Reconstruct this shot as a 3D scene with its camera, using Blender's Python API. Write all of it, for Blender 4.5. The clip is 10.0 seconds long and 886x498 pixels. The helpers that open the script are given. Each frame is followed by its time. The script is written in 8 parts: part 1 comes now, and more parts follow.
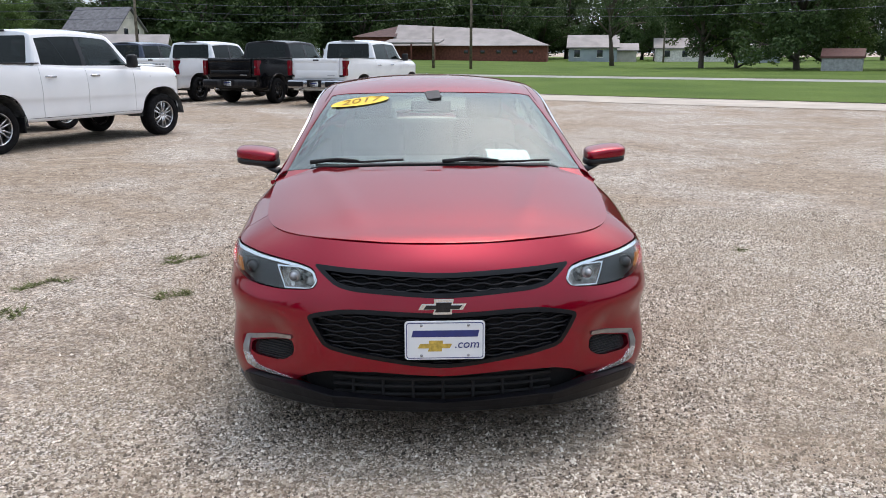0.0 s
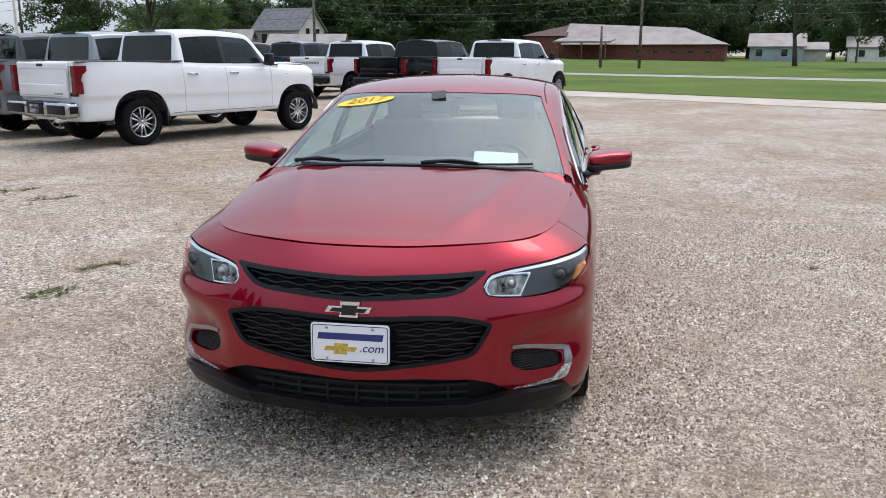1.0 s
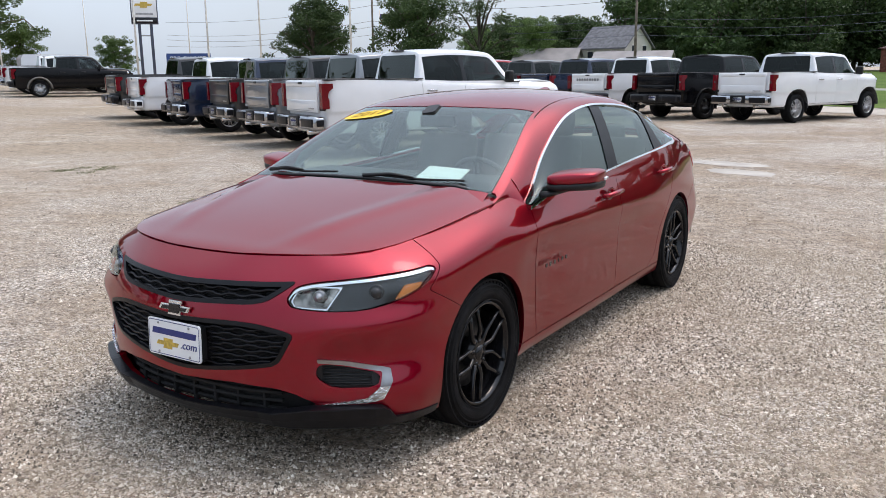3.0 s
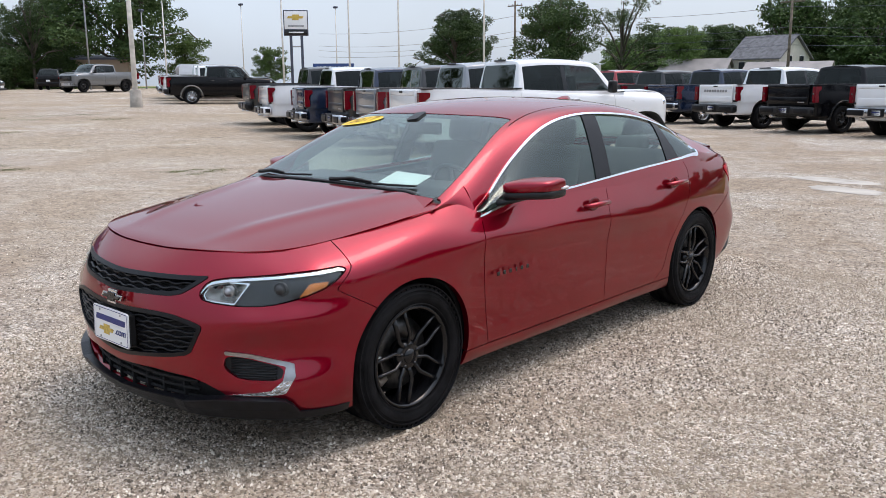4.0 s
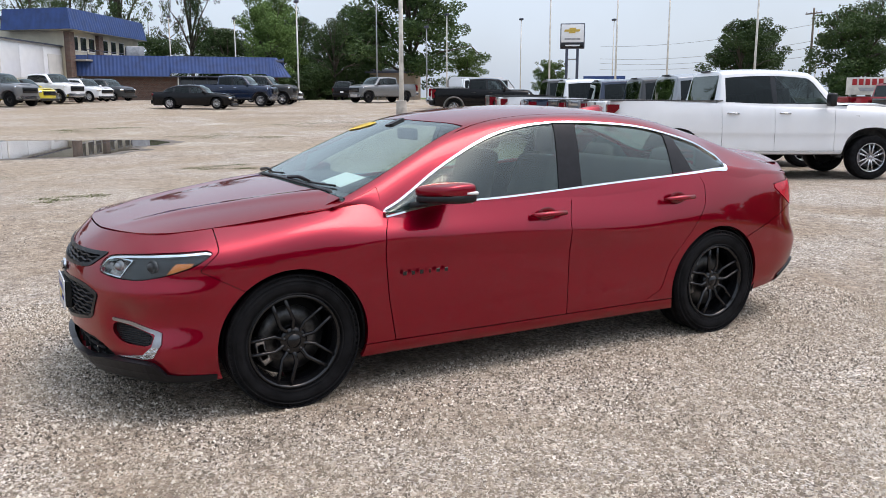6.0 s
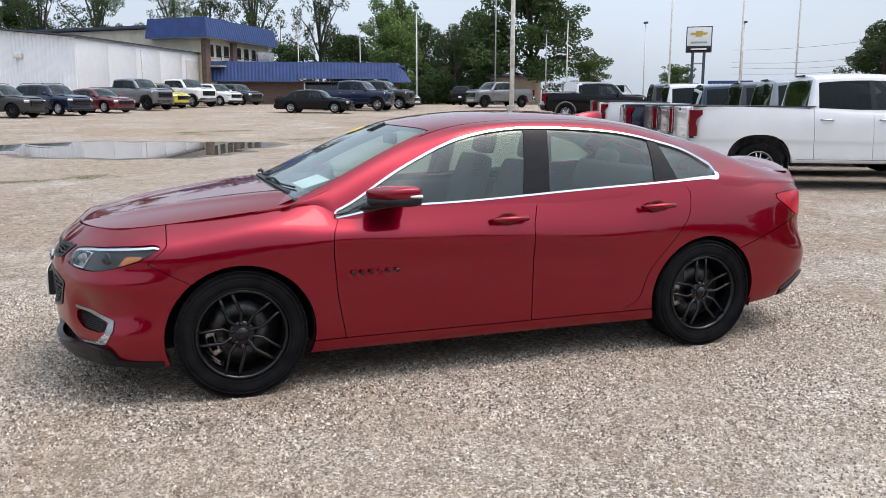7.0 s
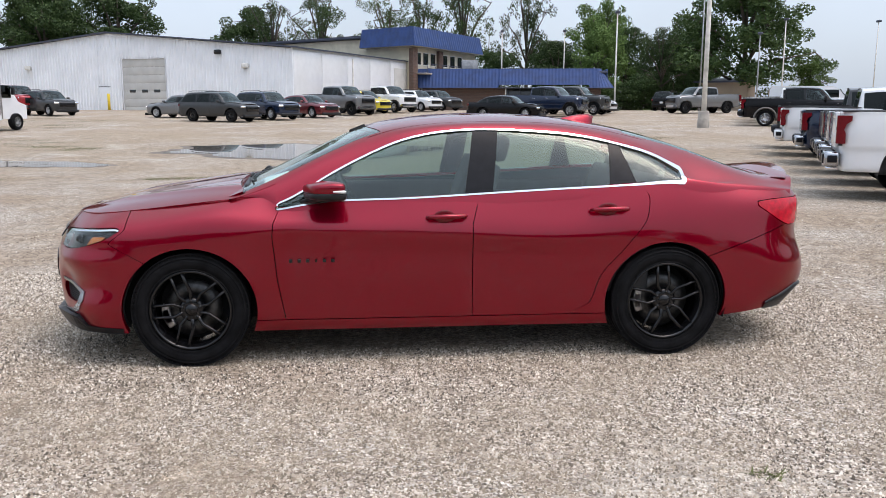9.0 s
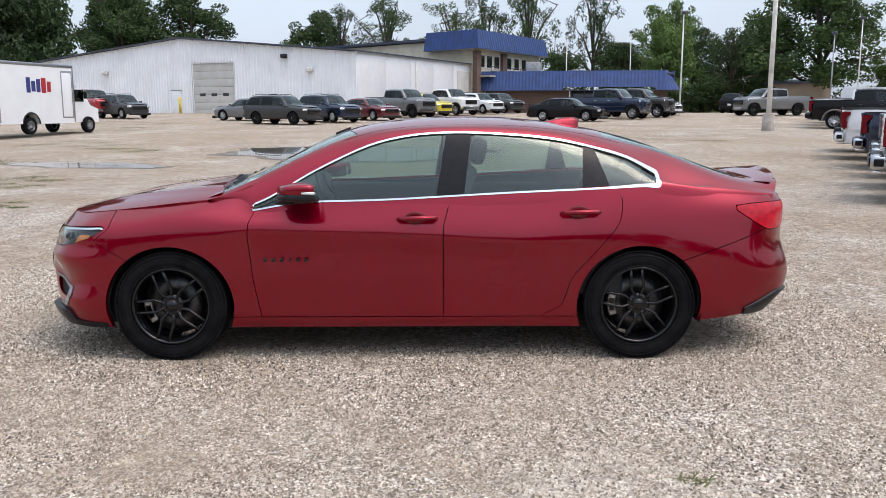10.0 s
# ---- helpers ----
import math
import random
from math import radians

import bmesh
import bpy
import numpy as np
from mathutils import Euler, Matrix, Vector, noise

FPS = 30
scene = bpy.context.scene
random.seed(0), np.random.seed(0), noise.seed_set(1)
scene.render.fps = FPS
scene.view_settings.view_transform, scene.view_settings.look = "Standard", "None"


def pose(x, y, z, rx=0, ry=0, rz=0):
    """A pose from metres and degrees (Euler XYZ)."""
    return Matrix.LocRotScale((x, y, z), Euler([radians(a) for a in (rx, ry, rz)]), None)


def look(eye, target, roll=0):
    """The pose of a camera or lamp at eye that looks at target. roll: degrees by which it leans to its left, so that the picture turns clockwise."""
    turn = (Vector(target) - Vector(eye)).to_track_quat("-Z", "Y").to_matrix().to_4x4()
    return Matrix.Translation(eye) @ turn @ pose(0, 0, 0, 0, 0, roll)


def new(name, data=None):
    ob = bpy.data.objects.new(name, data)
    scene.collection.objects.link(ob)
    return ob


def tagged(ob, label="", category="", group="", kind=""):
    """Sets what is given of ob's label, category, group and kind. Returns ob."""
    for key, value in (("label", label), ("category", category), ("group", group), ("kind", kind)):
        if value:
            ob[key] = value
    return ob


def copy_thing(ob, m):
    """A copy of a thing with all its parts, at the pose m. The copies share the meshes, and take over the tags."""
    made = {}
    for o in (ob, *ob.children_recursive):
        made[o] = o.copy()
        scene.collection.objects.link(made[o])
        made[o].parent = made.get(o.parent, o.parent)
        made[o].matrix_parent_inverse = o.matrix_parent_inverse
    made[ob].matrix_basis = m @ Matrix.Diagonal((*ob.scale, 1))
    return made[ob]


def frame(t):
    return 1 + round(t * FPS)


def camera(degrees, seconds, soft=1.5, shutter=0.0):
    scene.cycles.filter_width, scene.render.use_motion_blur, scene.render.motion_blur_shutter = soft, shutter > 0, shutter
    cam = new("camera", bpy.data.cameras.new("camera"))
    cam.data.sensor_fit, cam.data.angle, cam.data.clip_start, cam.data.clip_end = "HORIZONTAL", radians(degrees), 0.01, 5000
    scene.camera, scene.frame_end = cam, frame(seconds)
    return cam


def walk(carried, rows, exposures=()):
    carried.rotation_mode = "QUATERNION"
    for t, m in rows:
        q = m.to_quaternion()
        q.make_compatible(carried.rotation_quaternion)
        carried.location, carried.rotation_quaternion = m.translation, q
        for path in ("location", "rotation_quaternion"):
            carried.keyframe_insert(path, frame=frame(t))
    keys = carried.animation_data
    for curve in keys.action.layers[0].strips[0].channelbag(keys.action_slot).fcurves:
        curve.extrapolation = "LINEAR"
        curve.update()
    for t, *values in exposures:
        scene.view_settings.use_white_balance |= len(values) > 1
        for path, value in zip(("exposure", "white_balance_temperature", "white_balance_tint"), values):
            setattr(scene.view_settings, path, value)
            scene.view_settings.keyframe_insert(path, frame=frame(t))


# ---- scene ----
cam = camera(56.0, 10.0, soft=0.6)
PATH = [
    (0, (0.131, -0.118, 1.597), (0.048, 1.827, 1.139), -0.1),
    (0.5, (0.58, -0.029, 1.603), (0.298, 1.897, 1.143), 0.0),
    (1, (1.08, 0.095, 1.6), (0.605, 1.982, 1.14), 0.0),
    (1.5, (1.513, 0.316, 1.592), (0.848, 2.147, 1.137), -0.2),
    (2, (1.987, 0.529, 1.58), (1.135, 2.283, 1.136), -0.5),
    (2.5, (2.407, 0.751, 1.553), (1.387, 2.417, 1.122), -0.6),
    (3, (2.796, 0.983, 1.567), (1.628, 2.552, 1.151), -0.7),
    (4.5, (3.866, 1.877, 1.51), (2.332, 3.103, 1.131), -0.2),
    (5, (4.188, 2.2, 1.48), (2.554, 3.292, 1.11), -0.1),
    (5.5, (4.45, 2.581, 1.497), (2.727, 3.529, 1.134), -0.1),
    (7, (5.06, 3.817, 1.508), (3.162, 4.344, 1.161), 0.1),
    (7.5, (5.209, 4.205, 1.477), (3.278, 4.601, 1.137), 0.1),
    (8, (5.355, 4.576, 1.493), (3.402, 4.847, 1.155), 0.2),
    (8.5, (5.491, 4.954, 1.499), (3.525, 5.102, 1.164), 0.2),
    (9, (5.52, 5.305, 1.49), (3.548, 5.339, 1.156), 0.1),
    (9.5, (5.556, 5.639, 1.494), (3.584, 5.579, 1.165), 0.1),
    (10, (5.582, 5.876, 1.496), (3.614, 5.749, 1.168), 0.0),
]
walk(cam, [(t, look(eye, target, roll)) for t, eye, target, roll in PATH], [(0.0, -0.13, 7250, 17.0), (10.0, -0.13, 7250, 17.0)])

# ---- world and sun: a bright, hazy summer sky ----
SUN_EL, SUN_AZ = radians(65), radians(30)   # azimuth from +y towards +x
world = bpy.data.worlds.new("sky")
world.use_nodes = True
scene.world = world
wn, wl = world.node_tree.nodes, world.node_tree.links
bg = wn["Background"]
sky = wn.new("ShaderNodeTexSky")
sky.sky_type, sky.sun_disc = "NISHITA", False
sky.sun_elevation, sky.sun_rotation = SUN_EL, SUN_AZ
sky.dust_density, sky.air_density, sky.ozone_density = 3.0, 1.0, 1.0
haze = wn.new("ShaderNodeMix")
haze.data_type = "RGBA"
haze.inputs[0].default_value = 0.62
haze.inputs[7].default_value = (5.6, 7.2, 9.1, 1)
clouds = wn.new("ShaderNodeTexNoise")
clouds.inputs["Scale"].default_value = 2.2
clouds.inputs["Detail"].default_value = 5
cramp = wn.new("ShaderNodeMapRange")
cramp.inputs[1].default_value, cramp.inputs[2].default_value = 0.35, 0.7
cramp.inputs[3].default_value, cramp.inputs[4].default_value = 0.5, 0.78
wl.new(clouds.outputs["Fac"], cramp.inputs[0])
wl.new(cramp.outputs[0], haze.inputs[0])
wl.new(sky.outputs[0], haze.inputs[6])
wl.new(haze.outputs[2], bg.inputs[0])
# a hazy sky is brighter overhead than at the horizon
way, parts = wn.new("ShaderNodeTexCoord"), wn.new("ShaderNodeSeparateXYZ")
grade = wn.new("ShaderNodeMapRange")
grade.inputs[1].default_value, grade.inputs[2].default_value = 0.0, 1.0
grade.inputs[3].default_value, grade.inputs[4].default_value = 0.122, 0.240
wl.new(way.outputs["Generated"], parts.inputs[0])
wl.new(parts.outputs[2], grade.inputs[0])
# and brightest round the veiled sun
SUN_WAY = (math.sin(SUN_AZ) * math.cos(SUN_EL), math.cos(SUN_AZ) * math.cos(SUN_EL), math.sin(SUN_EL))
near_sun, glow, swell, total = wn.new("ShaderNodeVectorMath"), wn.new("ShaderNodeMath"), wn.new("ShaderNodeMath"), wn.new("ShaderNodeMath")
near_sun.operation, glow.operation, swell.operation, total.operation = "DOT_PRODUCT", "POWER", "MULTIPLY_ADD", "MULTIPLY"
near_sun.inputs[1].default_value = SUN_WAY
clamp = wn.new("ShaderNodeClamp")
glow.inputs[1].default_value = 6.0
swell.inputs[1].default_value, swell.inputs[2].default_value = 1.40, 1.12
wl.new(way.outputs["Generated"], near_sun.inputs[0])
wl.new(near_sun.outputs["Value"], clamp.inputs[0])
wl.new(clamp.outputs[0], glow.inputs[0])
wl.new(glow.outputs[0], swell.inputs[0])
wl.new(swell.outputs[0], total.inputs[0])
wl.new(grade.outputs[0], total.inputs[1])
wl.new(total.outputs[0], bg.inputs[1])
sun = new("sun", bpy.data.lights.new("sun", "SUN"))
sun.data.energy, sun.data.angle, sun.data.color = 0.60, radians(26), (1.0, 0.92, 0.80)
sun.matrix_world = look((0, 0, 30), (-math.sin(SUN_AZ) * math.cos(SUN_EL), -math.cos(SUN_AZ) * math.cos(SUN_EL), 30 - math.sin(SUN_EL)))


# ---- materials ----
def mat(name, col, rough=0.5, metal=0.0, vary=0.12, scale=6.0, bump=0.0, bscale=80.0, coat=0.0, col2=None, each=0.0, spec=0.5):
    """A surface with broad colour variation, fine grain and relief."""
    m = bpy.data.materials.new(name)
    m.use_nodes = True
    n, l = m.node_tree.nodes, m.node_tree.links
    b = n["Principled BSDF"]
    tc = n.new("ShaderNodeTexCoord")
    big, fine = n.new("ShaderNodeTexNoise"), n.new("ShaderNodeTexNoise")
    big.inputs["Scale"].default_value, big.inputs["Detail"].default_value = scale, 6
    fine.inputs["Scale"].default_value, fine.inputs["Detail"].default_value = bscale, 3
    l.new(tc.outputs["Object"], big.inputs["Vector"])
    l.new(tc.outputs["Object"], fine.inputs["Vector"])
    mix = n.new("ShaderNodeMix")
    mix.data_type = "RGBA"
    c2 = col2 or tuple(c * (1 - 2 * vary) for c in col)
    mix.inputs[6].default_value = (*[min(1, c * (1 + vary * 0.6)) for c in col], 1)
    mix.inputs[7].default_value = (*c2, 1)
    ramp = n.new("ShaderNodeMapRange")
    ramp.inputs[1].default_value, ramp.inputs[2].default_value = 0.32, 0.68
    l.new(big.outputs["Fac"], ramp.inputs[0])
    l.new(ramp.outputs[0], mix.inputs[0])
    last = mix.outputs[2]
    if each:
        oi = n.new("ShaderNodeObjectInfo")
        hsv = n.new("ShaderNodeHueSaturation")
        mr = n.new("ShaderNodeMapRange")
        mr.inputs[3].default_value, mr.inputs[4].default_value = 1 - each, 1 + each
        l.new(oi.outputs["Random"], mr.inputs[0])
        l.new(mr.outputs[0], hsv.inputs["Value"])
        l.new(last, hsv.inputs["Color"])
        last = hsv.outputs["Color"]
    l.new(last, b.inputs["Base Color"])
    rr = n.new("ShaderNodeMapRange")
    rr.inputs[3].default_value, rr.inputs[4].default_value = max(0.0, rough - 0.07 * min(1, rough * 3)), min(1, rough + 0.07 * min(1, rough * 3))
    l.new(fine.outputs["Fac"], rr.inputs[0])
    l.new(rr.outputs[0], b.inputs["Roughness"])
    b.inputs["Metallic"].default_value = metal
    b.inputs["Coat Weight"].default_value, b.inputs["Coat Roughness"].default_value, b.inputs["Coat IOR"].default_value = coat, 0.055, 1.5
    b.inputs["Specular IOR Level"].default_value = spec
    if bump:
        bp = n.new("ShaderNodeBump")
        bp.inputs["Strength"].default_value, bp.inputs["Distance"].default_value = min(1, bump), 0.01
        l.new(fine.outputs["Fac"], bp.inputs["Height"])
        l.new(bp.outputs[0], b.inputs["Normal"])
    return m


def glass(name, tint, gloss=1.0, ior=1.75, veil=0.0):
    """A pane: tinted see-through, with a mirror gloss that grows at grazing angles, and a pale film painted for sky
    glare.
    """
    m = bpy.data.materials.new(name)
    m.use_nodes = True
    n, l = m.node_tree.nodes, m.node_tree.links
    n.remove(n["Principled BSDF"])
    tr, gl, lw, pw, fr, mx = (n.new("ShaderNode" + k) for k in ("BsdfTransparent", "BsdfGlossy", "LayerWeight", "Math", "Math", "MixShader"))
    tr.inputs[0].default_value = (*tint, 1)
    gl.inputs[0].default_value, gl.inputs["Roughness"].default_value = (gloss * .90, gloss, gloss * .975, 1), 0.015
    # a thin pane mirrors alike from both sides
    f0 = 1.4 * ((ior - 1) / (ior + 1)) ** 2
    lw.inputs["Blend"].default_value = 0.5
    pw.operation, fr.operation = "POWER", "MULTIPLY_ADD"
    pw.inputs[1].default_value, fr.inputs[1].default_value, fr.inputs[2].default_value = 4.5, 1 - f0, f0
    l.new(lw.outputs["Facing"], pw.inputs[0])
    l.new(pw.outputs[0], fr.inputs[0])
    l.new(fr.outputs[0], mx.inputs[0])
    l.new(tr.outputs[0], mx.inputs[1])
    l.new(gl.outputs[0], mx.inputs[2])
    last = mx.outputs[0]
    # thin pale film that stands in for bright sky mirrored in the pane
    if veil:
        film, add, tc, ns, mr = (n.new("ShaderNode" + k) for k in ("BsdfDiffuse", "MixShader", "TexCoord", "TexNoise", "MapRange"))
        film.inputs[0].default_value = (0.74, 0.76, 0.75, 1)
        ns.inputs["Scale"].default_value, ns.inputs["Detail"].default_value = 3.0, 6
        mr.inputs[3].default_value, mr.inputs[4].default_value = veil * 0.8, veil * 1.2
        l.new(tc.outputs["Object"], ns.inputs["Vector"])
        l.new(ns.outputs["Fac"], mr.inputs[0])
        l.new(mr.outputs[0], add.inputs[0])
        l.new(last, add.inputs[1])
        l.new(film.outputs[0], add.inputs[2])
        last = add.outputs[0]
    l.new(last, n["Material Output"].inputs[0])
    return m


def paint(name, col, metal=0.0, rough=0.35, coat=1.0):
    return mat(name, col, rough, metal, 0.03, 1.5, 0.0, 400, coat)


M_RED = paint("crimson metallic paint", (0.265, 0.0006, 0.014), 0.85, 0.30)
M_RED.node_tree.nodes["Principled BSDF"].inputs["Coat Roughness"].default_value = 0.02
M_RED.node_tree.nodes["Principled BSDF"].inputs["Coat IOR"].default_value = 1.45
M_RED.node_tree.nodes["Principled BSDF"].inputs["Specular Tint"].default_value = (0.58, 0.14, 0.22, 1)
M_BLACK = mat("black plastic", (0.014, 0.014, 0.015), 0.42, 0, 0.2, 20, 0.12, 300, spec=0.3)
M_GLOSSBLACK = mat("gloss black", (0.006, 0.006, 0.007), 0.2, 0, 0.1, 10, 0, 100, 0.3, spec=0.3)
M_WHEELBLACK = mat("gloss black alloy", (0.006, 0.006, 0.007), 0.2, 0, 0.1, 10, 0, 100, 0.3, spec=0.25)
M_RIM = mat("machined alloy", (0.58, 0.58, 0.59), 0.28, 1, 0.1, 30)
M_RUBBER = mat("tyre rubber", (0.008, 0.008, 0.009), 0.7, 0, 0.35, 14, 0.3, 160, spec=0.12)
M_CHROME = mat("chrome", (0.75, 0.76, 0.78), 0.09, 1, 0.04, 10)
M_BUMPER = mat("bumper chrome", (0.44, 0.45, 0.47), 0.16, 1, 0.06, 10)
M_SATIN = mat("satin silver", (0.36, 0.36, 0.37), 0.32, 1, 0.1, 30)
M_LINER = mat("dark underbody and backing", (0.008, 0.008, 0.009), 0.9, 0, 0.3, 8)
M_GLASS = glass("lightly tinted car glass", (0.48, 0.60, 0.55), ior=1.55)
M_WINDSHIELD = glass("windshield glass with painted sky veil", (0.70, 0.83, 0.79), ior=1.62, veil=0.02)
M_LAMPBLACK = mat("lamp housing", (0.020, 0.020, 0.021), 0.3, 0, 0.2, 20)
M_LAMPGREY = mat("lamp projector", (0.16, 0.16, 0.16), 0.12, 0.6, 0.1, 20, coat=1.0)
M_REFLECTOR = mat("lamp reflector", (0.42, 0.40, 0.37), 0.22, 1, 0.5, 40, 0.5, 60)
M_SPARKLE = mat("faceted chrome", (0.66, 0.66, 0.67), 0.16, 1, 0.3, 60, 1.0, 120)
M_LIP = mat("black lip plastic", (0.007, 0.007, 0.009), 0.34, 0, 0.2, 20, 0.05, 300, spec=0.22)
M_LENS = glass("clear lamp lens", (0.93, 0.95, 0.95), ior=1.32)
M_DARKGLASS = glass("privacy glass", (0.05, 0.06, 0.065), ior=1.3)
M_AMBER = mat("amber reflector", (0.55, 0.19, 0.05), 0.2, 0, 0.1, 40, 0.3, 200, 0.5)
# also gives the painted dark of the sedan's handle cups
M_REDLENS = mat("red lamp lens", (0.15, 0.0015, 0.007), 0.22, 0, 0.15, 30, 0, 200, 0.25, spec=0.25)
M_TAIL = mat("bright red lamp lens", (0.52, 0.004, 0.020), 0.25, 0, 0.2, 30, 0, 200, 0.15, spec=0.3)
M_WHITEP = paint("white paint", (0.74, 0.75, 0.76), 0, 0.3)
M_SEAT = mat("grey seat cloth", (0.13, 0.13, 0.13), 0.85, 0, 0.15, 5)
M_HEADLINER = mat("pale grey headliner", (0.17, 0.17, 0.165), 0.9, 0, 0.08, 6)
M_DASH = mat("charcoal dashboard vinyl", (0.03, 0.031, 0.033), 0.7, 0, 0.12, 4)
M_YELLOW = mat("yellow sticker", (0.80, 0.54, 0.03), 0.5, 0, 0.05, 20)
M_YEARINK = mat("brown gold ink", (0.36, 0.17, 0.012), 0.5, 0, 0.1, 20)
M_PAPER = mat("white paper", (0.78, 0.79, 0.76), 0.7, 0, 0.05, 15)
M_NAVY = mat("dark blue print", (0.02, 0.03, 0.16), 0.5, 0, 0.1, 30)
M_GOLD = mat("gold print", (0.62, 0.42, 0.08), 0.4, 0.2, 0.2, 60)
M_DISC = mat("brake disc", (0.10, 0.10, 0.10), 0.45, 1, 0.3, 25)


# ---- shape tools ----
def curve(pts):
    """A smooth curve through rows of (t, values...)."""
    a = np.array(pts, float)
    t, y = a[:, 0], a[:, 1:]
    n, h = len(t), np.diff(t)
    m, r = np.eye(n), np.zeros_like(y)
    for i in range(1, n - 1):
        m[i, i - 1], m[i, i], m[i, i + 1] = h[i - 1], 2 * (h[i - 1] + h[i]), h[i]
        r[i] = 6 * ((y[i + 1] - y[i]) / h[i] - (y[i] - y[i - 1]) / h[i - 1])
    k = np.linalg.solve(m, r)

    def f(x):
        x = np.clip(np.asarray(x, float), t[0], t[-1])
        i = np.clip(np.searchsorted(t, x) - 1, 0, n - 2)
        u = ((t[i + 1] - x) / h[i])[..., None]
        w, q = 1 - u, (h[i] ** 2 / 6)[..., None]
        return u * y[i] + w * y[i + 1] + ((u ** 3 - u) * k[i] + (w ** 3 - w) * k[i + 1]) * q
    return f


def tame(pts):
    """A curve through rows of (t, values...) that never overshoots."""
    a = np.array(pts, float)
    t, y = a[:, 0], a[:, 1:]
    h = np.diff(t)
    d = np.diff(y, axis=0) / h[:, None]
    m = np.zeros_like(y)
    p = d[:-1] * d[1:]
    s = d[:-1] + d[1:]
    m[1:-1] = np.where(p > 0, 2 * p / np.where(np.abs(s) < 1e-9, 1, s), 0)

    def f(x):
        x = np.clip(np.asarray(x, float), t[0], t[-1])
        i = np.clip(np.searchsorted(t, x) - 1, 0, len(t) - 2)
        u, q = ((x - t[i]) / h[i])[..., None], h[i][..., None]
        return (2 * u ** 3 - 3 * u ** 2 + 1) * y[i] + (u ** 3 - 2 * u ** 2 + u) * q * m[i] + (3 * u ** 2 - 2 * u ** 3) * y[i + 1] + (u ** 3 - u ** 2) * q * m[i + 1]
    return f


def line(pts):
    a = np.array(pts, float)
    return lambda x: np.interp(x, a[:, 0], a[:, 1])


def soften(poly, times=2):
    """Corners cut off a closed outline."""
    p = np.array(poly, float)
    for _ in range(times):
        q = np.roll(p, -1, 0)
        p = np.stack([0.8 * p + 0.2 * q, 0.2 * p + 0.8 * q], 1).reshape(-1, 2)
    return p


def outline(x, y, poly):
    """Signed distance to a closed outline, negative inside."""
    p = np.array(poly, float)
    q = np.roll(p, -1, 0)
    best = np.full(x.shape, 1e9)
    inside = np.zeros(x.shape, bool)
    for (ax, ay), (bx_, by_) in zip(p, q):
        ex, ey = bx_ - ax, by_ - ay
        k = np.clip(((x - ax) * ex + (y - ay) * ey) / (ex * ex + ey * ey + 1e-12), 0, 1)
        best = np.minimum(best, np.hypot(x - ax - k * ex, y - ay - k * ey))
        if ey:
            inside ^= ((ay > y) != (by_ > y)) & (x < ex * (y - ay) / ey + ax)
    return np.where(inside, -best, best)


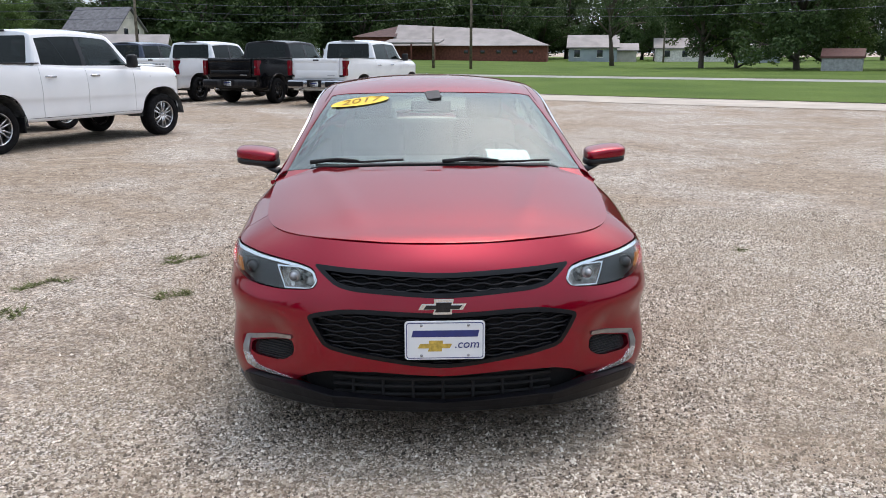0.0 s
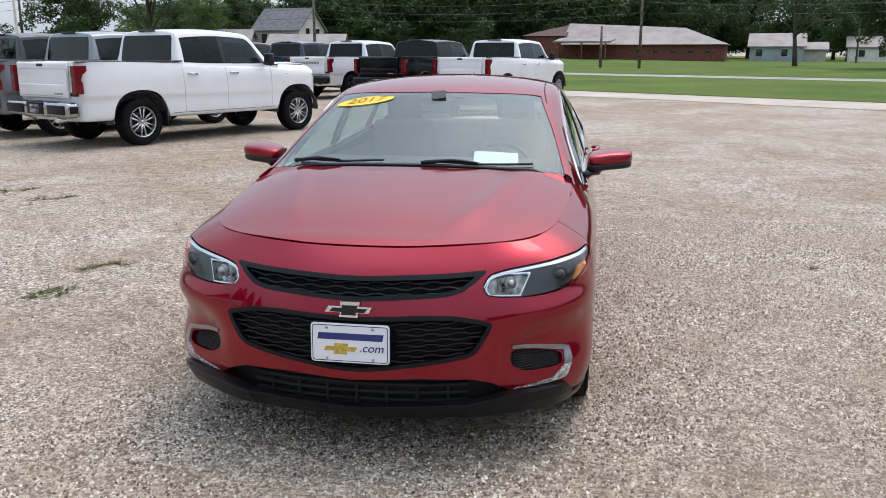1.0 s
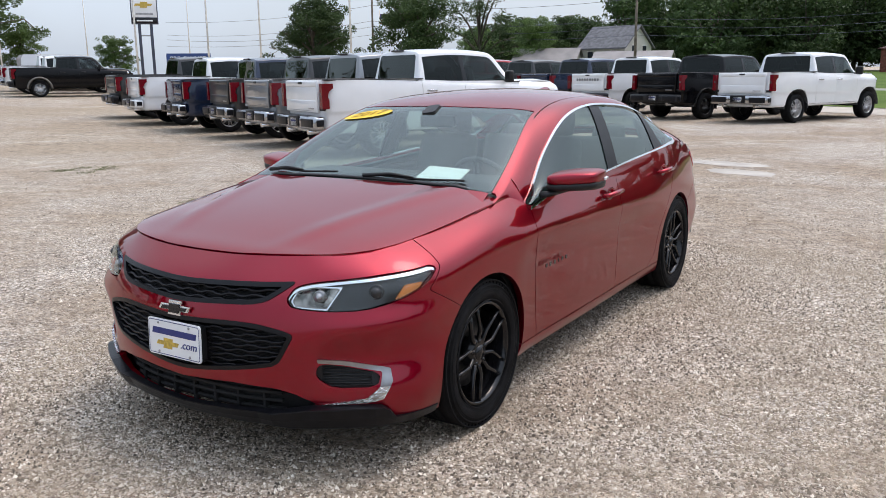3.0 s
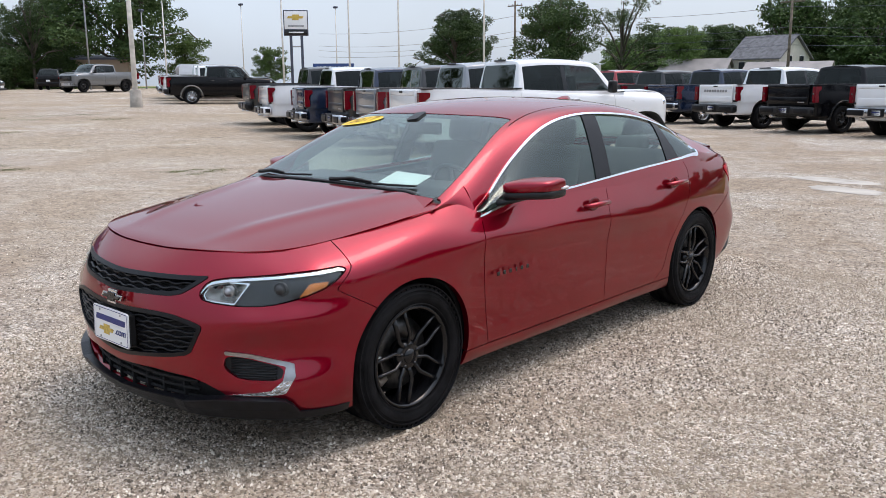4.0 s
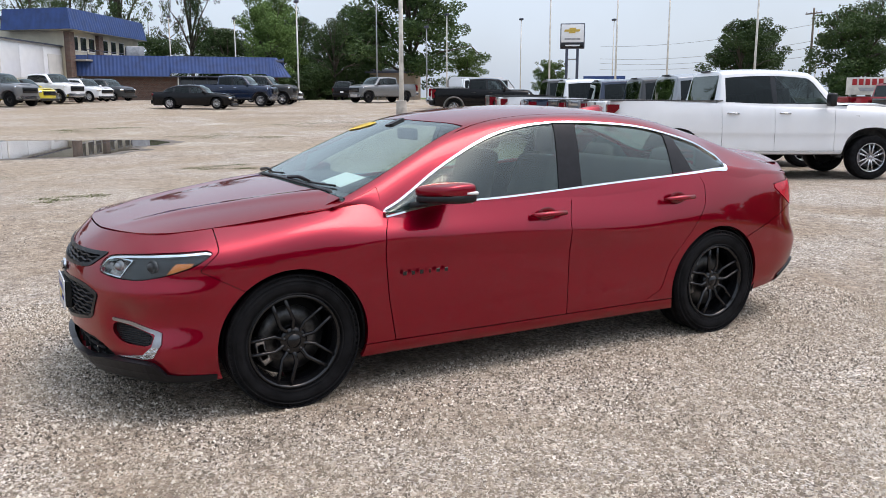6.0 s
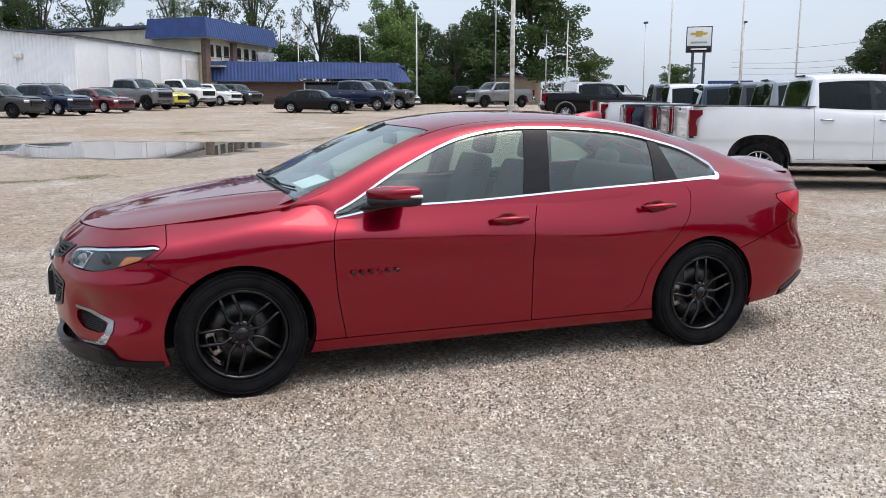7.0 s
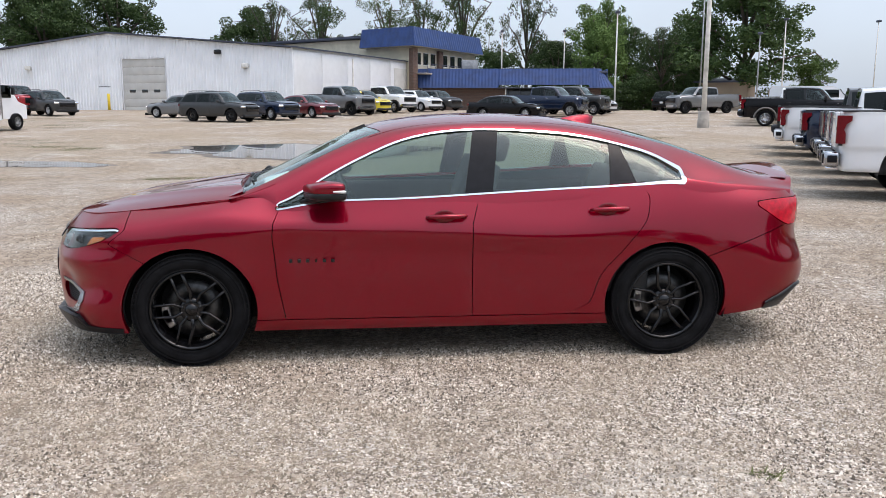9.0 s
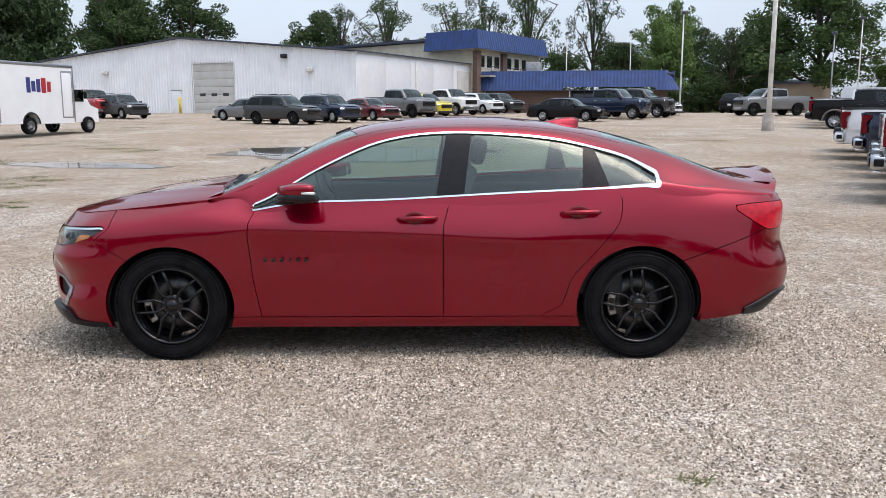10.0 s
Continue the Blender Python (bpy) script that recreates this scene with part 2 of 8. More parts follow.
class Sheet:
    """A curved surface over a grid of two parameters, which can be cut along curves into panels."""

    def __init__(self, place, us, vs, flip=1):
        self.place, self.flip = place, flip
        gu, gv = np.meshgrid(us, vs, indexing="ij")
        self.uv = np.stack([gu.ravel(), gv.ravel()], 1)
        k = np.arange(len(us) * len(vs)).reshape(len(us), len(vs))
        q = np.stack([k[:-1, :-1], k[1:, :-1], k[1:, 1:], k[:-1, 1:]], -1).reshape(-1, 4)
        if flip < 0:
            q = q[:, ::-1]
        self.faces = [(tuple(f), ()) for f in q.tolist()]

    def split(self, f):
        uv = self.uv
        val = f(uv, self.place(uv))
        val = np.where(np.abs(val) < 1e-7, 1e-7, val)
        pos = val > 0
        cross = {}
        for face, _ in self.faces:
            for a, b in zip(face, face[1:] + face[:1]):
                if pos[a] != pos[b]:
                    cross.setdefault((a, b) if a < b else (b, a), 0)
        keys = np.array(list(cross), int).reshape(-1, 2)
        if len(keys):
            lo, hi = np.zeros(len(keys)), np.ones(len(keys))
            a, b, sa = uv[keys[:, 0]], uv[keys[:, 1]], pos[keys[:, 0]]
            for _ in range(9):
                mid = (lo + hi) / 2
                m = a + (b - a) * mid[:, None]
                same = (f(m, self.place(m)) > 0) == sa
                lo, hi = np.where(same, mid, lo), np.where(same, hi, mid)
            new_uv = a + (b - a) * ((lo + hi) / 2)[:, None]
            for i, k in enumerate(cross):
                cross[k] = len(uv) + i
            self.uv = np.vstack([uv, new_uv])
        out = []
        for face, tag in self.faces:
            s = [pos[i] for i in face]
            if all(s):
                out.append((face, tag + (1,)))
            elif not any(s):
                out.append((face, tag + (-1,)))
            else:
                up, dn = [], []
                for i, j in zip(face, face[1:] + face[:1]):
                    (up if pos[i] else dn).append(i)
                    if pos[i] != pos[j]:
                        c = cross[(i, j) if i < j else (j, i)]
                        up.append(c)
                        dn.append(c)
                for poly, sign in ((up, 1), (dn, -1)):
                    if len(poly) > 2:
                        out.append((tuple(poly), tag + (sign,)))
        self.faces = out

    def seam(self, f, gap=0.0025):
        """Cuts a gap along f = 0; the tag becomes 1, 0 (in the gap) or -1."""
        self.split(lambda uv, p: f(uv, p) - gap)
        self.split(lambda uv, p: f(uv, p) + gap)
        self.faces = [(face, t[:-2] + ((t[-2] + t[-1]) // 2,)) for face, t in self.faces]

    def normals(self, uv):
        e = 1e-4
        p = self.place
        du = p(uv + [e, 0]) - p(uv - [e, 0])
        dv = p(uv + [0, e]) - p(uv - [0, e])
        n = np.cross(du, dv) * self.flip
        return n / np.maximum(np.linalg.norm(n, axis=1), 1e-12)[:, None]

    def panel(self, want, off=0.0, depth=0.012, mirror=False, both=False, name="panel"):
        """The faces whose tag suits want, as a mesh with turned-in edges; mirrored, or both halves joined."""
        faces = [f for f, t in self.faces if want(t)]
        used = sorted({i for f in faces for i in f})
        at = {i: k for k, i in enumerate(used)}
        uv = self.uv[used]
        nr = self.normals(uv)
        co = self.place(uv) + nr * off
        faces = [tuple(at[i] for i in f) for f in faces]
        if depth:
            edges = {}
            for f in faces:
                for a, b in zip(f, f[1:] + f[:1]):
                    edges[(a, b)] = 1
            rim = [(a, b) for a, b in edges if (b, a) not in edges and not (both and abs(co[a][0]) < 1e-4 and abs(co[b][0]) < 1e-4)]
            ids, vs, ns, extra = {}, [], [], []
            for a, b in rim:
                d = np.cross(co[b] - co[a], nr[a])
                d = d / max(np.linalg.norm(d), 1e-9)
                for i in (a, b):
                    if i not in ids:
                        ids[i] = len(co) + len(vs)
                        vs += [co[i], co[i] - nr[i] * depth]
                        ns += [d, d]
                extra.append((ids[b], ids[a], ids[a] + 1, ids[b] + 1))
            if vs:
                co, nr = np.vstack([co, vs]), np.vstack([nr, ns])
                faces = faces + extra
        flipx = np.array([-1, 1, 1])
        if mirror:
            co, nr, faces = co * flipx, nr * flipx, [f[::-1] for f in faces]
        if both:
            k = len(co)
            faces = faces + [tuple(i + k for i in f[::-1]) for f in faces]
            co, nr = np.vstack([co, co * flipx]), np.vstack([nr, nr * flipx])
        me = bpy.data.meshes.new(name)
        me.from_pydata(co.tolist(), [], faces)
        me.polygons.foreach_set("use_smooth", [True] * len(faces))
        me.normals_split_custom_set_from_vertices(nr.tolist())
        return me


def part(name, data, material, parent=None, label="", at=None):
    """One mesh object, from a bmesh or a mesh, under a thing or a part."""
    if isinstance(data, bmesh.types.BMesh):
        me = bpy.data.meshes.new(name)
        data.to_mesh(me)
        data.free()
        data = me
    if not data.materials:
        data.materials.append(material)
    ob = new(name, data)
    if parent:
        ob.parent = parent
    if at is not None:
        ob.matrix_local = at
    return tagged(ob, label)


def thing(name, label, category, m=None, group="", kind=""):
    ob = new(name)
    if m is not None:
        ob.matrix_world = m
    return tagged(ob, label, category, group, kind)


def box(size, loc=(0, 0, 0), bevel=0.01, rot=None, taper=1.0, seg=2, bm=None):
    """A bevelled box, narrower at the top by taper; added to bm if given."""
    own = bmesh.new()
    bmesh.ops.create_cube(own, size=1)
    for v in own.verts:
        k = taper if v.co.z > 0 else 1
        v.co = Vector((v.co.x * size[0] * k, v.co.y * size[1] * k, v.co.z * size[2]))
    if bevel:
        bmesh.ops.bevel(own, geom=own.edges[:], offset=min(bevel, min(size) * 0.45), segments=seg, affect="EDGES", profile=0.6)
    own.transform(Matrix.Translation(loc) @ (rot if rot is not None else Matrix()))
    for f in own.faces:
        f.smooth = seg > 1
    if bm is None:
        return own
    me = bpy.data.meshes.new("tmp")
    own.to_mesh(me)
    own.free()
    bm.from_mesh(me)
    bpy.data.meshes.remove(me)
    return bm


def lathe(profile, n=48, bm=None, axis="x", at=(0, 0, 0), close=False):
    """Turns (along, radius) rows round an axis."""
    bm = bm or bmesh.new()
    rows = []
    for s, r in profile:
        row = []
        for k in range(n):
            c, d = r * math.cos(2 * math.pi * k / n), r * math.sin(2 * math.pi * k / n)
            co = (s, c, d) if axis == "x" else (c, d, s)
            row.append(bm.verts.new((co[0] + at[0], co[1] + at[1], co[2] + at[2])))
        rows.append(row)
    for a, b in zip(rows, rows[1:]):
        for k in range(n):
            bm.faces.new((a[k], a[(k + 1) % n], b[(k + 1) % n], b[k])).smooth = True
    if close:
        bm.faces.new(rows[0])
        bm.faces.new(rows[-1][::-1])
    bmesh.ops.recalc_face_normals(bm, faces=bm.faces[:])
    return bm


def tube(pts, r=0.01, n=8, bm=None, flat=1.0):
    """A round or flattened bar along points, radius r (a number or one for each point)."""
    bm = bm or bmesh.new()
    p = [Vector(q) for q in pts]
    rs = r if isinstance(r, (list, tuple)) else [r] * len(p)
    rows, up = [], None
    for i, c in enumerate(p):
        d = (p[min(i + 1, len(p) - 1)] - p[max(i - 1, 0)]).normalized()
        if up is None:
            up = Vector((0, 0, 1)) if abs(d.z) < 0.9 else Vector((1, 0, 0))
        side = d.cross(up).normalized()
        up = side.cross(d).normalized()
        rows.append([bm.verts.new(c + rs[i] * (math.cos(2 * math.pi * k / n) * side + flat * math.sin(2 * math.pi * k / n) * up)) for k in range(n)])
    for a, b in zip(rows, rows[1:]):
        for k in range(n):
            bm.faces.new((a[k], a[(k + 1) % n], b[(k + 1) % n], b[k])).smooth = True
    bm.faces.new(rows[0][::-1])
    bm.faces.new(rows[-1])
    bmesh.ops.recalc_face_normals(bm, faces=bm.faces[:])
    return bm


def slab(poly, thick, m=None, bevel=0.0, bm=None):
    """A flat outline in x, y, raised by thick along z, set by the pose m."""
    own = bmesh.new()
    f = own.faces.new([own.verts.new((x, y, 0)) for x, y in poly])
    if f.calc_area() and f.normal.z < 0:
        f.normal_flip()
    top = bmesh.ops.extrude_face_region(own, geom=[f])
    for v in top["geom"]:
        if isinstance(v, bmesh.types.BMVert):
            v.co.z += thick
    bmesh.ops.recalc_face_normals(own, faces=own.faces[:])
    if bevel:
        bmesh.ops.bevel(own, geom=[e for e in own.edges if all(abs(v.co.z - thick) < 1e-6 for v in e.verts)], offset=bevel, segments=2, affect="EDGES")
    if m is not None:
        own.transform(m)
    if bm is None:
        return own
    me = bpy.data.meshes.new("tmp")
    own.to_mesh(me)
    own.free()
    bm.from_mesh(me)
    bpy.data.meshes.remove(me)
    return bm


def words(text, size, m, name, material, parent, shear=0.0):
    """Letters in the built-in font, as a thin mesh."""
    cu = bpy.data.curves.new("letters", "FONT")
    cu.body, cu.size, cu.extrude, cu.shear, cu.align_x, cu.align_y = text, size, 0.001, shear, "CENTER", "CENTER"
    tmp = bpy.data.objects.new("letters", cu)
    me = bpy.data.meshes.new_from_object(tmp)
    bpy.data.objects.remove(tmp)
    me.transform(m)
    return part(name, me, material, parent)


class Hull:
    """The lower body: a plan outline from nose to tail, with the section given at stations along it."""

    def __init__(self, plan, stations, top=None, scallop=None):
        self.scallop = scallop
        p = np.array(plan, float)
        s = np.concatenate([[0], np.cumsum(np.hypot(*np.diff(p, axis=0).T))])
        self.s, self.length = s, s[-1]
        ext = [*[(-s[k], -p[k, 0], p[k, 1]) for k in (3, 2, 1)], *[(a, *b) for a, b in zip(s, p)], *[(2 * s[-1] - s[-k], -p[-k, 0], p[-k, 1]) for k in (2, 3, 4)]]
        self.plan = curve(ext)
        self.n = len(stations[0][1])
        rows = [(s[k], *np.array(c, float).ravel()) for k, c in stations]
        self.ctrl = tame(rows)
        self.basis = curve([(i, *np.eye(self.n)[i]) for i in range(self.n)])
        self.top = top

    def __call__(self, uv):
        a, b = uv[:, 0], uv[:, 1]
        c = self.ctrl(a).reshape(-1, self.n, 2)
        xy = self.plan(a)
        e = 1e-3
        tg = self.plan(a + e) - self.plan(a - e)
        tg /= np.maximum(np.linalg.norm(tg, axis=1), 1e-9)[:, None]
        inward = np.stack([-tg[:, 1], tg[:, 0]], 1)
        inward[(np.abs(a) < 1e-9) | (np.abs(a - self.length) < 1e-9), 0] = 0
        if self.top is not None:
            c = c.copy()
            edge = xy + inward * c[:, -1, :1]
            c[:, -1, 1] += self.top(edge[:, 0], edge[:, 1])
        w = self.basis(b)
        dz = (w[:, :, None] * c).sum(1)
        if self.scallop is not None:
            dz = dz + np.stack([self.scallop(xy[:, 1], dz[:, 1]), np.zeros(len(dz))], 1)
        xy = xy + inward * dz[:, :1]
        return np.concatenate([xy, dz[:, 1:]], 1)


class House:
    """The upper body: sections across, from the middle line over the rail and window top to the belt."""

    def __init__(self, centre, rail, head, belt, flare=(0.025, -0.07), bow=0.3, fit=curve):
        self.c, self.r, self.h, self.b = fit(centre), fit(rail), fit(head), fit(belt)
        self.flare, self.bow = flare, bow
        self.basis = curve([(i - 1, *np.eye(8)[i]) for i in range(8)])

    def ctrl(self, y):
        zc, r, h, b = self.c(y)[:, 0], self.r(y), self.h(y), self.b(y)
        z = np.zeros_like(zc)
        drop = zc - r[:, 1]
        pts = [(z, zc), (r[:, 0] * 0.6, zc - drop * self.bow), (r[:, 0], r[:, 1]), (h[:, 0], h[:, 1]), ((h[:, 0] + b[:, 0]) / 2 + 0.012, (h[:, 1] + b[:, 1]) / 2), (b[:, 0], b[:, 1]), (b[:, 0] + self.flare[0], b[:, 1] + self.flare[1])]
        return np.array(pts).transpose(2, 0, 1)

    def __call__(self, uv):
        c = self.ctrl(uv[:, 0])
        c = np.concatenate([c[:, 1:2] * [-1, 1], c], 1)
        w = self.basis(uv[:, 1])
        xz = (w[:, :, None] * c).sum(1)
        return np.stack([xz[:, 0], uv[:, 0], xz[:, 1]], 1)


# ---- wheels ----
def arc_block(bm, r0, r1, a0, a1, x0, x1):
    """A block between two radii and two angles round the x axis."""
    v = [bm.verts.new((x, r * math.cos(a), r * math.sin(a))) for x in (x0, x1) for r, a in ((r0, a0), (r1, a0), (r1, a1), (r0, a1))]
    for f in ((0, 1, 2, 3), (7, 6, 5, 4), (0, 4, 5, 1), (1, 5, 6, 2), (2, 6, 7, 3), (3, 7, 4, 0)):
        bm.faces.new([v[i] for i in f])


def wheel(parent, x, y, z, r=0.335, w=0.225, rim=0.225, spokes=5, metal=None, side=1, fine=True, tread=64, turn=0.0, dark=None):
    """A wheel under its vehicle: tyre, rim, spokes, hub cap, brake disc and caliper. Its outer face looks along side * x."""
    metal = metal or M_GLOSSBLACK
    w2 = w / 2
    hold = new("wheel")
    hold.parent = parent
    hold.matrix_local = Matrix.Translation((x, y, z)) @ Matrix.Rotation(0 if side > 0 else math.pi, 4, "Z") @ Matrix.Rotation(turn, 4, "X")
    key = (r, w, rim, spokes, metal.name, fine)
    if key not in WHEELS:
        n = 64 if fine else 32
        prof = [(-w2 * 0.72, rim), (-w2 * 0.95, rim + 0.02), (-w2, (rim + r) / 2), (-w2 * 0.93, r - 0.025), (-w2 * 0.72, r - 0.006), (0, r)]
        if fine:
            for g in (-0.45, -0.15):
                prof[-1:-1] = [(w * g - 0.006, r - 0.003), (w * g - 0.005, r - 0.010), (w * g + 0.005, r - 0.010), (w * g + 0.006, r - 0.002)]
        prof = prof[:-1] + [(-s, q) for s, q in reversed(prof[:-1])]
        tyre = lathe(prof, n)
        # raised beads on the sidewall
        for q in (rim + 0.012, rim + (r - rim) * 0.55, r - 0.03):
            lathe([(w2 * 0.97, q - 0.004), (w2 * 1.012, q), (w2 * 0.97, q + 0.004)], n, tyre)
        if fine:
            for k in range(tread):
                a = 2 * math.pi * k / tread
                for x0, x1 in ((w2 * 0.62, w2 * 0.90), (-w2 * 0.90, -w2 * 0.62)):
                    arc_block(tyre, r - 0.03, r - 0.004, a, a + 0.6 * 2 * math.pi / tread, x0, x1)
        ring = lathe([(w2 * 0.80, rim + 0.006), (w2 * 0.90, rim + 0.003), (w2 * 0.90, rim - 0.008), (w2 * 0.72, rim - 0.014), (w2 * 0.45, rim - 0.022), (-w2 * 0.7, rim - 0.03), (-w2 * 0.8, rim)], n)
        face = bmesh.new()
        xo = w2 * 0.80
        for k in range(spokes):
            a = 2 * math.pi * k / spokes + math.pi / 2
            if spokes == 5:
                # a wishbone of two thin ribs that open from the hub and run on to the rim
                for sgn in (-1, 1):
                    pts = [(xo - 0.030, .040, a + sgn * .20), (xo - 0.016, .075, a + sgn * .33), (xo - 0.010, .107, a + sgn * .36), (xo - 0.005, .165, a + sgn * .215), (xo - 0.002, rim - .010, a + sgn * .155)]
                    tube([(px, q * math.cos(t), q * math.sin(t)) for px, q, t in pts], [.016, .012, .0115, .0105, .012], 8 if fine else 5, face, .8)
                continue
            for sgn in (-1, 1):
                pts = [(xo - 0.02, 0.04, a + sgn * 0.25), (xo - 0.004, rim * 0.5, a + sgn * 0.22), (xo - 0.004, rim - 0.012, a + sgn * 0.17)]
                tube([(px, q * math.cos(t), q * math.sin(t)) for px, q, t in pts], [0.019, 0.015, 0.014], 5, face)
        lathe([(xo - 0.06, 0.075), (xo - 0.02, 0.07), (xo - 0.012, 0.055), (xo - 0.012, 0.035)], 24, face)
        cap = lathe([(xo - 0.012, 0.036), (xo - 0.004, 0.033), (xo - 0.002, 0.0005)], 24)
        for k in range(5):
            t = 2 * math.pi * k / 5
            lathe([(xo - 0.018, 0.011), (xo - 0.008, 0.009), (xo - 0.006, 0.0005)], 8, cap, at=(0, 0.053 * math.cos(t), 0.053 * math.sin(t)))
        disc = lathe([(-0.005, 0.06), (0.012, 0.07), (0.012, rim - 0.065), (-0.006, rim - 0.065), (-0.006, 0.06)], 40)
        cal = bmesh.new()
        for k in range(4):
            t = math.pi * 0.92 + 0.14 * k
            box((0.05, 0.05, 0.075), (0.012, (rim - 0.075) * math.cos(t), (rim - 0.075) * math.sin(t)), 0.008, Matrix.Rotation(t, 4, "X"), bm=cal)
        back = lathe([(-w2 * 0.55, rim - 0.03), (-w2 * 0.56, 0.0005)], 32)
        out = []
        for nm, bm, m in (("tyre", tyre, M_RUBBER), ("rim", ring, metal), ("spokes", face, metal), ("hub_cap", cap, metal), ("brake_disc", disc, M_DISC), ("caliper", cal, M_SATIN), ("hub_back", back, M_LINER)):
            me = bpy.data.meshes.new(nm)
            bm.to_mesh(me)
            bm.free()
            me.materials.append(m)
            out.append((nm, me))
        WHEELS[key] = out
    for nm, me in WHEELS[key]:
        o = new(nm, me)
        o.parent = hold
    return hold


WHEELS = {}


# ---- the red sedan ----
def hood_height(x, y):
    x = np.abs(x)
    zc = HOOD_MID(y)[..., 0]
    t = x / 0.8
    ridge = np.exp(-((x - (0.30 + 0.27 * (y - 0.2))) / 0.065) ** 2)
    return zc - 0.025 * t ** 2 - 0.047 * t ** 5 + 0.009 * ridge * np.clip((y - 0.2) * 3, 0, 1)


HOOD_MID = curve([(0.0, 0.72), (0.12, 0.815), (0.19, 0.862), (0.30, 0.893), (0.45, 0.925), (0.80, 0.985), (1.14, 1.032), (1.4, 1.055)])


def red_sedan():
    car = thing("red_sedan", "crimson four-door sedan with black alloy wheels, parked on gravel", "car", pose(0.005, 2.90, 0, 0, 0, 4.5))
    plan = [(0, .03), (.25, .045), (.53, .125), (.715, .222), (.83, .322), (.903, .475), (.922, .68), (.926, 1.2), (.926, 1.36), (.925, 1.5), (.927, 1.8), (.927, 3.0), (.917, 3.8), (.88, 4.3), (.80, 4.62), (.65, 4.77), (.35, 4.87), (0, 4.90)]

    def hz(x, y):
        return float(hood_height(np.array([x]), np.array([y]))[0]) - 0.003
    st = [
        (0, [(.07, .20), (.035, .26), (.012, .36), (.004, .48), (0, .60), (.028, .71), (.075, .79), (.16, hz(0, .19))]),
        (2, [(.06, .20), (.03, .27), (.012, .37), (.003, .48), (0, .59), (.03, .70), (.075, .785), (.15, hz(.47, .26))]),
        (3, [(.06, .21), (.03, .28), (.026, .38), (.046, .49), (.000, .605), (.026, .68), (.070, .785), (.172, hz(.613, .358))]),
        (4, [(.05, .21), (.022, .28), (.014, .38), (.042, .49), (.000, .612), (.024, .69), (.058, .785), (.190, hz(.684, .444))]),
        (5, [(.04, .21), (.012, .28), (.000, .38), (.018, .50), (.000, .615), (.016, .70), (.042, .80), (.185, hz(.731, .541))]),
        (6, [(.045, .20), (.020, .27), (.004, .38), (.002, .50), (0, .62), (.006, .72), (.038, .82), (.162, hz(.762, .69))]),
        (7, [(.05, .20), (.03, .26), (.014, .38), (.004, .52), (0, .66), (.003, .79), (.045, .89), (.137, hz(.79, 1.2))]),
        (8, [(.055, .20), (.033, .26), (.022, .38), (.012, .53), (.006, .67), (0, .795), (.045, .888), (.130, .985)]),
        (9, [(.06, .20), (.035, .26), (.026, .38), (.016, .53), (.008, .68), (0, .80), (.030, .868), (.065, .925)]),
        (10, [(.06, .20), (.035, .26), (.028, .38), (.018, .54), (.009, .68), (0, .785), (.034, .875), (.070, .955)]),
        (11, [(.06, .20), (.035, .26), (.026, .38), (.016, .53), (.008, .64), (0, .745), (.040, .88), (.087, 1.012)]),
        (12, [(.045, .20), (.025, .27), (.010, .40), (.002, .54), (0, .66), (.012, .79), (.045, .93), (.087, 1.055)]),
        (13, [(.05, .24), (.02, .32), (.005, .44), (0, .56), (.008, .67), (.030, .80), (.055, .915), (.096, 1.0)]),
        (14, [(.08, .27), (.03, .36), (.005, .46), (0, .55), (.030, .66), (.045, .78), (.060, .90), (.10, .985)]),
        (15, [(.10, .27), (.03, .36), (0, .46), (.010, .56), (.050, .68), (.055, .80), (.060, .92), (.11, 1.0)]),
        (17, [(.10, .27), (.03, .36), (0, .46), (.010, .56), (.050, .68), (.055, .80), (.060, .92), (.12, 1.0)]),
    ]
    crease = line([(1.2, .80), (2.2, .79), (2.6, .765), (3.3, .70), (3.7, .655)])
    depth_along = line([(1.30, 0), (1.65, .011), (2.9, .012), (3.42, 0)])

    def scallop(y, z):
        """A hollow below a sharp line along the doors."""
        d = crease(y) - z
        u = .5 * (d + np.sqrt(d * d + .008 ** 2)) / .12
        return depth_along(y) * u * np.exp(1 - u)
    hull = Hull(plan, st, scallop=scallop)
    us = np.concatenate([np.linspace(0, 1.6, 76), np.linspace(1.6, 4.4, 70)[1:], np.linspace(4.4, hull.length, 56)[1:]])
    body = Sheet(hull, us, np.linspace(0, 7, 64))
    length = hull.length

    AXF, AXR, RZ = 0.965, 3.785, 0.335
    wing_cut = line([(.30, .98), (.60, .755), (.615, .73), (.73, .525), (.79, .60), (.81, .62), (.95, .63)])
    cut_f = line([(.28, 1.505), (.5, 1.465), (.76, 1.442), (.84, 1.45), (.93, 1.49)])
    cut_b = line([(.28, 2.60), (.82, 2.60), (1.0, 2.65)])
    cut_r = tame([(.27, 3.20), (.34, 3.31), (.5, 3.37), (.69, 3.53), (.86, 3.655), (.96, 3.67), (1.06, 3.62)])
    head_lamp = soften([(.512, .722), (.535, .694), (.69, .682), (.82, .686), (.97, .712), (1.10, .750), (1.215, .820), (.95, .808), (.76, .795), (.62, .783), (.545, .768)], 1)
    lamp_bowl = [(.56, .776), (.738, .772), (.676, .688), (.545, .695), (.527, .720)]
    tail_lamp = soften([(1.17, .926), (.98, .944), (.45, .94), (.45, .80), (.86, .772), (.96, .80)], 1)
    grille_up = soften([(-.2, .774), (0, .768), (.25, .777), (.375, .780), (.45, .783), (.51, .786), (.462, .745), (.415, .712), (.35, .698), (.24, .693), (.10, .684), (0, .680), (-.2, .690)], 1)
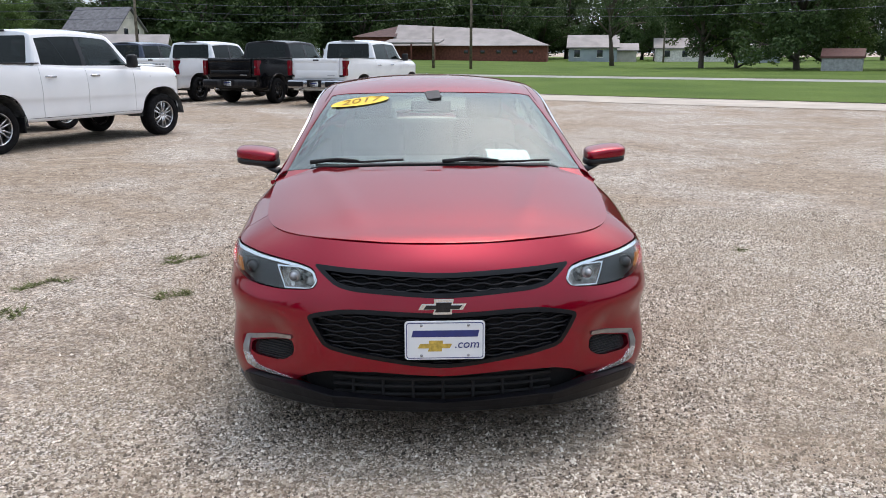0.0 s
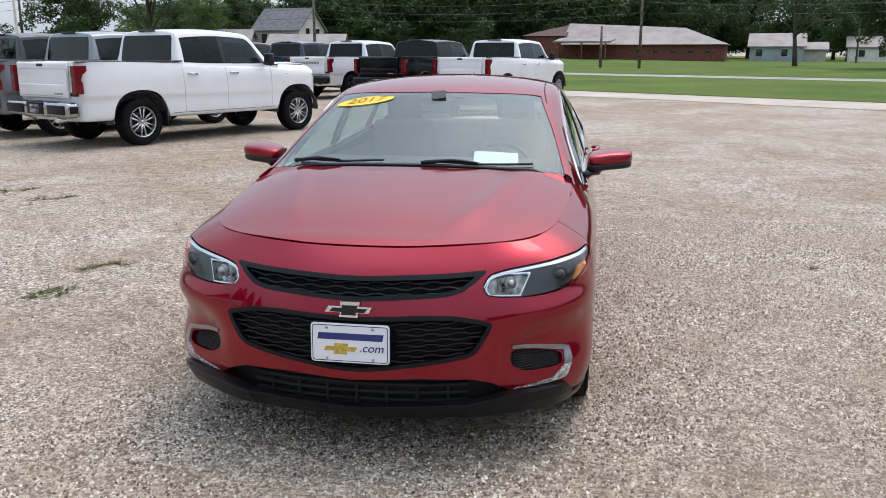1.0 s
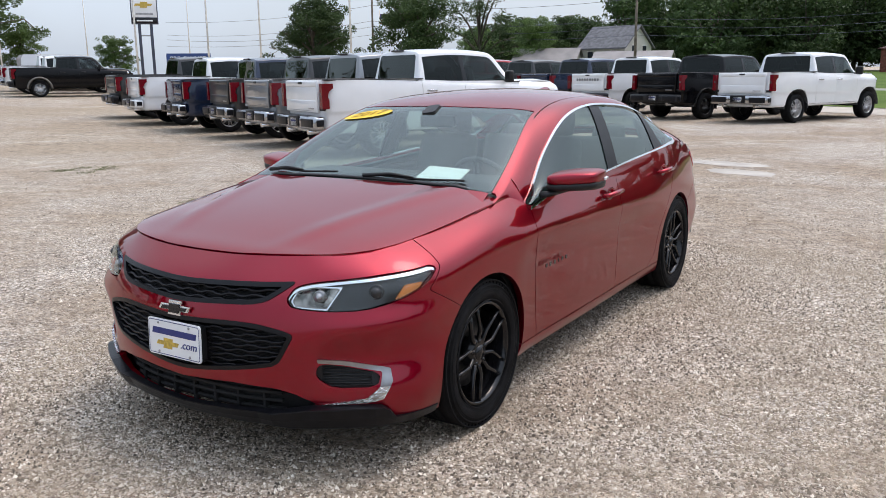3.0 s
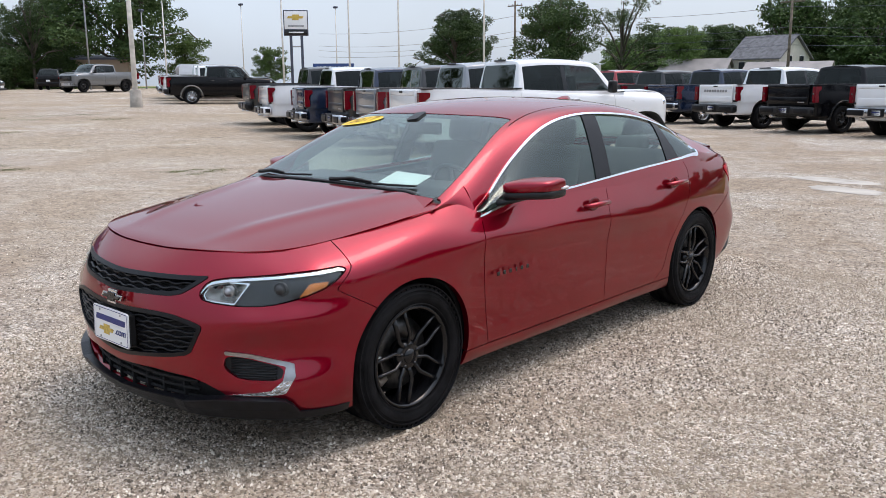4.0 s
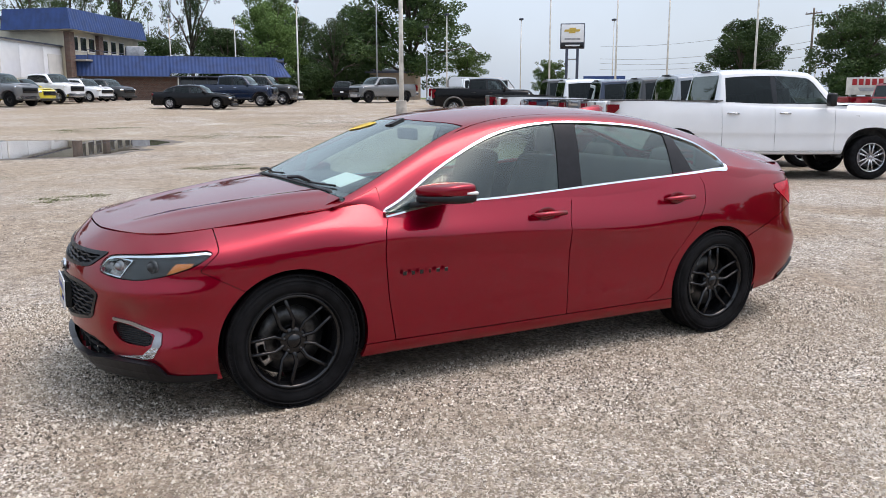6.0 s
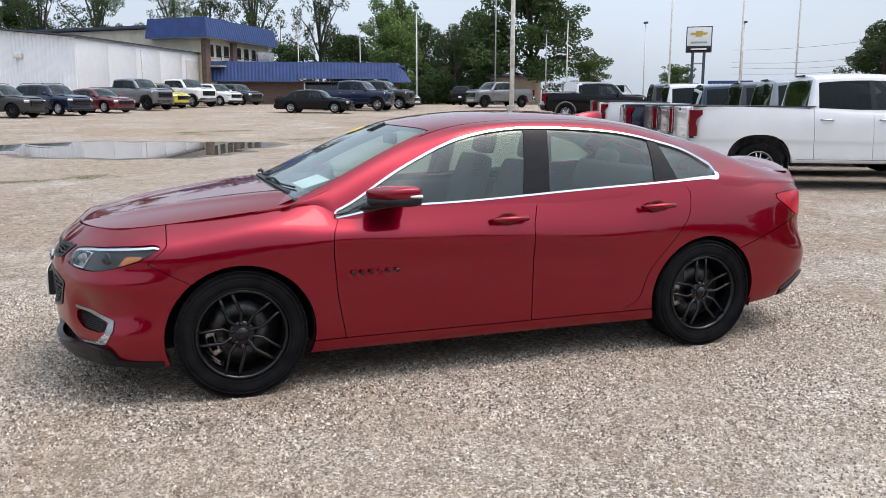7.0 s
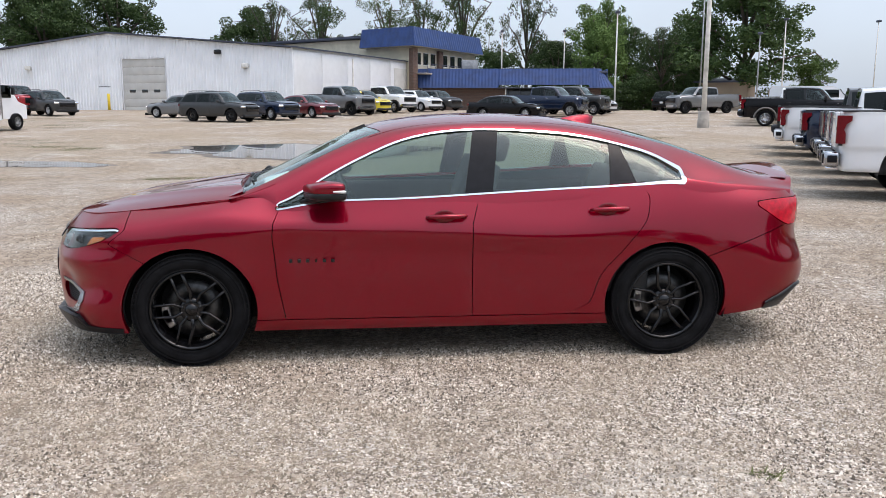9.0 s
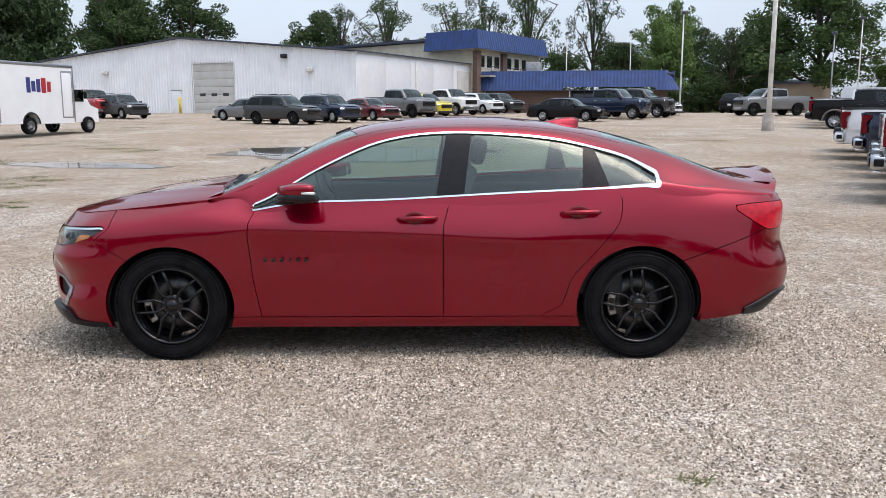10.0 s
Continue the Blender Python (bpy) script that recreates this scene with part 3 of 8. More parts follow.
    grille_lo = soften([(-.2, .630), (0, .624), (.12, .628), (.28, .635), (.39, .631), (.49, .611), (.538, .594), (.505, .53), (.466, .468), (.37, .447), (.22, .425), (.10, .408), (0, .400), (-.2, .42)], 1)
    fog = soften([(.632, .476), (.75, .455), (.885, .430), (.868, .378), (.69, .376), (.622, .42)], 1)
    fog_c = [(.63, .496), (.765, .476), (.90, .451), (.928, .443), (.930, .395), (.888, .330), (.83, .318), (.74, .314), (.63, .309), (.72, .321), (.825, .337), (.878, .380), (.892, .433), (.755, .459), (.632, .480)]
    intake = [(-.2, .378), (0, .364), (.26, .380), (.45, .371), (.52, .352), (.585, .318), (.60, .30), (.5, .25), (.25, .225), (-.2, .22)]

    body.split(lambda uv, p: np.hypot((p[:, 1] - AXF) / 1.04, p[:, 2] - RZ) - 0.366)                        # 0
    body.split(lambda uv, p: np.hypot((p[:, 1] - AXR) / 1.04, p[:, 2] - RZ) - 0.366)                        # 1
    body.seam(lambda uv, p: p[:, 1] - wing_cut(p[:, 2]))                           # 2
    body.seam(lambda uv, p: p[:, 1] - cut_f(p[:, 2]))                                                        # 3
    body.seam(lambda uv, p: p[:, 1] - cut_b(p[:, 2]))                                                        # 4
    body.seam(lambda uv, p: p[:, 1] - cut_r(p[:, 2])[:, 0])                                                  # 5
    body.seam(lambda uv, p: np.where((p[:, 1] > 1.28) & (p[:, 1] < 3.47), p[:, 2] - .268, 1.0))              # 6
    body.seam(lambda uv, p: np.where(p[:, 1] > 4.0, p[:, 2] - (.615 + .33 * (np.minimum(p[:, 1], 4.57) - 4.06)), 1.0))  # 7
    body.seam(lambda uv, p: outline(uv[:, 0], p[:, 2], head_lamp))                                           # 8
    body.seam(lambda uv, p: outline(length - uv[:, 0], p[:, 2], tail_lamp))                                  # 9
    body.split(lambda uv, p: np.where(p[:, 1] < .5, outline(p[:, 0], p[:, 2], grille_up), 1.0))              # 10
    body.split(lambda uv, p: np.where(p[:, 1] < .5, outline(p[:, 0], p[:, 2], grille_lo), 1.0))              # 11
    body.split(lambda uv, p: outline(uv[:, 0], p[:, 2], fog))                                                # 12
    body.split(lambda uv, p: np.where(p[:, 1] < .5, outline(p[:, 0], p[:, 2], intake), 1.0))                 # 13

    def out(t):
        return t[0] > 0 and t[1] > 0 and t[8] > 0 and t[9] > 0 and min(t[10:14]) > 0

    part("front_bumper", body.panel(lambda t: out(t) and t[2] < 0, depth=.03, both=True), M_RED, car, "crimson bumper cover with grille openings")
    part("rear_bumper", body.panel(lambda t: out(t) and t[7] < 0, depth=.02, both=True), M_RED, car)
    for mir in (False, True):
        part("front_fender", body.panel(lambda t: out(t) and t[2] > 0 and t[3] < 0 and t[6] > 0, depth=.03, mirror=mir), M_RED, car)
        part("sill", body.panel(lambda t: out(t) and t[6] < 0 and t[2] > 0, depth=.02, mirror=mir), M_RED, car)
        fd = part("front_door", body.panel(lambda t: out(t) and t[3] > 0 and t[4] < 0 and t[6] > 0, mirror=mir), M_RED, car)
        rd = part("rear_door", body.panel(lambda t: out(t) and t[4] > 0 and t[5] < 0 and t[6] > 0, depth=.02, mirror=mir), M_RED, car)
        part("rear_quarter", body.panel(lambda t: out(t) and t[5] > 0 and t[7] > 0 and t[6] > 0, depth=.03, mirror=mir), M_RED, car)
        sx = -1 if mir else 1
        for door, y0, z0 in ((fd, 2.445, .868), (rd, 3.415, .902)):
            # dark red disc paints the shade inside the handle's finger recess
            cup = lathe([(0, .052), (.004, .045), (.0, .02), (-.002, .0005)], 20)
            cup.transform(Matrix.Translation((sx * .912, y0 - .012, z0 + .001)) @ Matrix.Diagonal((1, 1.2, .72, 1)))
            part("handle_cup", cup, M_REDLENS, door)
            bar = tube([(sx * .908, y0 - .115, z0 - .004), (sx * .938, y0 - .095, z0), (sx * .948, y0, z0 + .004), (sx * .942, y0 + .095, z0 + .004), (sx * .906, y0 + .117, z0)], [.009, .015, .017, .016, .009], 10, flat=.9)
            part("door_handle", bar, M_RED, door)
        nb = part("name_badge", box((.004, .020, .020), (sx * .9255, 1.545, .622), .0015, seg=1), M_GLOSSBLACK, fd, "small black letter badge")
        for k, h in enumerate((.020, .020, .008, .020, .020)):
            part("letter_block", box((.004, h, .020), (sx * .9255, 1.593 + .048 * k, .622), .0015, seg=1), M_GLOSSBLACK, nb)
    part("inner_liner", body.panel(lambda t: t[0] > 0 and t[1] > 0 and t[8] > 0 and t[12] > 0, off=-.06, depth=0, both=True), M_LINER, car)

    # lamps
    for mir in (False, True):
        hl = part("headlight", body.panel(lambda t: t[8] < 0, off=.001, depth=.01, mirror=mir), M_LENS, car, "clear headlight with amber corner")
        inner = Sheet(hull, np.linspace(.48, 1.25, 60), np.linspace(3.5, 6.9, 44))
        inner.split(lambda uv, p: outline(uv[:, 0], p[:, 2], head_lamp) + .003)                  # 0
        inner.split(lambda uv, p: outline(uv[:, 0], p[:, 2], head_lamp[:, :] - [0, .013]))       # 1
        inner.split(lambda uv, p: np.maximum(np.abs(uv[:, 0] - 1.03 - (p[:, 2] - .74) * .9) - .045, p[:, 2] - .768))        # 2
        inner.split(lambda uv, p: outline(uv[:, 0], p[:, 2], lamp_bowl))                         # 3
        inner.split(lambda uv, p: outline(uv[:, 0], p[:, 2], lamp_bowl) + .0045)                  # 4
        part("housing", inner.panel(lambda t: t[0] < 0 and t[1] < 0 and t[2] > 0 and t[3] > 0, off=-.022, depth=.012, mirror=mir), M_LAMPBLACK, hl)
        part("bright_bezel", inner.panel(lambda t: t[0] < 0 and t[1] < 0 and t[3] < 0 and t[4] > 0, off=-.014, depth=.05, mirror=mir), M_CHROME, hl)
        part("reflector", inner.panel(lambda t: t[0] < 0 and t[4] < 0, off=-.055, depth=0, mirror=mir), M_REFLECTOR, hl)
        part("light_strip", inner.panel(lambda t: t[0] < 0 and t[1] > 0, off=-.006, depth=.02, mirror=mir), M_CHROME, hl)
        part("amber_reflector", inner.panel(lambda t: t[0] < 0 and t[1] < 0 and t[2] < 0, off=-.012, depth=.012, mirror=mir), M_AMBER, hl)
        sx = -1 if mir else 1
        for a, zz, rr in ((.632, .730, .019), (.86, .745, .024)):
            q = hull(np.array([[a, 5.2]]))[0]
            pr = lathe([(-.012, rr * 1.25), (.006, rr * 1.2), (.0, rr), (.014, rr * .8), (.022, rr * .4), (.024, .0005)], 24)
            pr.transform(Matrix.Translation((sx * (q[0] - .006), q[1] + .030, zz)) @ Matrix.Rotation(radians(-90 + sx * 20), 4, "Z"))
            part("projector", pr, M_SATIN if a < .7 else M_LAMPBLACK, hl)
        tl = part("tail_lamp", body.panel(lambda t: t[9] < 0, off=.004, depth=.02, mirror=mir), M_TAIL, car, "red tail lamp wrapping the corner")
    # points on the hull at an arc length and height
    bs = np.linspace(0, 7, 400)

    def on_hull(a, z, off=0.0, sx=1):
        p = hull(np.stack([np.full(400, a), bs], 1))
        i = int(np.argmin(np.abs(p[:, 2] - z)))
        nn = body.normals(np.array([[a, bs[i]]]))[0]
        q = p[i] + nn * off
        return (sx * q[0], q[1], z if off == 0 else q[2])

    dense = hull(np.stack(np.meshgrid(np.linspace(0, .8, 120), np.linspace(0, 7, 140), indexing="ij"), -1).reshape(-1, 2))

    def nose(x, z):
        return float(dense[np.argmin((dense[:, 0] - abs(x)) ** 2 + (dense[:, 2] - z) ** 2), 1])

    # grilles: frame, wavy bars and backing
    for name, poly, rows, zs in (("upper_grille", grille_up, 5, (.672, .778)), ("lower_grille", grille_lo, 11, (.395, .632))):
        sh = Sheet(hull, np.linspace(0, .66, 80), np.linspace(1.2, 6.6, 70))
        sh.split(lambda uv, p: outline(p[:, 0], p[:, 2], poly))
        sh.split(lambda uv, p: outline(p[:, 0], p[:, 2], poly) + .017)
        g = part(name, sh.panel(lambda t: t[0] < 0 and t[1] > 0, off=.004, depth=.03, both=True), M_LIP, car, "black honeycomb grille with dark surround")
        part("backing", sh.panel(lambda t: t[1] < 0, off=-.04, depth=0, both=True), M_LINER, g)
        step = (zs[1] - zs[0]) / rows
        for k in range(rows):
            z0 = zs[0] + step * (k + .5)
            xs = np.arange(-.54, .5401, .026)
            run = []
            for j, x in enumerate(xs):
                lift = .022 * x * x if name[0] == "u" else .03 * abs(x) - .008
                zz = z0 + (.0035 if (j // 2 + k) % 2 else -.0035) + lift
                inside = outline(np.array([abs(x)]), np.array([z0 + lift]), poly)[0] < -.006 and not (name[0] == "l" and abs(x) < .14 and .46 < z0 < .59)
                if inside:
                    run.append((x, nose(x, zz) + .014, zz))
                if run and (not inside or j == len(xs) - 1):
                    if len(run) > 1:
                        part("bar", tube(run, .0085, 6, flat=.6), M_LIP, g)
                    run = []
    # emblem
    bow = [(-.083, .012), (-.036, .012), (-.036, .030), (.040, .030), (.036, .012), (.088, .012), (.074, -.012), (.032, -.012), (.032, -.030), (-.042, -.030), (-.036, -.012), (-.097, -.012)]
    em = part("emblem", slab(bow, .012, pose(0, .036, .652, 83, 0, 0), .003), M_CHROME, car, "black cross-shaped emblem with bright edge")
    part("face", slab([(x * .80, y * .62) for x, y in bow], .004, pose(0, .0235, .652, 83, 0, 0)), M_GLOSSBLACK, em)
    # number plate of the dealer
    def rrect(w, h, r, n=5):
        pts = []
        for cx, cy, a0 in ((w / 2 - r, h / 2 - r, 0), (-w / 2 + r, h / 2 - r, 90), (-w / 2 + r, -h / 2 + r, 180), (w / 2 - r, -h / 2 + r, 270)):
            pts += [(cx + r * math.cos(radians(a0 + 90 * k / n)), cy + r * math.sin(radians(a0 + 90 * k / n))) for k in range(n + 1)]
        return pts
    pm = pose(.004, .012, .525, 88, 0, 0)
    part("plate_bracket", slab(rrect(.30, .14, .01), .025, pose(.004, .042, .525, 88, 0, 0), .003), M_BLACK, car)
    pl = part("dealer_plate", slab(rrect(.308, .154, .014), .006, pm, .002), M_WHITEP, car, "white dealer plate with blue lines and gold mark")
    bd = bmesh.new()
    ring_o, ring_i = rrect(.296, .142, .011), rrect(.290, .136, .009)
    vo, vi = [bd.verts.new((x, y, .0068)) for x, y in ring_o], [bd.verts.new((x, y, .0068)) for x, y in ring_i]
    for k in range(len(vo)):
        bd.faces.new((vo[k], vo[(k + 1) % len(vo)], vi[(k + 1) % len(vo)], vi[k]))
    bd.transform(pm)
    part("border", bd, M_NAVY, pl)
    part("blue_print", slab([(-.128, .014), (.126, .014), (.132, .040), (-.122, .040)], .0012, pm @ Matrix.Translation((0, 0, .006))), M_NAVY, pl, "bar of dark blue print")
    words(".com", .046, pm @ Matrix.Translation((.084, -.016, .0072)) @ Matrix.Diagonal((1.05, 1, 1, 1)), "blue_letters", M_NAVY, pl, .2)
    part("gold_mark", slab([(x * .72 - .035, y * .72 - .022) for x, y in bow], .0012, pm @ Matrix.Translation((0, 0, .006))), M_GOLD, pl)
    for x, y in ((-.09, .06), (.09, .06), (-.09, -.06), (.09, -.06)):
        part("screw", lathe([(.0, .0055), (.003, .005), (.0035, .0005)], 10, axis="z", at=(0, 0, 0)), M_SATIN, pl, at=pm @ Matrix.Translation((x, y, .006)))

    # lower intake bars, front lip, fog lamp bezels
    ib = bmesh.new()
    for zz in (.262, .30, .335):
        tube([(x, nose(x, zz) + .045, zz) for x in np.linspace(-.44, .44, 23)], .008, 6, ib)
    for x in np.arange(-.36, .37, .12):
        box((.012, .03, .10), (x, nose(x, .29) + .05, .285), .003, bm=ib, seg=1)
    part("intake_backing", box((1.12, .02, .24), (0, .235, .30), .005), M_LINER, car)
    part("lower_intake", ib, M_LINER, car)
    lip = bmesh.new()
    rows = []
    for a in np.linspace(-1.18, 1.18, 81):
        t = abs(a)
        ztop = np.interp(t, [0, .26, .44, .60, .84, .90, .945, 1.18], [.258, .275, .280, .306, .310, .302, .245, .235])
        zbot = np.interp(t, [0, .42, .5, .8, 1.0, 1.18], [.196, .205, .198, .205, .205, .20])
        push = np.interp(t, [0, .38, .44, .85, .93, 1.0, 1.18], [.034, .036, .050, .036, .020, .008, .004])
        sx = -1 if a < 0 else 1
        row = []
        for f, dd in ((1, .0), (.95, push * .96), (.90, push), (.5, push * .94), (.10, push * .80), (0, push * .6), (0, -.05)):
            x, y, z = on_hull(t, ztop + (zbot - ztop) * (1 - f), 0, sx)
            nn = body.normals(np.array([[t, 1.0]]))[0]
            row.append(lip.verts.new((x + sx * nn[0] * dd, y + nn[1] * dd, zbot + (ztop - zbot) * f)))
        rows.append(row)
    for r0, r1 in zip(rows, rows[1:]):
        for k in range(6):
            lip.faces.new((r0[k], r0[k + 1], r1[k + 1], r1[k])).smooth = k > 3
    bmesh.ops.recalc_face_normals(lip, faces=lip.faces[:])
    part("front_lip", lip, M_LIP, car, "black plastic lower lip")
    for sx in (1, -1):
        ins = Sheet(hull, np.linspace(.58, .95, 30), np.linspace(1.0, 4.2, 26))
        ins.split(lambda uv, p: outline(uv[:, 0], p[:, 2], fog))
        fb = part("fog_insert", ins.panel(lambda t: t[0] < 0, off=-.022, depth=0, mirror=sx < 0), M_BLACK, car, "ribbed black insert with chrome bezel")
        ribs = bmesh.new()
        for zz in np.arange(.385, .455, .010):
            tube([on_hull(a, zz, -.016, sx) for a in np.linspace(.65, .845, 8)], .003, 5, ribs)
        part("ribs", ribs, M_BLACK, fb)
        cb = Sheet(hull, np.linspace(.58, .98, 60), np.linspace(1.0, 4.2, 60))
        cb.split(lambda uv, p: outline(uv[:, 0], p[:, 2], fog_c))
        cb.split(lambda uv, p: p[:, 2] - .378)
        part("satin_bezel", cb.panel(lambda t: t[0] < 0 and t[1] > 0, off=.006, depth=.012, mirror=sx < 0), M_SATIN, fb)
        part("chrome_bezel", cb.panel(lambda t: t[0] < 0 and t[1] < 0, off=.007, depth=.012, mirror=sx < 0), M_SPARKLE, fb, "faceted chrome lower bezel")

    # hood
    hs = Sheet(lambda uv: np.stack([uv[:, 0], uv[:, 1], hood_height(uv[:, 0], uv[:, 1])], 1), np.linspace(0, .86, 50), np.linspace(.15, 1.36, 60))
    edge = [(-.3, .195), (0, .193), (.2, .200), (.35, .226), (.47, .264), (.56, .310), (.64, .375), (.70, .455), (.74, .56), (.765, .70), (.786, .90), (.797, 1.1), (.800, 1.20), (.790, 1.285), (.72, 1.270), (.55, 1.225), (.3, 1.197), (0, 1.19), (-.3, 1.197)]
    hs.split(lambda uv, p: outline(uv[:, 0], uv[:, 1], soften(edge, 1)))
    hs.split(lambda uv, p: uv[:, 1] - 1.36)
    part("hood", hs.panel(lambda t: t[0] < 0, off=.002, depth=.02, both=True), M_RED, car, "crimson hood with two soft creases")
    under = Sheet(lambda uv: np.stack([uv[:, 0], uv[:, 1], hood_height(uv[:, 0], uv[:, 1]) - .035], 1), np.linspace(0, .80, 12), np.linspace(.17, 1.42, 14))
    tray = [(-.3, .26), (.2, .27), (.47, .34), (.62, .46), (.69, .62), (.73, .9), (.735, 1.3), (.70, 1.36), (-.3, 1.36)]
    under.split(lambda uv, p: outline(uv[:, 0], uv[:, 1], tray))
    part("cowl_tray", under.panel(lambda t: t[0] < 0, depth=0, both=True), M_BLACK, car)

    # upper body
    house = House(
        [(1.16, 1.005), (1.3, 1.065), (1.5, 1.158), (1.75, 1.278), (1.98, 1.375), (2.2, 1.422), (2.45, 1.447), (2.72, 1.456), (3.06, 1.447), (3.4, 1.41), (3.69, 1.358), (4.05, 1.255), (4.42, 1.118), (4.6, 1.078), (4.80, 1.058), (4.86, 1.03)],
        [(1.16, .80, .965), (1.3, .775, 1.01), (1.65, .705, 1.165), (2.05, .612, 1.335), (2.2, .597, 1.372), (2.4, .588, 1.398), (2.7, .583, 1.410), (3.1, .577, 1.40), (3.5, .562, 1.348), (3.75, .552, 1.287), (4.1, .565, 1.180), (4.42, .60, 1.080), (4.60, .55, 1.055), (4.80, .48, 1.035), (4.86, .46, 1.0)],
        [(1.16, .845, .93), (1.46, .842, .935), (1.76, .776, 1.092), (1.97, .737, 1.20), (2.17, .712, 1.285), (2.38, .696, 1.335), (2.70, .688, 1.357), (3.0, .688, 1.345), (3.35, .692, 1.305), (3.56, .703, 1.255), (3.77, .728, 1.180), (3.95, .764, 1.080), (4.2, .735, 1.062), (4.5, .672, 1.03), (4.86, .52, .985)],
        [(1.16, .842, .89), (1.36, .856, .903), (1.46, .866, .912), (1.64, .862, .942), (2.1, .856, .968), (2.59, .848, .990), (3.2, .841, 1.022), (3.64, .836, 1.045), (3.95, .818, 1.055), (4.2, .795, 1.015), (4.5, .728, .988), (4.86, .58, .94)], flare=(.022, -.065))
    top = Sheet(house, np.concatenate([np.linspace(1.17, 2.3, 48), np.linspace(2.3, 3.5, 32)[1:], np.linspace(3.5, 4.86, 50)[1:]]), np.concatenate([np.linspace(0, 2, 19), np.linspace(2, 6, 33)[1:]]), flip=-1)
    ys = np.linspace(1.475, 3.88, 60)
    hd, bl = house.h(ys), house.b(ys)
    dlo = [(y, z) for y, z in zip(ys, hd[:, 1])] + [(y, z + .004) for y, z in zip(ys[::-1], bl[::-1, 1])]
    side = lambda uv, f: np.where(uv[:, 1] > 2.35, f, 1.0)
    top.split(lambda uv, p: side(uv, outline(p[:, 1], p[:, 2], dlo)))                                     # 0
    top.split(lambda uv, p: side(uv, outline(p[:, 1], p[:, 2], dlo) - np.interp(p[:, 1], [1.5, 2.2, 3.5, 3.8, 3.9], [.010, .010, .011, .018, .028])))  # 1
    top.seam(lambda uv, p: np.maximum(np.maximum((uv[:, 1] - 1.90) * .3, p[:, 1] - (1.975 + .10 * (p[:, 0] / .6) ** 2)), 1.22 + .05 * (p[:, 0] / .75) ** 2 - p[:, 1]), .004)  # 2
    top.seam(lambda uv, p: np.maximum(np.maximum((uv[:, 1] - 1.86) * .3, 3.64 - .05 * (p[:, 0] / .55) ** 2 - p[:, 1]), p[:, 1] - 4.44), .004)  # 3
    for y0, k in ((2.56, .17), (2.60, .15), (2.725, .13), (3.43, .08), (3.615, -.36)):                     # 4 5 6 7 8
        top.split(lambda uv, p: p[:, 1] - (y0 + k * (p[:, 2] - 1.0)))
    top.seam(lambda uv, p: np.where((p[:, 1] > 2.0) & (p[:, 1] < 3.7), (uv[:, 1] - 2.05) * .12, np.where(uv[:, 1] < 2.05, -1.0, 1.0)), .0022)  # 9
    top.split(lambda uv, p: p[:, 1] - (4.805 - .19 * (np.abs(p[:, 0]) / .72) ** 2.6))                     # 10
    top.split(lambda uv, p: p[:, 1] - 1.62)                                                               # 11
    top.split(lambda uv, p: np.where((uv[:, 1] > 1.85) & (p[:, 1] < 1.46), np.minimum(np.minimum(p[:, 1] - 1.195, outline(np.abs(p[:, 0]), p[:, 1], soften(edge, 1)) - .004), (2.16 - uv[:, 1]) * .15), 1.0))  # 12
    top.split(lambda uv, p: p[:, 1] - 3.80)                                                               # 13
    solid = lambda t: t[1] > 0 and t[2] > 0 and t[3] > 0 and t[10] < 0
    part("roof", top.panel(lambda t: solid(t) and t[9] != 0 and t[12] > 0, off=0, depth=.012, both=True), M_RED, car, "crimson roof with pillars and rear deck")
    # the fender's rear corner, closing hood, pillar foot and wing
    for sx in (1, -1):
        g = bmesh.new()
        rows = []
        for y in np.linspace(1.06, 1.462, 21):
            e0 = hull(np.array([[hull.s[7] + y - 1.2, 6.85]]))[0] - np.array([.004, 0, .002])
            e2 = house(np.array([[max(y, 1.2), 2.12]]))[0] - np.array([.001, 0, .0005])
            if y < 1.2:
                e2 = np.array([.796, y, hood_height(np.array([.796]), np.array([y]))[0] - .002])
            row = []
            for f in np.linspace(0, 1, 6):
                q = e0 * (1 - f) + e2 * f + np.array([.004, 0, .005]) * math.sin(math.pi * f)
                row.append(g.verts.new((sx * q[0], q[1], q[2])))
            rows.append(row)
        for r0, r1 in zip(rows, rows[1:]):
            for k in range(5):
                fc = g.faces.new((r0[k], r0[k + 1], r1[k + 1], r1[k]))
                fc.smooth = True
        bmesh.ops.recalc_face_normals(g, faces=g.faces[:])
        if sum(fc.normal.z for fc in g.faces) < 0:
            bmesh.ops.reverse_faces(g, faces=g.faces[:])
        part("fender_corner", g, M_RED, car)
    part("roof_liner", top.panel(lambda t: solid(t) and t[11] > 0 and t[13] < 0, off=-.03, depth=0, both=True), M_HEADLINER, car)
    ws = part("windshield", top.panel(lambda t: t[2] < 0, off=-.002, depth=.006, both=True), M_WINDSHIELD, car, "windshield with painted sky veil and yellow year sticker")
    rg = part("rear_window", top.panel(lambda t: t[3] < 0, off=-.002, depth=.006, both=True), M_GLASS, car)
    part("windshield_border", top.panel(lambda t: t[2] == 0, off=-.004, depth=0, both=True), M_GLOSSBLACK, car)
    part("rear_window_border", top.panel(lambda t: t[3] == 0, off=-.004, depth=0, both=True), M_GLOSSBLACK, car)
    for mir in (False, True):
        part("window_trim", top.panel(lambda t: t[0] > 0 and t[1] < 0, off=.005, depth=.014, mirror=mir), M_CHROME, car, "bright chrome window surround")
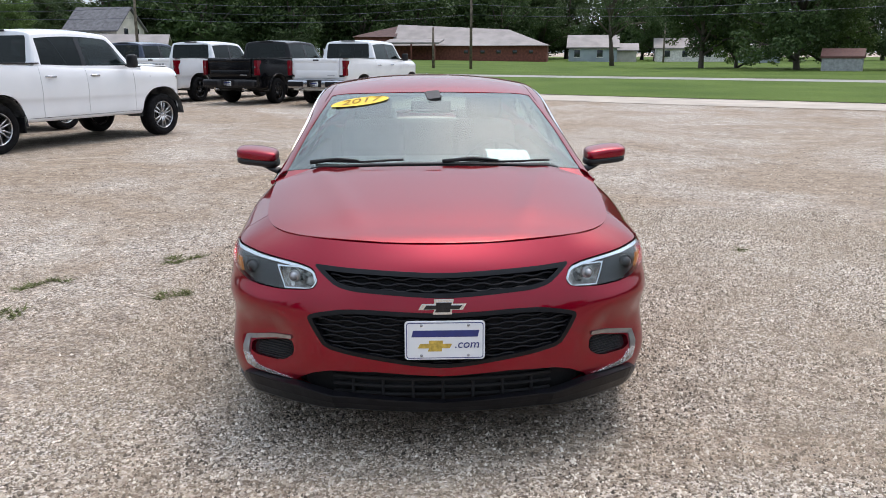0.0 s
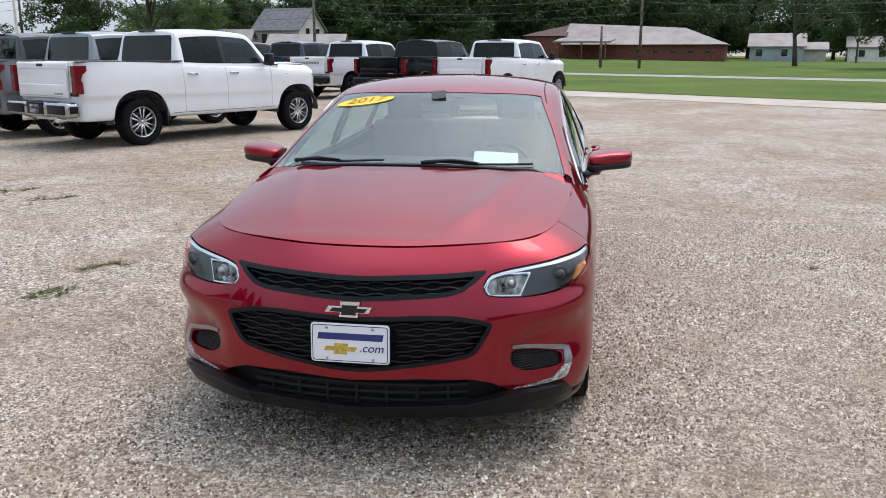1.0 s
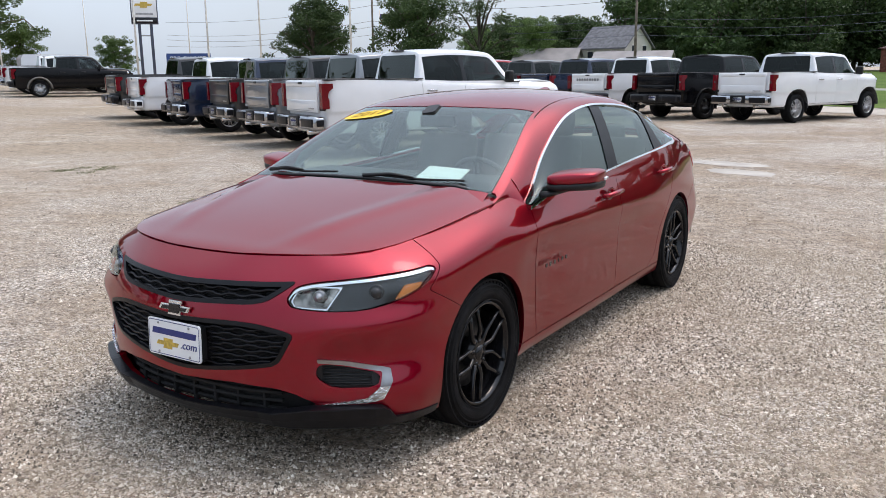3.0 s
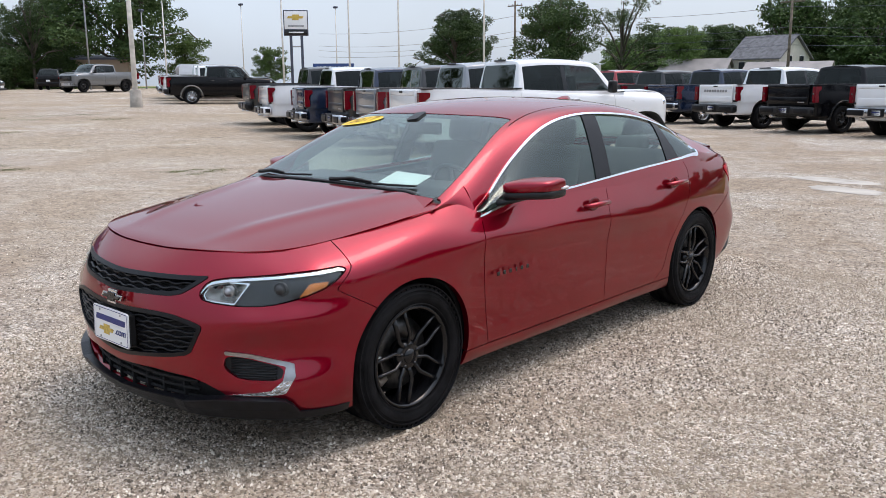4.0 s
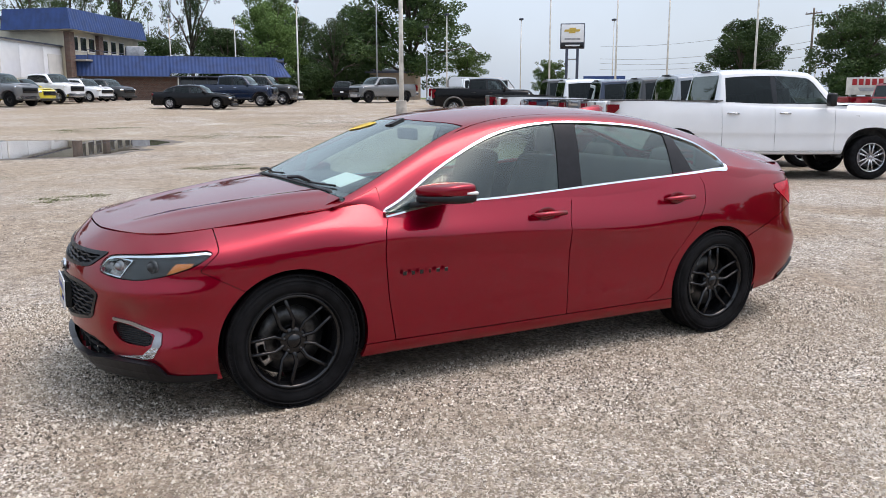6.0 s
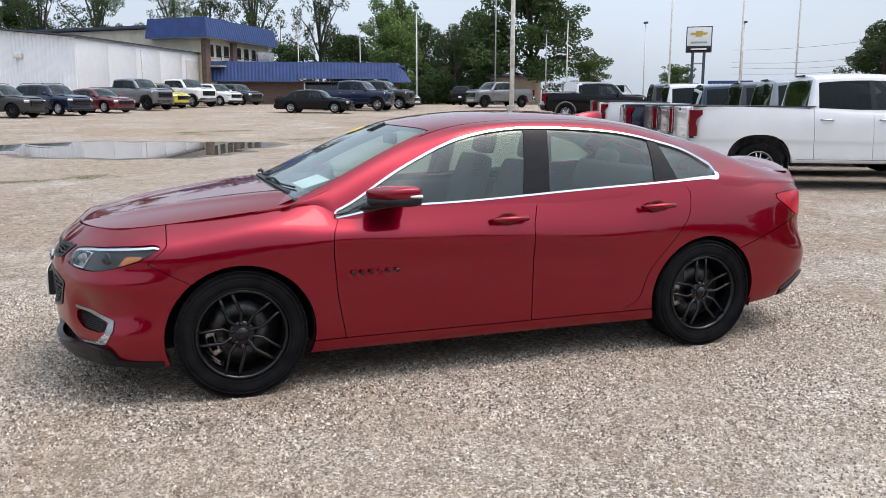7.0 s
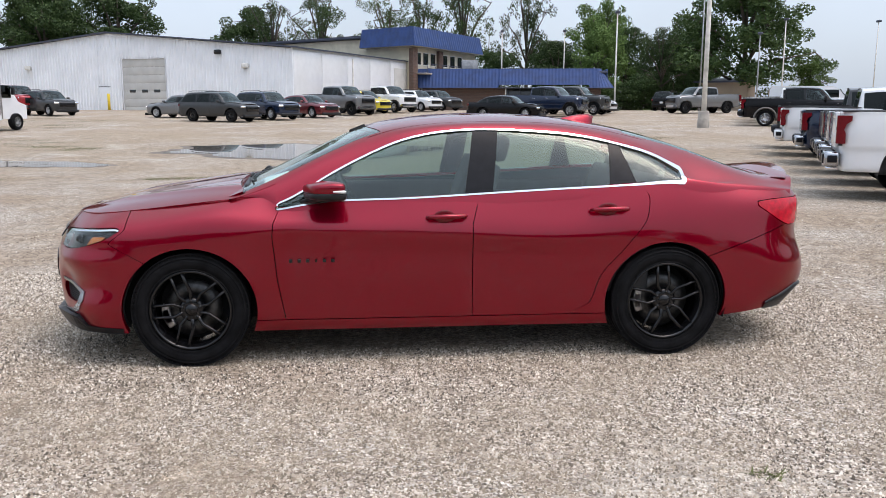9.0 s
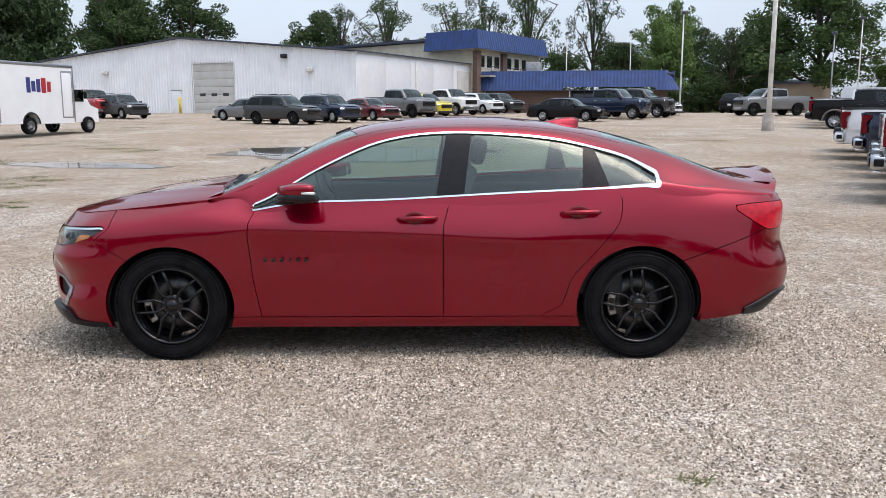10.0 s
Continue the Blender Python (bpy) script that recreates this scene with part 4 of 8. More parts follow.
        for nm, w in (("front_window", lambda t: t[4] < 0), ("rear_door_window", lambda t: t[6] > 0 and t[7] < 0), ("quarter_window", lambda t: t[8] > 0)):
            part(nm, top.panel(lambda t: t[0] < 0 and w(t), off=-.006, depth=.004, mirror=mir), M_GLASS, car)
        part("black_pillar", top.panel(lambda t: t[0] < 0 and t[4] > 0 and t[5] < 0, off=-.001, depth=.01, mirror=mir), M_LIP, car)
        part("rear_door_pillar", top.panel(lambda t: t[0] < 0 and t[5] > 0 and t[6] < 0, off=-.003, depth=.01, mirror=mir), M_LIP, car)
        part("quarter_pillar", top.panel(lambda t: t[0] < 0 and t[7] > 0 and t[8] < 0, off=-.001, depth=.01, mirror=mir), M_LIP, car)
    for o in (ws, rg):
        o.visible_shadow = True

    def on_top(y, v, off=0.0):
        uv = np.array([[y, v]])
        return house(uv)[0] + top.normals(uv)[0] * off

    # year sticker inside the top of the windshield
    def on_glass(x, y):
        vs = np.linspace(0, 1.9, 120)
        p = house(np.stack([np.full(120, y), vs], 1))
        i = int(np.argmin(np.abs(p[:, 0] - abs(x))))
        q = p[i] + top.normals(np.array([[y, vs[i]]]))[0] * -.004
        return Vector((x, y, q[2]))
    c0, cx_, cy_ = on_glass(-.40, 1.86), on_glass(-.30, 1.86), on_glass(-.40, 1.93)
    ex = (cx_ - c0).normalized()
    ez = ex.cross(cy_ - c0).normalized()
    ey = ez.cross(ex)
    sm = Matrix.Translation(c0) @ Matrix((ex, ey, ez)).transposed().to_4x4() @ Matrix.Rotation(radians(7), 4, "Z")
    def cling(me, off):
        """Lays a flat mesh, drawn about the origin, against the inside of the glass."""
        for v in me.vertices:
            a, b = v.co.x * math.cos(.10) - v.co.y * math.sin(.10), v.co.x * math.sin(.10) + v.co.y * math.cos(.10)
            q = on_glass(-.415 + a, 1.895 + b * .90)
            v.co = Vector((q.x, q.y, q.z + off))
    oval = bmesh.new()
    rings = [[oval.verts.new((.168 * r * math.cos(2 * math.pi * k / 40), .056 * r * math.sin(2 * math.pi * k / 40), 0)) for k in range(40)] for r in (.02, .35, .7, 1.0)]
    for r0, r1 in zip(rings, rings[1:]):
        for k in range(40):
            oval.faces.new((r0[k], r1[k], r1[(k + 1) % 40], r0[(k + 1) % 40]))
    oval.faces.new(rings[0])
    st_ = part("year_sticker", oval, M_YELLOW, ws, "yellow oval sticker reading 2017")
    cling(st_.data, .008)
    fig = words("2017", .094, Matrix.Diagonal((1.22, .95, 1, 1)), "year_figures", M_YEARINK, st_, .25)
    cling(fig.data, .0105)
    part("mirror_mount", slab(rrect(.085, .11, .02), .03, sm @ Matrix.Translation((.42, .02, -.03))), M_BLACK, ws)

    # wipers and cowl
    for x0, x1, y0 in ((.06, .60, 1.265), (-.62, -.16, 1.27)):
        arm = bmesh.new()
        pts = []
        for k in range(9):
            x = x0 + (x1 - x0) * k / 8
            g = on_glass(x, y0 + .03 * abs(k / 8 - .5) + .05 * (x / .7) ** 2)
            pts.append((x, g.y - .012, g.z + .009))
        tube(pts, .006, 6, arm)
        tube([(pts[0][0] - .02, pts[0][1] - .03, pts[0][2] - .005), (pts[2][0], pts[2][1] - .012, pts[2][2] + .014), (pts[4][0], pts[4][1] - .004, pts[4][2] + .008)], [.012, .009, .005], 6, arm)
        part("wiper", arm, M_BLACK, car)
    cw = bmesh.new()
    tube([(x, 1.245 + .045 * (x / .75) ** 2, hz(x, 1.24) + .004) for x in np.linspace(-.64, .64, 21)], .018, 8, cw, flat=.5)
    part("cowl_strip", cw, M_BLACK, car)

    # door mirrors
    for sx in (1, -1):
        sh = bmesh.new()
        bmesh.ops.create_uvsphere(sh, u_segments=28, v_segments=18, radius=1)
        for v in sh.verts:
            x, y, z = (math.copysign(abs(c) ** .46, c) for c in v.co)
            slim = 1 - .30 * max(0, -y) - .16 * max(0, -x) - .12 * max(0, x)
            v.co = Vector((sx * (.99 + x * .120), 1.745 + y * .10 + .040 * x, 1.040 + z * .046 * slim + .008 * x))
        for f in sh.faces:
            f.smooth = True
        mr = part("door_mirror", sh, M_RED, car, "red and black door mirror")
        low = bmesh.new()
        bmesh.ops.create_uvsphere(low, u_segments=24, v_segments=14, radius=1)
        for v in low.verts:
            x, y, z = (math.copysign(abs(c) ** .5, c) for c in v.co)
            v.co = Vector((sx * (.988 + x * .121), 1.75 + y * .103 + .040 * x, 1.003 + z * .030 * (1 - .3 * max(0, -y)) + .008 * x))
        for f in low.faces:
            f.smooth = True
        part("mirror_base", low, M_BLACK, mr)
        part("mirror_arm", tube([(sx * .845, 1.63, .955), (sx * .89, 1.66, .966), (sx * .95, 1.72, .985)], [.035, .03, .03], 10, flat=.5), M_BLACK, mr)
        part("mirror_glass", box((.18, .006, .072), (sx * .985, 1.852, 1.014), .003), M_CHROME, mr)
        part("turn_signal", tube([(sx * 1.06, 1.872, 1.030), (sx * 1.105, 1.862, 1.034), (sx * 1.118, 1.80, 1.036)], [.004, .010, .005], 8), M_WHITEP, mr, "white turn signal strip")

    # roof fin, rear spoiler, exhaust and lower trim
    fin = bmesh.new()
    for k, (y, h, w) in enumerate(((3.30, .002, .006), (3.36, .025, .022), (3.43, .048, .028), (3.50, .062, .022), (3.54, .05, .016))):
        zz = on_top(y, 0)[2] - .004
        row = [fin.verts.new(c) for c in ((-w, y, zz), (-w * .5, y, zz + h * .7), (0, y + .01, zz + h), (w * .5, y, zz + h * .7), (w, y, zz))]
        if k:
            for i in range(4):
                fin.faces.new((prev[i], prev[i + 1], row[i + 1], row[i])).smooth = True
        prev = row
    fin.faces.new(prev)
    bmesh.ops.recalc_face_normals(fin, faces=fin.faces[:])
    part("roof_antenna_fin", fin, M_RED, car)
    sp = bmesh.new()
    for k, x in enumerate(np.linspace(-.57, .57, 25)):
        t = abs(x) / .62
        y1 = 4.80 - .19 * t ** 2.5
        z1 = 1.085 - .045 * t ** 2
        row = [sp.verts.new(c) for c in ((x, y1 - .22, z1 - .012), (x, y1 - .08, z1 + .010), (x, y1 + .012, z1 + .032 - .028 * t), (x, y1 + .018, z1 + .014 - .02 * t), (x, y1 - .035, z1 - .012), (x, y1 - .10, z1 - .05))]
        if k:
            for i in range(5):
                sp.faces.new((prev[i], prev[i + 1], row[i + 1], row[i])).smooth = True
        prev = row
    bmesh.ops.recalc_face_normals(sp, faces=sp.faces[:])
    part("rear_spoiler", sp, M_RED, car)
    df = bmesh.new()
    rows = []
    for r in np.linspace(-1.05, 1.05, 41):
        a, sx = length - abs(r), (-1 if r < 0 else 1)
        ztop = np.interp(abs(r), [0, .8, 1.05], [.36, .40, .30])
        row = []
        for z, dd in ((ztop, .0), (ztop - .01, .018), (.29, .012), (.25, -.01), (.25, -.1)):
            x, y, zz = on_hull(a, max(z, .275), dd, sx)
            row.append(df.verts.new((x, y, z)))
        rows.append(row)
    for r0, r1 in zip(rows, rows[1:]):
        for k in range(4):
            df.faces.new((r0[k], r0[k + 1], r1[k + 1], r1[k])).smooth = True
    bmesh.ops.recalc_face_normals(df, faces=df.faces[:])
    part("rear_diffuser", df, M_BLACK, car)

    # underbody and wheel wells
    part("floor_pan", box((1.5, 1.95, .12), (0, 2.37, .27), .03), M_LINER, car)
    part("front_tray", box((1.1, .85, .10), (0, .72, .25), .03), M_LINER, car)
    part("engine_block", box((1.05, .9, .45), (0, .85, .53), .05), M_LINER, car)
    part("rear_tray", box((1.1, 1.2, .12), (0, 4.1, .30), .03), M_LINER, car)
    for ax in (AXF, AXR):
        part("axle", tube([(-.72, ax, RZ), (.72, ax, RZ)], .035, 8), M_LINER, car)
        for sx in (1, -1):
            well = bmesh.new()
            rows = []
            for k in range(19):
                t = math.pi * (k / 18 * 1.2 - .1)
                rows.append([well.verts.new((sx * xx, ax + .40 * math.cos(t), max(.18, RZ + .375 * math.sin(t)))) for xx in (.865, .60)])
            for r0, r1 in zip(rows, rows[1:]):
                well.faces.new((r0[0], r1[0], r1[1], r0[1])).smooth = True
            well.faces.new([r[1] for r in rows])
            part("wheel_well", well, M_LINER, car)
            wheel(car, sx * .795, ax, RZ, .337, .226, .231, 5, M_WHEELBLACK, sx, True, turn=.35 if ax < 2 else .1)

    # cabin
    db = bmesh.new()
    box((1.42, .50, .16), (0, 1.52, .90), .06, bm=db)
    box((1.30, .30, .10), (0, 1.62, .98), .05, bm=db)
    box((.30, 1.1, .35), (0, 2.1, .55), .06, bm=db)
    part("dashboard", db, M_DASH, car)
    part("cabin_floor", box((1.45, 2.6, .06), (0, 2.7, .36), .02), M_SEAT, car)
    for sx in (-1, 1):
        trim = bmesh.new()
        v = [trim.verts.new((sx * (x + i), y, z)) for i in (0, -.025) for x, y, z in ((.66, 3.80, .99), (.62, 4.34, .99), (.55, 4.16, 1.13), (.52, 3.93, 1.21))]
        for f in ((0, 1, 2, 3), (7, 6, 5, 4), (0, 4, 5, 1), (1, 5, 6, 2), (2, 6, 7, 3), (3, 7, 4, 0)):
            trim.faces.new([v[i] for i in f])
        bmesh.ops.recalc_face_normals(trim, faces=trim.faces[:])
        part("pillar_trim", trim, M_DASH, car)
    part("parcel_shelf", box((1.25, .45, .05), (0, 4.0, 1.0), .02), M_SEAT, car)
    for nm, sx in (("front_door_card", 1), ("front_door_card", -1)):
        part(nm, box((.07, 2.3, .56), (sx * .79, 2.55, .66), .03), M_DASH, car)
    for sx in (1, -1):
        seat = bmesh.new()
        box((.50, .52, .16), (sx * .38, 2.35, .56), .06, bm=seat)
        box((.48, .14, .62), (sx * .38, 2.68, .86), .06, Matrix.Rotation(radians(-18), 4, "X"), .86, bm=seat)
        fs = part("front_seat", seat, M_SEAT, car)
        part("headrest", box((.25, .10, .17), (sx * .38, 2.83, 1.24), .045, Matrix.Rotation(radians(-12), 4, "X")), M_SEAT, fs)
        part("rear_headrest", box((.24, .10, .13), (sx * .36, 3.82, 1.10), .04, Matrix.Rotation(radians(-20), 4, "X")), M_SEAT, car)
    bench = bmesh.new()
    box((1.30, .5, .16), (0, 3.35, .58), .06, bm=bench)
    box((1.30, .14, .55), (0, 3.70, .82), .05, Matrix.Rotation(radians(-22), 4, "X"), bm=bench)
    part("rear_bench", bench, M_SEAT, car)
    wr = bmesh.new()
    wm = Matrix.Translation((.38, 1.88, .94)) @ Matrix.Rotation(radians(-62), 4, "X")
    ring = [wm @ Vector((.185 * math.cos(2 * math.pi * k / 32), .185 * math.sin(2 * math.pi * k / 32), 0)) for k in range(33)]
    tube(ring, .014, 8, wr)
    for t in (0, math.pi, -math.pi / 2):
        tube([wm @ Vector((0, 0, -.02)), wm @ Vector((.18 * math.cos(t), .18 * math.sin(t), 0))], .016, 6, wr)
    box((.11, .10, .05), wm @ Vector((0, 0, -.02)), .02, wm.to_3x3().to_4x4(), bm=wr)
    part("steering_wheel", wr, M_DASH, car)
    pp = slab([(-.115, -.08), (.115, -.08), (.115, .08), (-.115, .08)], .002, pose(.40, 1.43, 1.062, 16, 3, 6))
    part("dash_paper", pp, M_PAPER, car, "white paper lying on the dashboard")
    part("interior_mirror", box((.24, .03, .07), (0, 2.02, 1.285), .02), M_BLACK, car)
    return car


red_sedan()


# ---- ground ----
def rise(x, y):
    """Height of the lot: level here, climbing gently towards the showroom."""
    return 0.024 * np.clip(-np.asarray(x, float) - 16, 0, 10) + 0.02615 * np.clip(-np.asarray(x, float) - 26, 0, 39)


def ground_material():
    m = bpy.data.materials.new("packed limestone gravel")
    m.use_nodes = True
    n, l = m.node_tree.nodes, m.node_tree.links
    b = n["Principled BSDF"]
    geo = n.new("ShaderNodeNewGeometry")

    def tex(kind, scale, **kw):
        t = n.new("ShaderNodeTex" + kind)
        t.inputs["Scale"].default_value = scale
        for k, v in kw.items():
            t.inputs[k].default_value = v
        l.new(geo.outputs["Position"], t.inputs["Vector"])
        return t

    def ramp(src, stops):
        r = n.new("ShaderNodeValToRGB")
        while len(r.color_ramp.elements) < len(stops):
            r.color_ramp.elements.new(0.5)
        for e, (p, c) in zip(r.color_ramp.elements, stops):
            e.position, e.color = p, (*c, 1)
        l.new(src, r.inputs[0])
        return r.outputs[0]

    def blend(f, a, c, mode="MIX"):
        x = n.new("ShaderNodeMix")
        x.data_type, x.blend_type = "RGBA", mode
        (l.new(f, x.inputs[0]) if not isinstance(f, float) else setattr(x.inputs[0], "default_value", f))
        l.new(a, x.inputs[6])
        (l.new(c, x.inputs[7]) if not isinstance(c, tuple) else setattr(x.inputs[7], "default_value", (*c, 1)))
        return x.outputs[2]

    small, mid = tex("Voronoi", 95.0, Randomness=1.0), tex("Voronoi", 60.0, Randomness=1.0)
    sep = n.new("ShaderNodeSeparateColor")
    l.new(small.outputs["Color"], sep.inputs[0])
    sep2 = n.new("ShaderNodeSeparateColor")
    l.new(mid.outputs["Color"], sep2.inputs[0])
    stones = ramp(sep.outputs[0], [(0.0, (0.03, 0.024, 0.02)), (0.35, (0.29, 0.237, 0.19)), (0.65, (0.62, 0.535, 0.462)), (1.0, (0.98, 0.935, 0.87))])
    stones2 = ramp(sep2.outputs[1], [(0.0, (0.035, 0.028, 0.024)), (0.5, (0.42, 0.367, 0.32)), (1.0, (0.97, 0.925, 0.865))])
    patch = tex("Noise", 14.0, Detail=3.0)
    stones = blend(ramp(patch.outputs["Fac"], [(0.45, (0, 0, 0)), (0.6, (1, 1, 1))]), stones, stones2)
    dirt = tex("Noise", 0.30, Detail=9.0, Roughness=0.68, Distortion=0.6)
    fine = tex("Noise", 9.0, Detail=8.0, Roughness=0.7)
    soil = ramp(fine.outputs["Fac"], [(0.3, (0.20, 0.145, 0.10)), (0.55, (0.36, 0.275, 0.20)), (0.75, (0.49, 0.395, 0.30))])
    cover = ramp(dirt.outputs["Fac"], [(0.40, (0.05, 0.05, 0.05)), (0.58, (0.9, 0.9, 0.9))])
    both = blend(cover, stones, soil)
    wash = tex("Noise", 0.07, Detail=4.0)
    both = blend(ramp(wash.outputs["Fac"], [(0.35, (0, 0, 0)), (0.7, (0.35, 0.35, 0.35))]), both, (0.54, 0.47, 0.40))
    where, reach, worn = n.new("ShaderNodeSeparateXYZ"), n.new("ShaderNodeMapRange"), n.new("ShaderNodeMath")
    l.new(geo.outputs["Position"], where.inputs[0])
    l.new(where.outputs[0], reach.inputs[0])
    reach.inputs[1].default_value, reach.inputs[2].default_value, reach.inputs[3].default_value, reach.inputs[4].default_value = -20.0, -4.0, 0.75, 0.0
    worn.operation = "MULTIPLY"
    l.new(reach.outputs[0], worn.inputs[0])
    trod = tex("Noise", 0.16, Detail=8.0, Roughness=0.65)
    trod_r = n.new("ShaderNodeMapRange")
    trod_r.inputs[1].default_value, trod_r.inputs[2].default_value = 0.38, 0.60
    l.new(trod.outputs["Fac"], trod_r.inputs[0])
    l.new(trod_r.outputs[0], worn.inputs[1])
    earth = ramp(fine.outputs["Fac"], [(0.3, (0.29, 0.23, 0.165)), (0.55, (0.42, 0.345, 0.26)), (0.75, (0.52, 0.44, 0.345))])
    both = blend(worn.outputs[0], both, earth)
    damp = tex("Noise", 0.9, Detail=8.0, Roughness=0.75, Distortion=1.2)
    both = blend(ramp(damp.outputs["Fac"], [(0.56, (0, 0, 0)), (0.68, (0.6, 0.6, 0.6))]), both, (0.22, 0.18, 0.14))
    pale = tex("Noise", 0.5, Detail=6.0, Roughness=0.6, Distortion=0.8)
    both = blend(ramp(pale.outputs["Fac"], [(0.58, (0, 0, 0)), (0.72, (0.6, 0.6, 0.6))]), both, (0.62, 0.57, 0.50))
    clods = tex("Noise", 4.5, Detail=10.0, Roughness=0.82, Distortion=0.5)
    both = blend(1.0, both, ramp(clods.outputs["Fac"], [(0.36, (0.62, 0.60, 0.58)), (0.5, (0.86, 0.855, 0.84)), (0.64, (1.08, 1.07, 1.04))]), "MULTIPLY")
    heaps = tex("Noise", 24.0, Detail=4.0, Roughness=0.75)
    both = blend(1.0, both, ramp(heaps.outputs["Fac"], [(0.36, (0.58, 0.56, 0.54)), (0.5, (0.98, 0.975, 0.965)), (0.64, (1.32, 1.31, 1.28))]), "MULTIPLY")
    l.new(both, b.inputs["Base Color"])
    b.inputs["Roughness"].default_value = 0.92
    b.inputs["Specular IOR Level"].default_value = 0.25
    bp, bp2 = n.new("ShaderNodeBump"), n.new("ShaderNodeBump")
    bp.inputs["Strength"].default_value, bp.inputs["Distance"].default_value, bp.invert = 0.9, 0.012, True
    l.new(small.outputs["Distance"], bp.inputs["Height"])
    bp2.inputs["Strength"].default_value, bp2.inputs["Distance"].default_value = 0.6, 0.03
    l.new(fine.outputs["Fac"], bp2.inputs["Height"])
    l.new(bp.outputs[0], bp2.inputs["Normal"])
    l.new(bp2.outputs[0], b.inputs["Normal"])
    return m


M_GROUND = ground_material()


def ground_sheet():
    xs = np.concatenate([[-3000, -800, -300, -150, -90], np.arange(-70, -19, 2.5), np.arange(-16, 17, 4), [30, 60, 120, 300, 800, 3000]])
    ys = np.concatenate([[-3000, -800, -300, -120, -60], np.arange(-40, 61, 5), [80, 120, 200, 400, 900, 3000]])
    gx, gy = np.meshgrid(xs, ys, indexing="ij")
    co = np.stack([gx, gy, rise(gx, gy)], -1).reshape(-1, 3)
    k = np.arange(len(co)).reshape(gx.shape)
    q = np.stack([k[:-1, :-1], k[1:, :-1], k[1:, 1:], k[:-1, 1:]], -1).reshape(-1, 4)
    me = bpy.data.meshes.new("ground")
    me.from_pydata(co.tolist(), [], q.tolist())
    me.polygons.foreach_set("use_smooth", [True] * len(q))
    tagged(part("ground", me, M_GROUND), "packed grey and tan gravel lot", "ground", kind="structure")


ground_sheet()


# ---- parked vehicles ----
PAINTS = {
    "white": M_WHITEP,
    "steel": paint("steel grey paint", (0.20, 0.215, 0.23), 0.5, 0.3),
    "slate": paint("slate grey paint", (0.034, 0.035, 0.036), 0.4, 0.35, 0.4),
    "navy": paint("navy paint", (0.008, 0.019, 0.048), 0.3, 0.25, 0.6),
    "black": mat("black paint", (0.003, 0.003, 0.004), 0.2, 0, 0.03, 1.5, 0, 400, 0.12, spec=0.2),
    "red": paint("red paint", (0.33, 0.012, 0.018), 0.3, 0.3),
    "maroon": paint("maroon paint", (0.14, 0.012, 0.018), 0.4, 0.3),
    "yellow": paint("yellow paint", (0.62, 0.50, 0.03), 0.0, 0.3),
    "silver": paint("silver grey paint", (0.17, 0.175, 0.18), 0.5, 0.3, 0.7),
}
M_GREYGLASS = glass("grey vehicle glass", (0.24, 0.28, 0.28), ior=1.38)

M_ARCH = mat("grey two-tone paint", (0.17, 0.16, 0.15), 0.35, 0.3, 0.1, 4)
M_WELL = mat("dusty wheel well", (0.11, 0.11, 0.11), 0.9, 0, 0.3, 8)

KINDS = {
    "pickup": dict(L=5.68, W=2.04, H=2.03, sill=.47, hood=1.27, cowl=1.40, belt=1.36, tail=1.44, ws=1.28, r0=1.98, r1=3.56, rb=3.68, rbz=1.40, axf=.76, axr=4.48, tyre=.41, tw=.28, rim=.262, arch=.55, doors=(1.50, 2.61, 3.58)),
    "sedan": dict(L=4.85, W=1.85, H=1.46, sill=.22, hood=.78, cowl=.98, belt=.93, tail=1.00, ws=1.30, r0=2.05, r1=3.30, rb=4.15, rbz=1.06, axf=.95, axr=3.75, tyre=.335, tw=.22, rim=.22, arch=.40, doors=(1.45, 2.50, 3.50)),
    "suv": dict(L=4.66, W=1.86, H=1.70, sill=.30, hood=.95, cowl=1.12, belt=1.06, tail=1.08, ws=1.25, r0=1.95, r1=4.05, rb=4.55, rbz=1.12, axf=.90, axr=3.62, tyre=.36, tw=.23, rim=.225, arch=.42, doors=(1.35, 2.35, 3.35)),
}


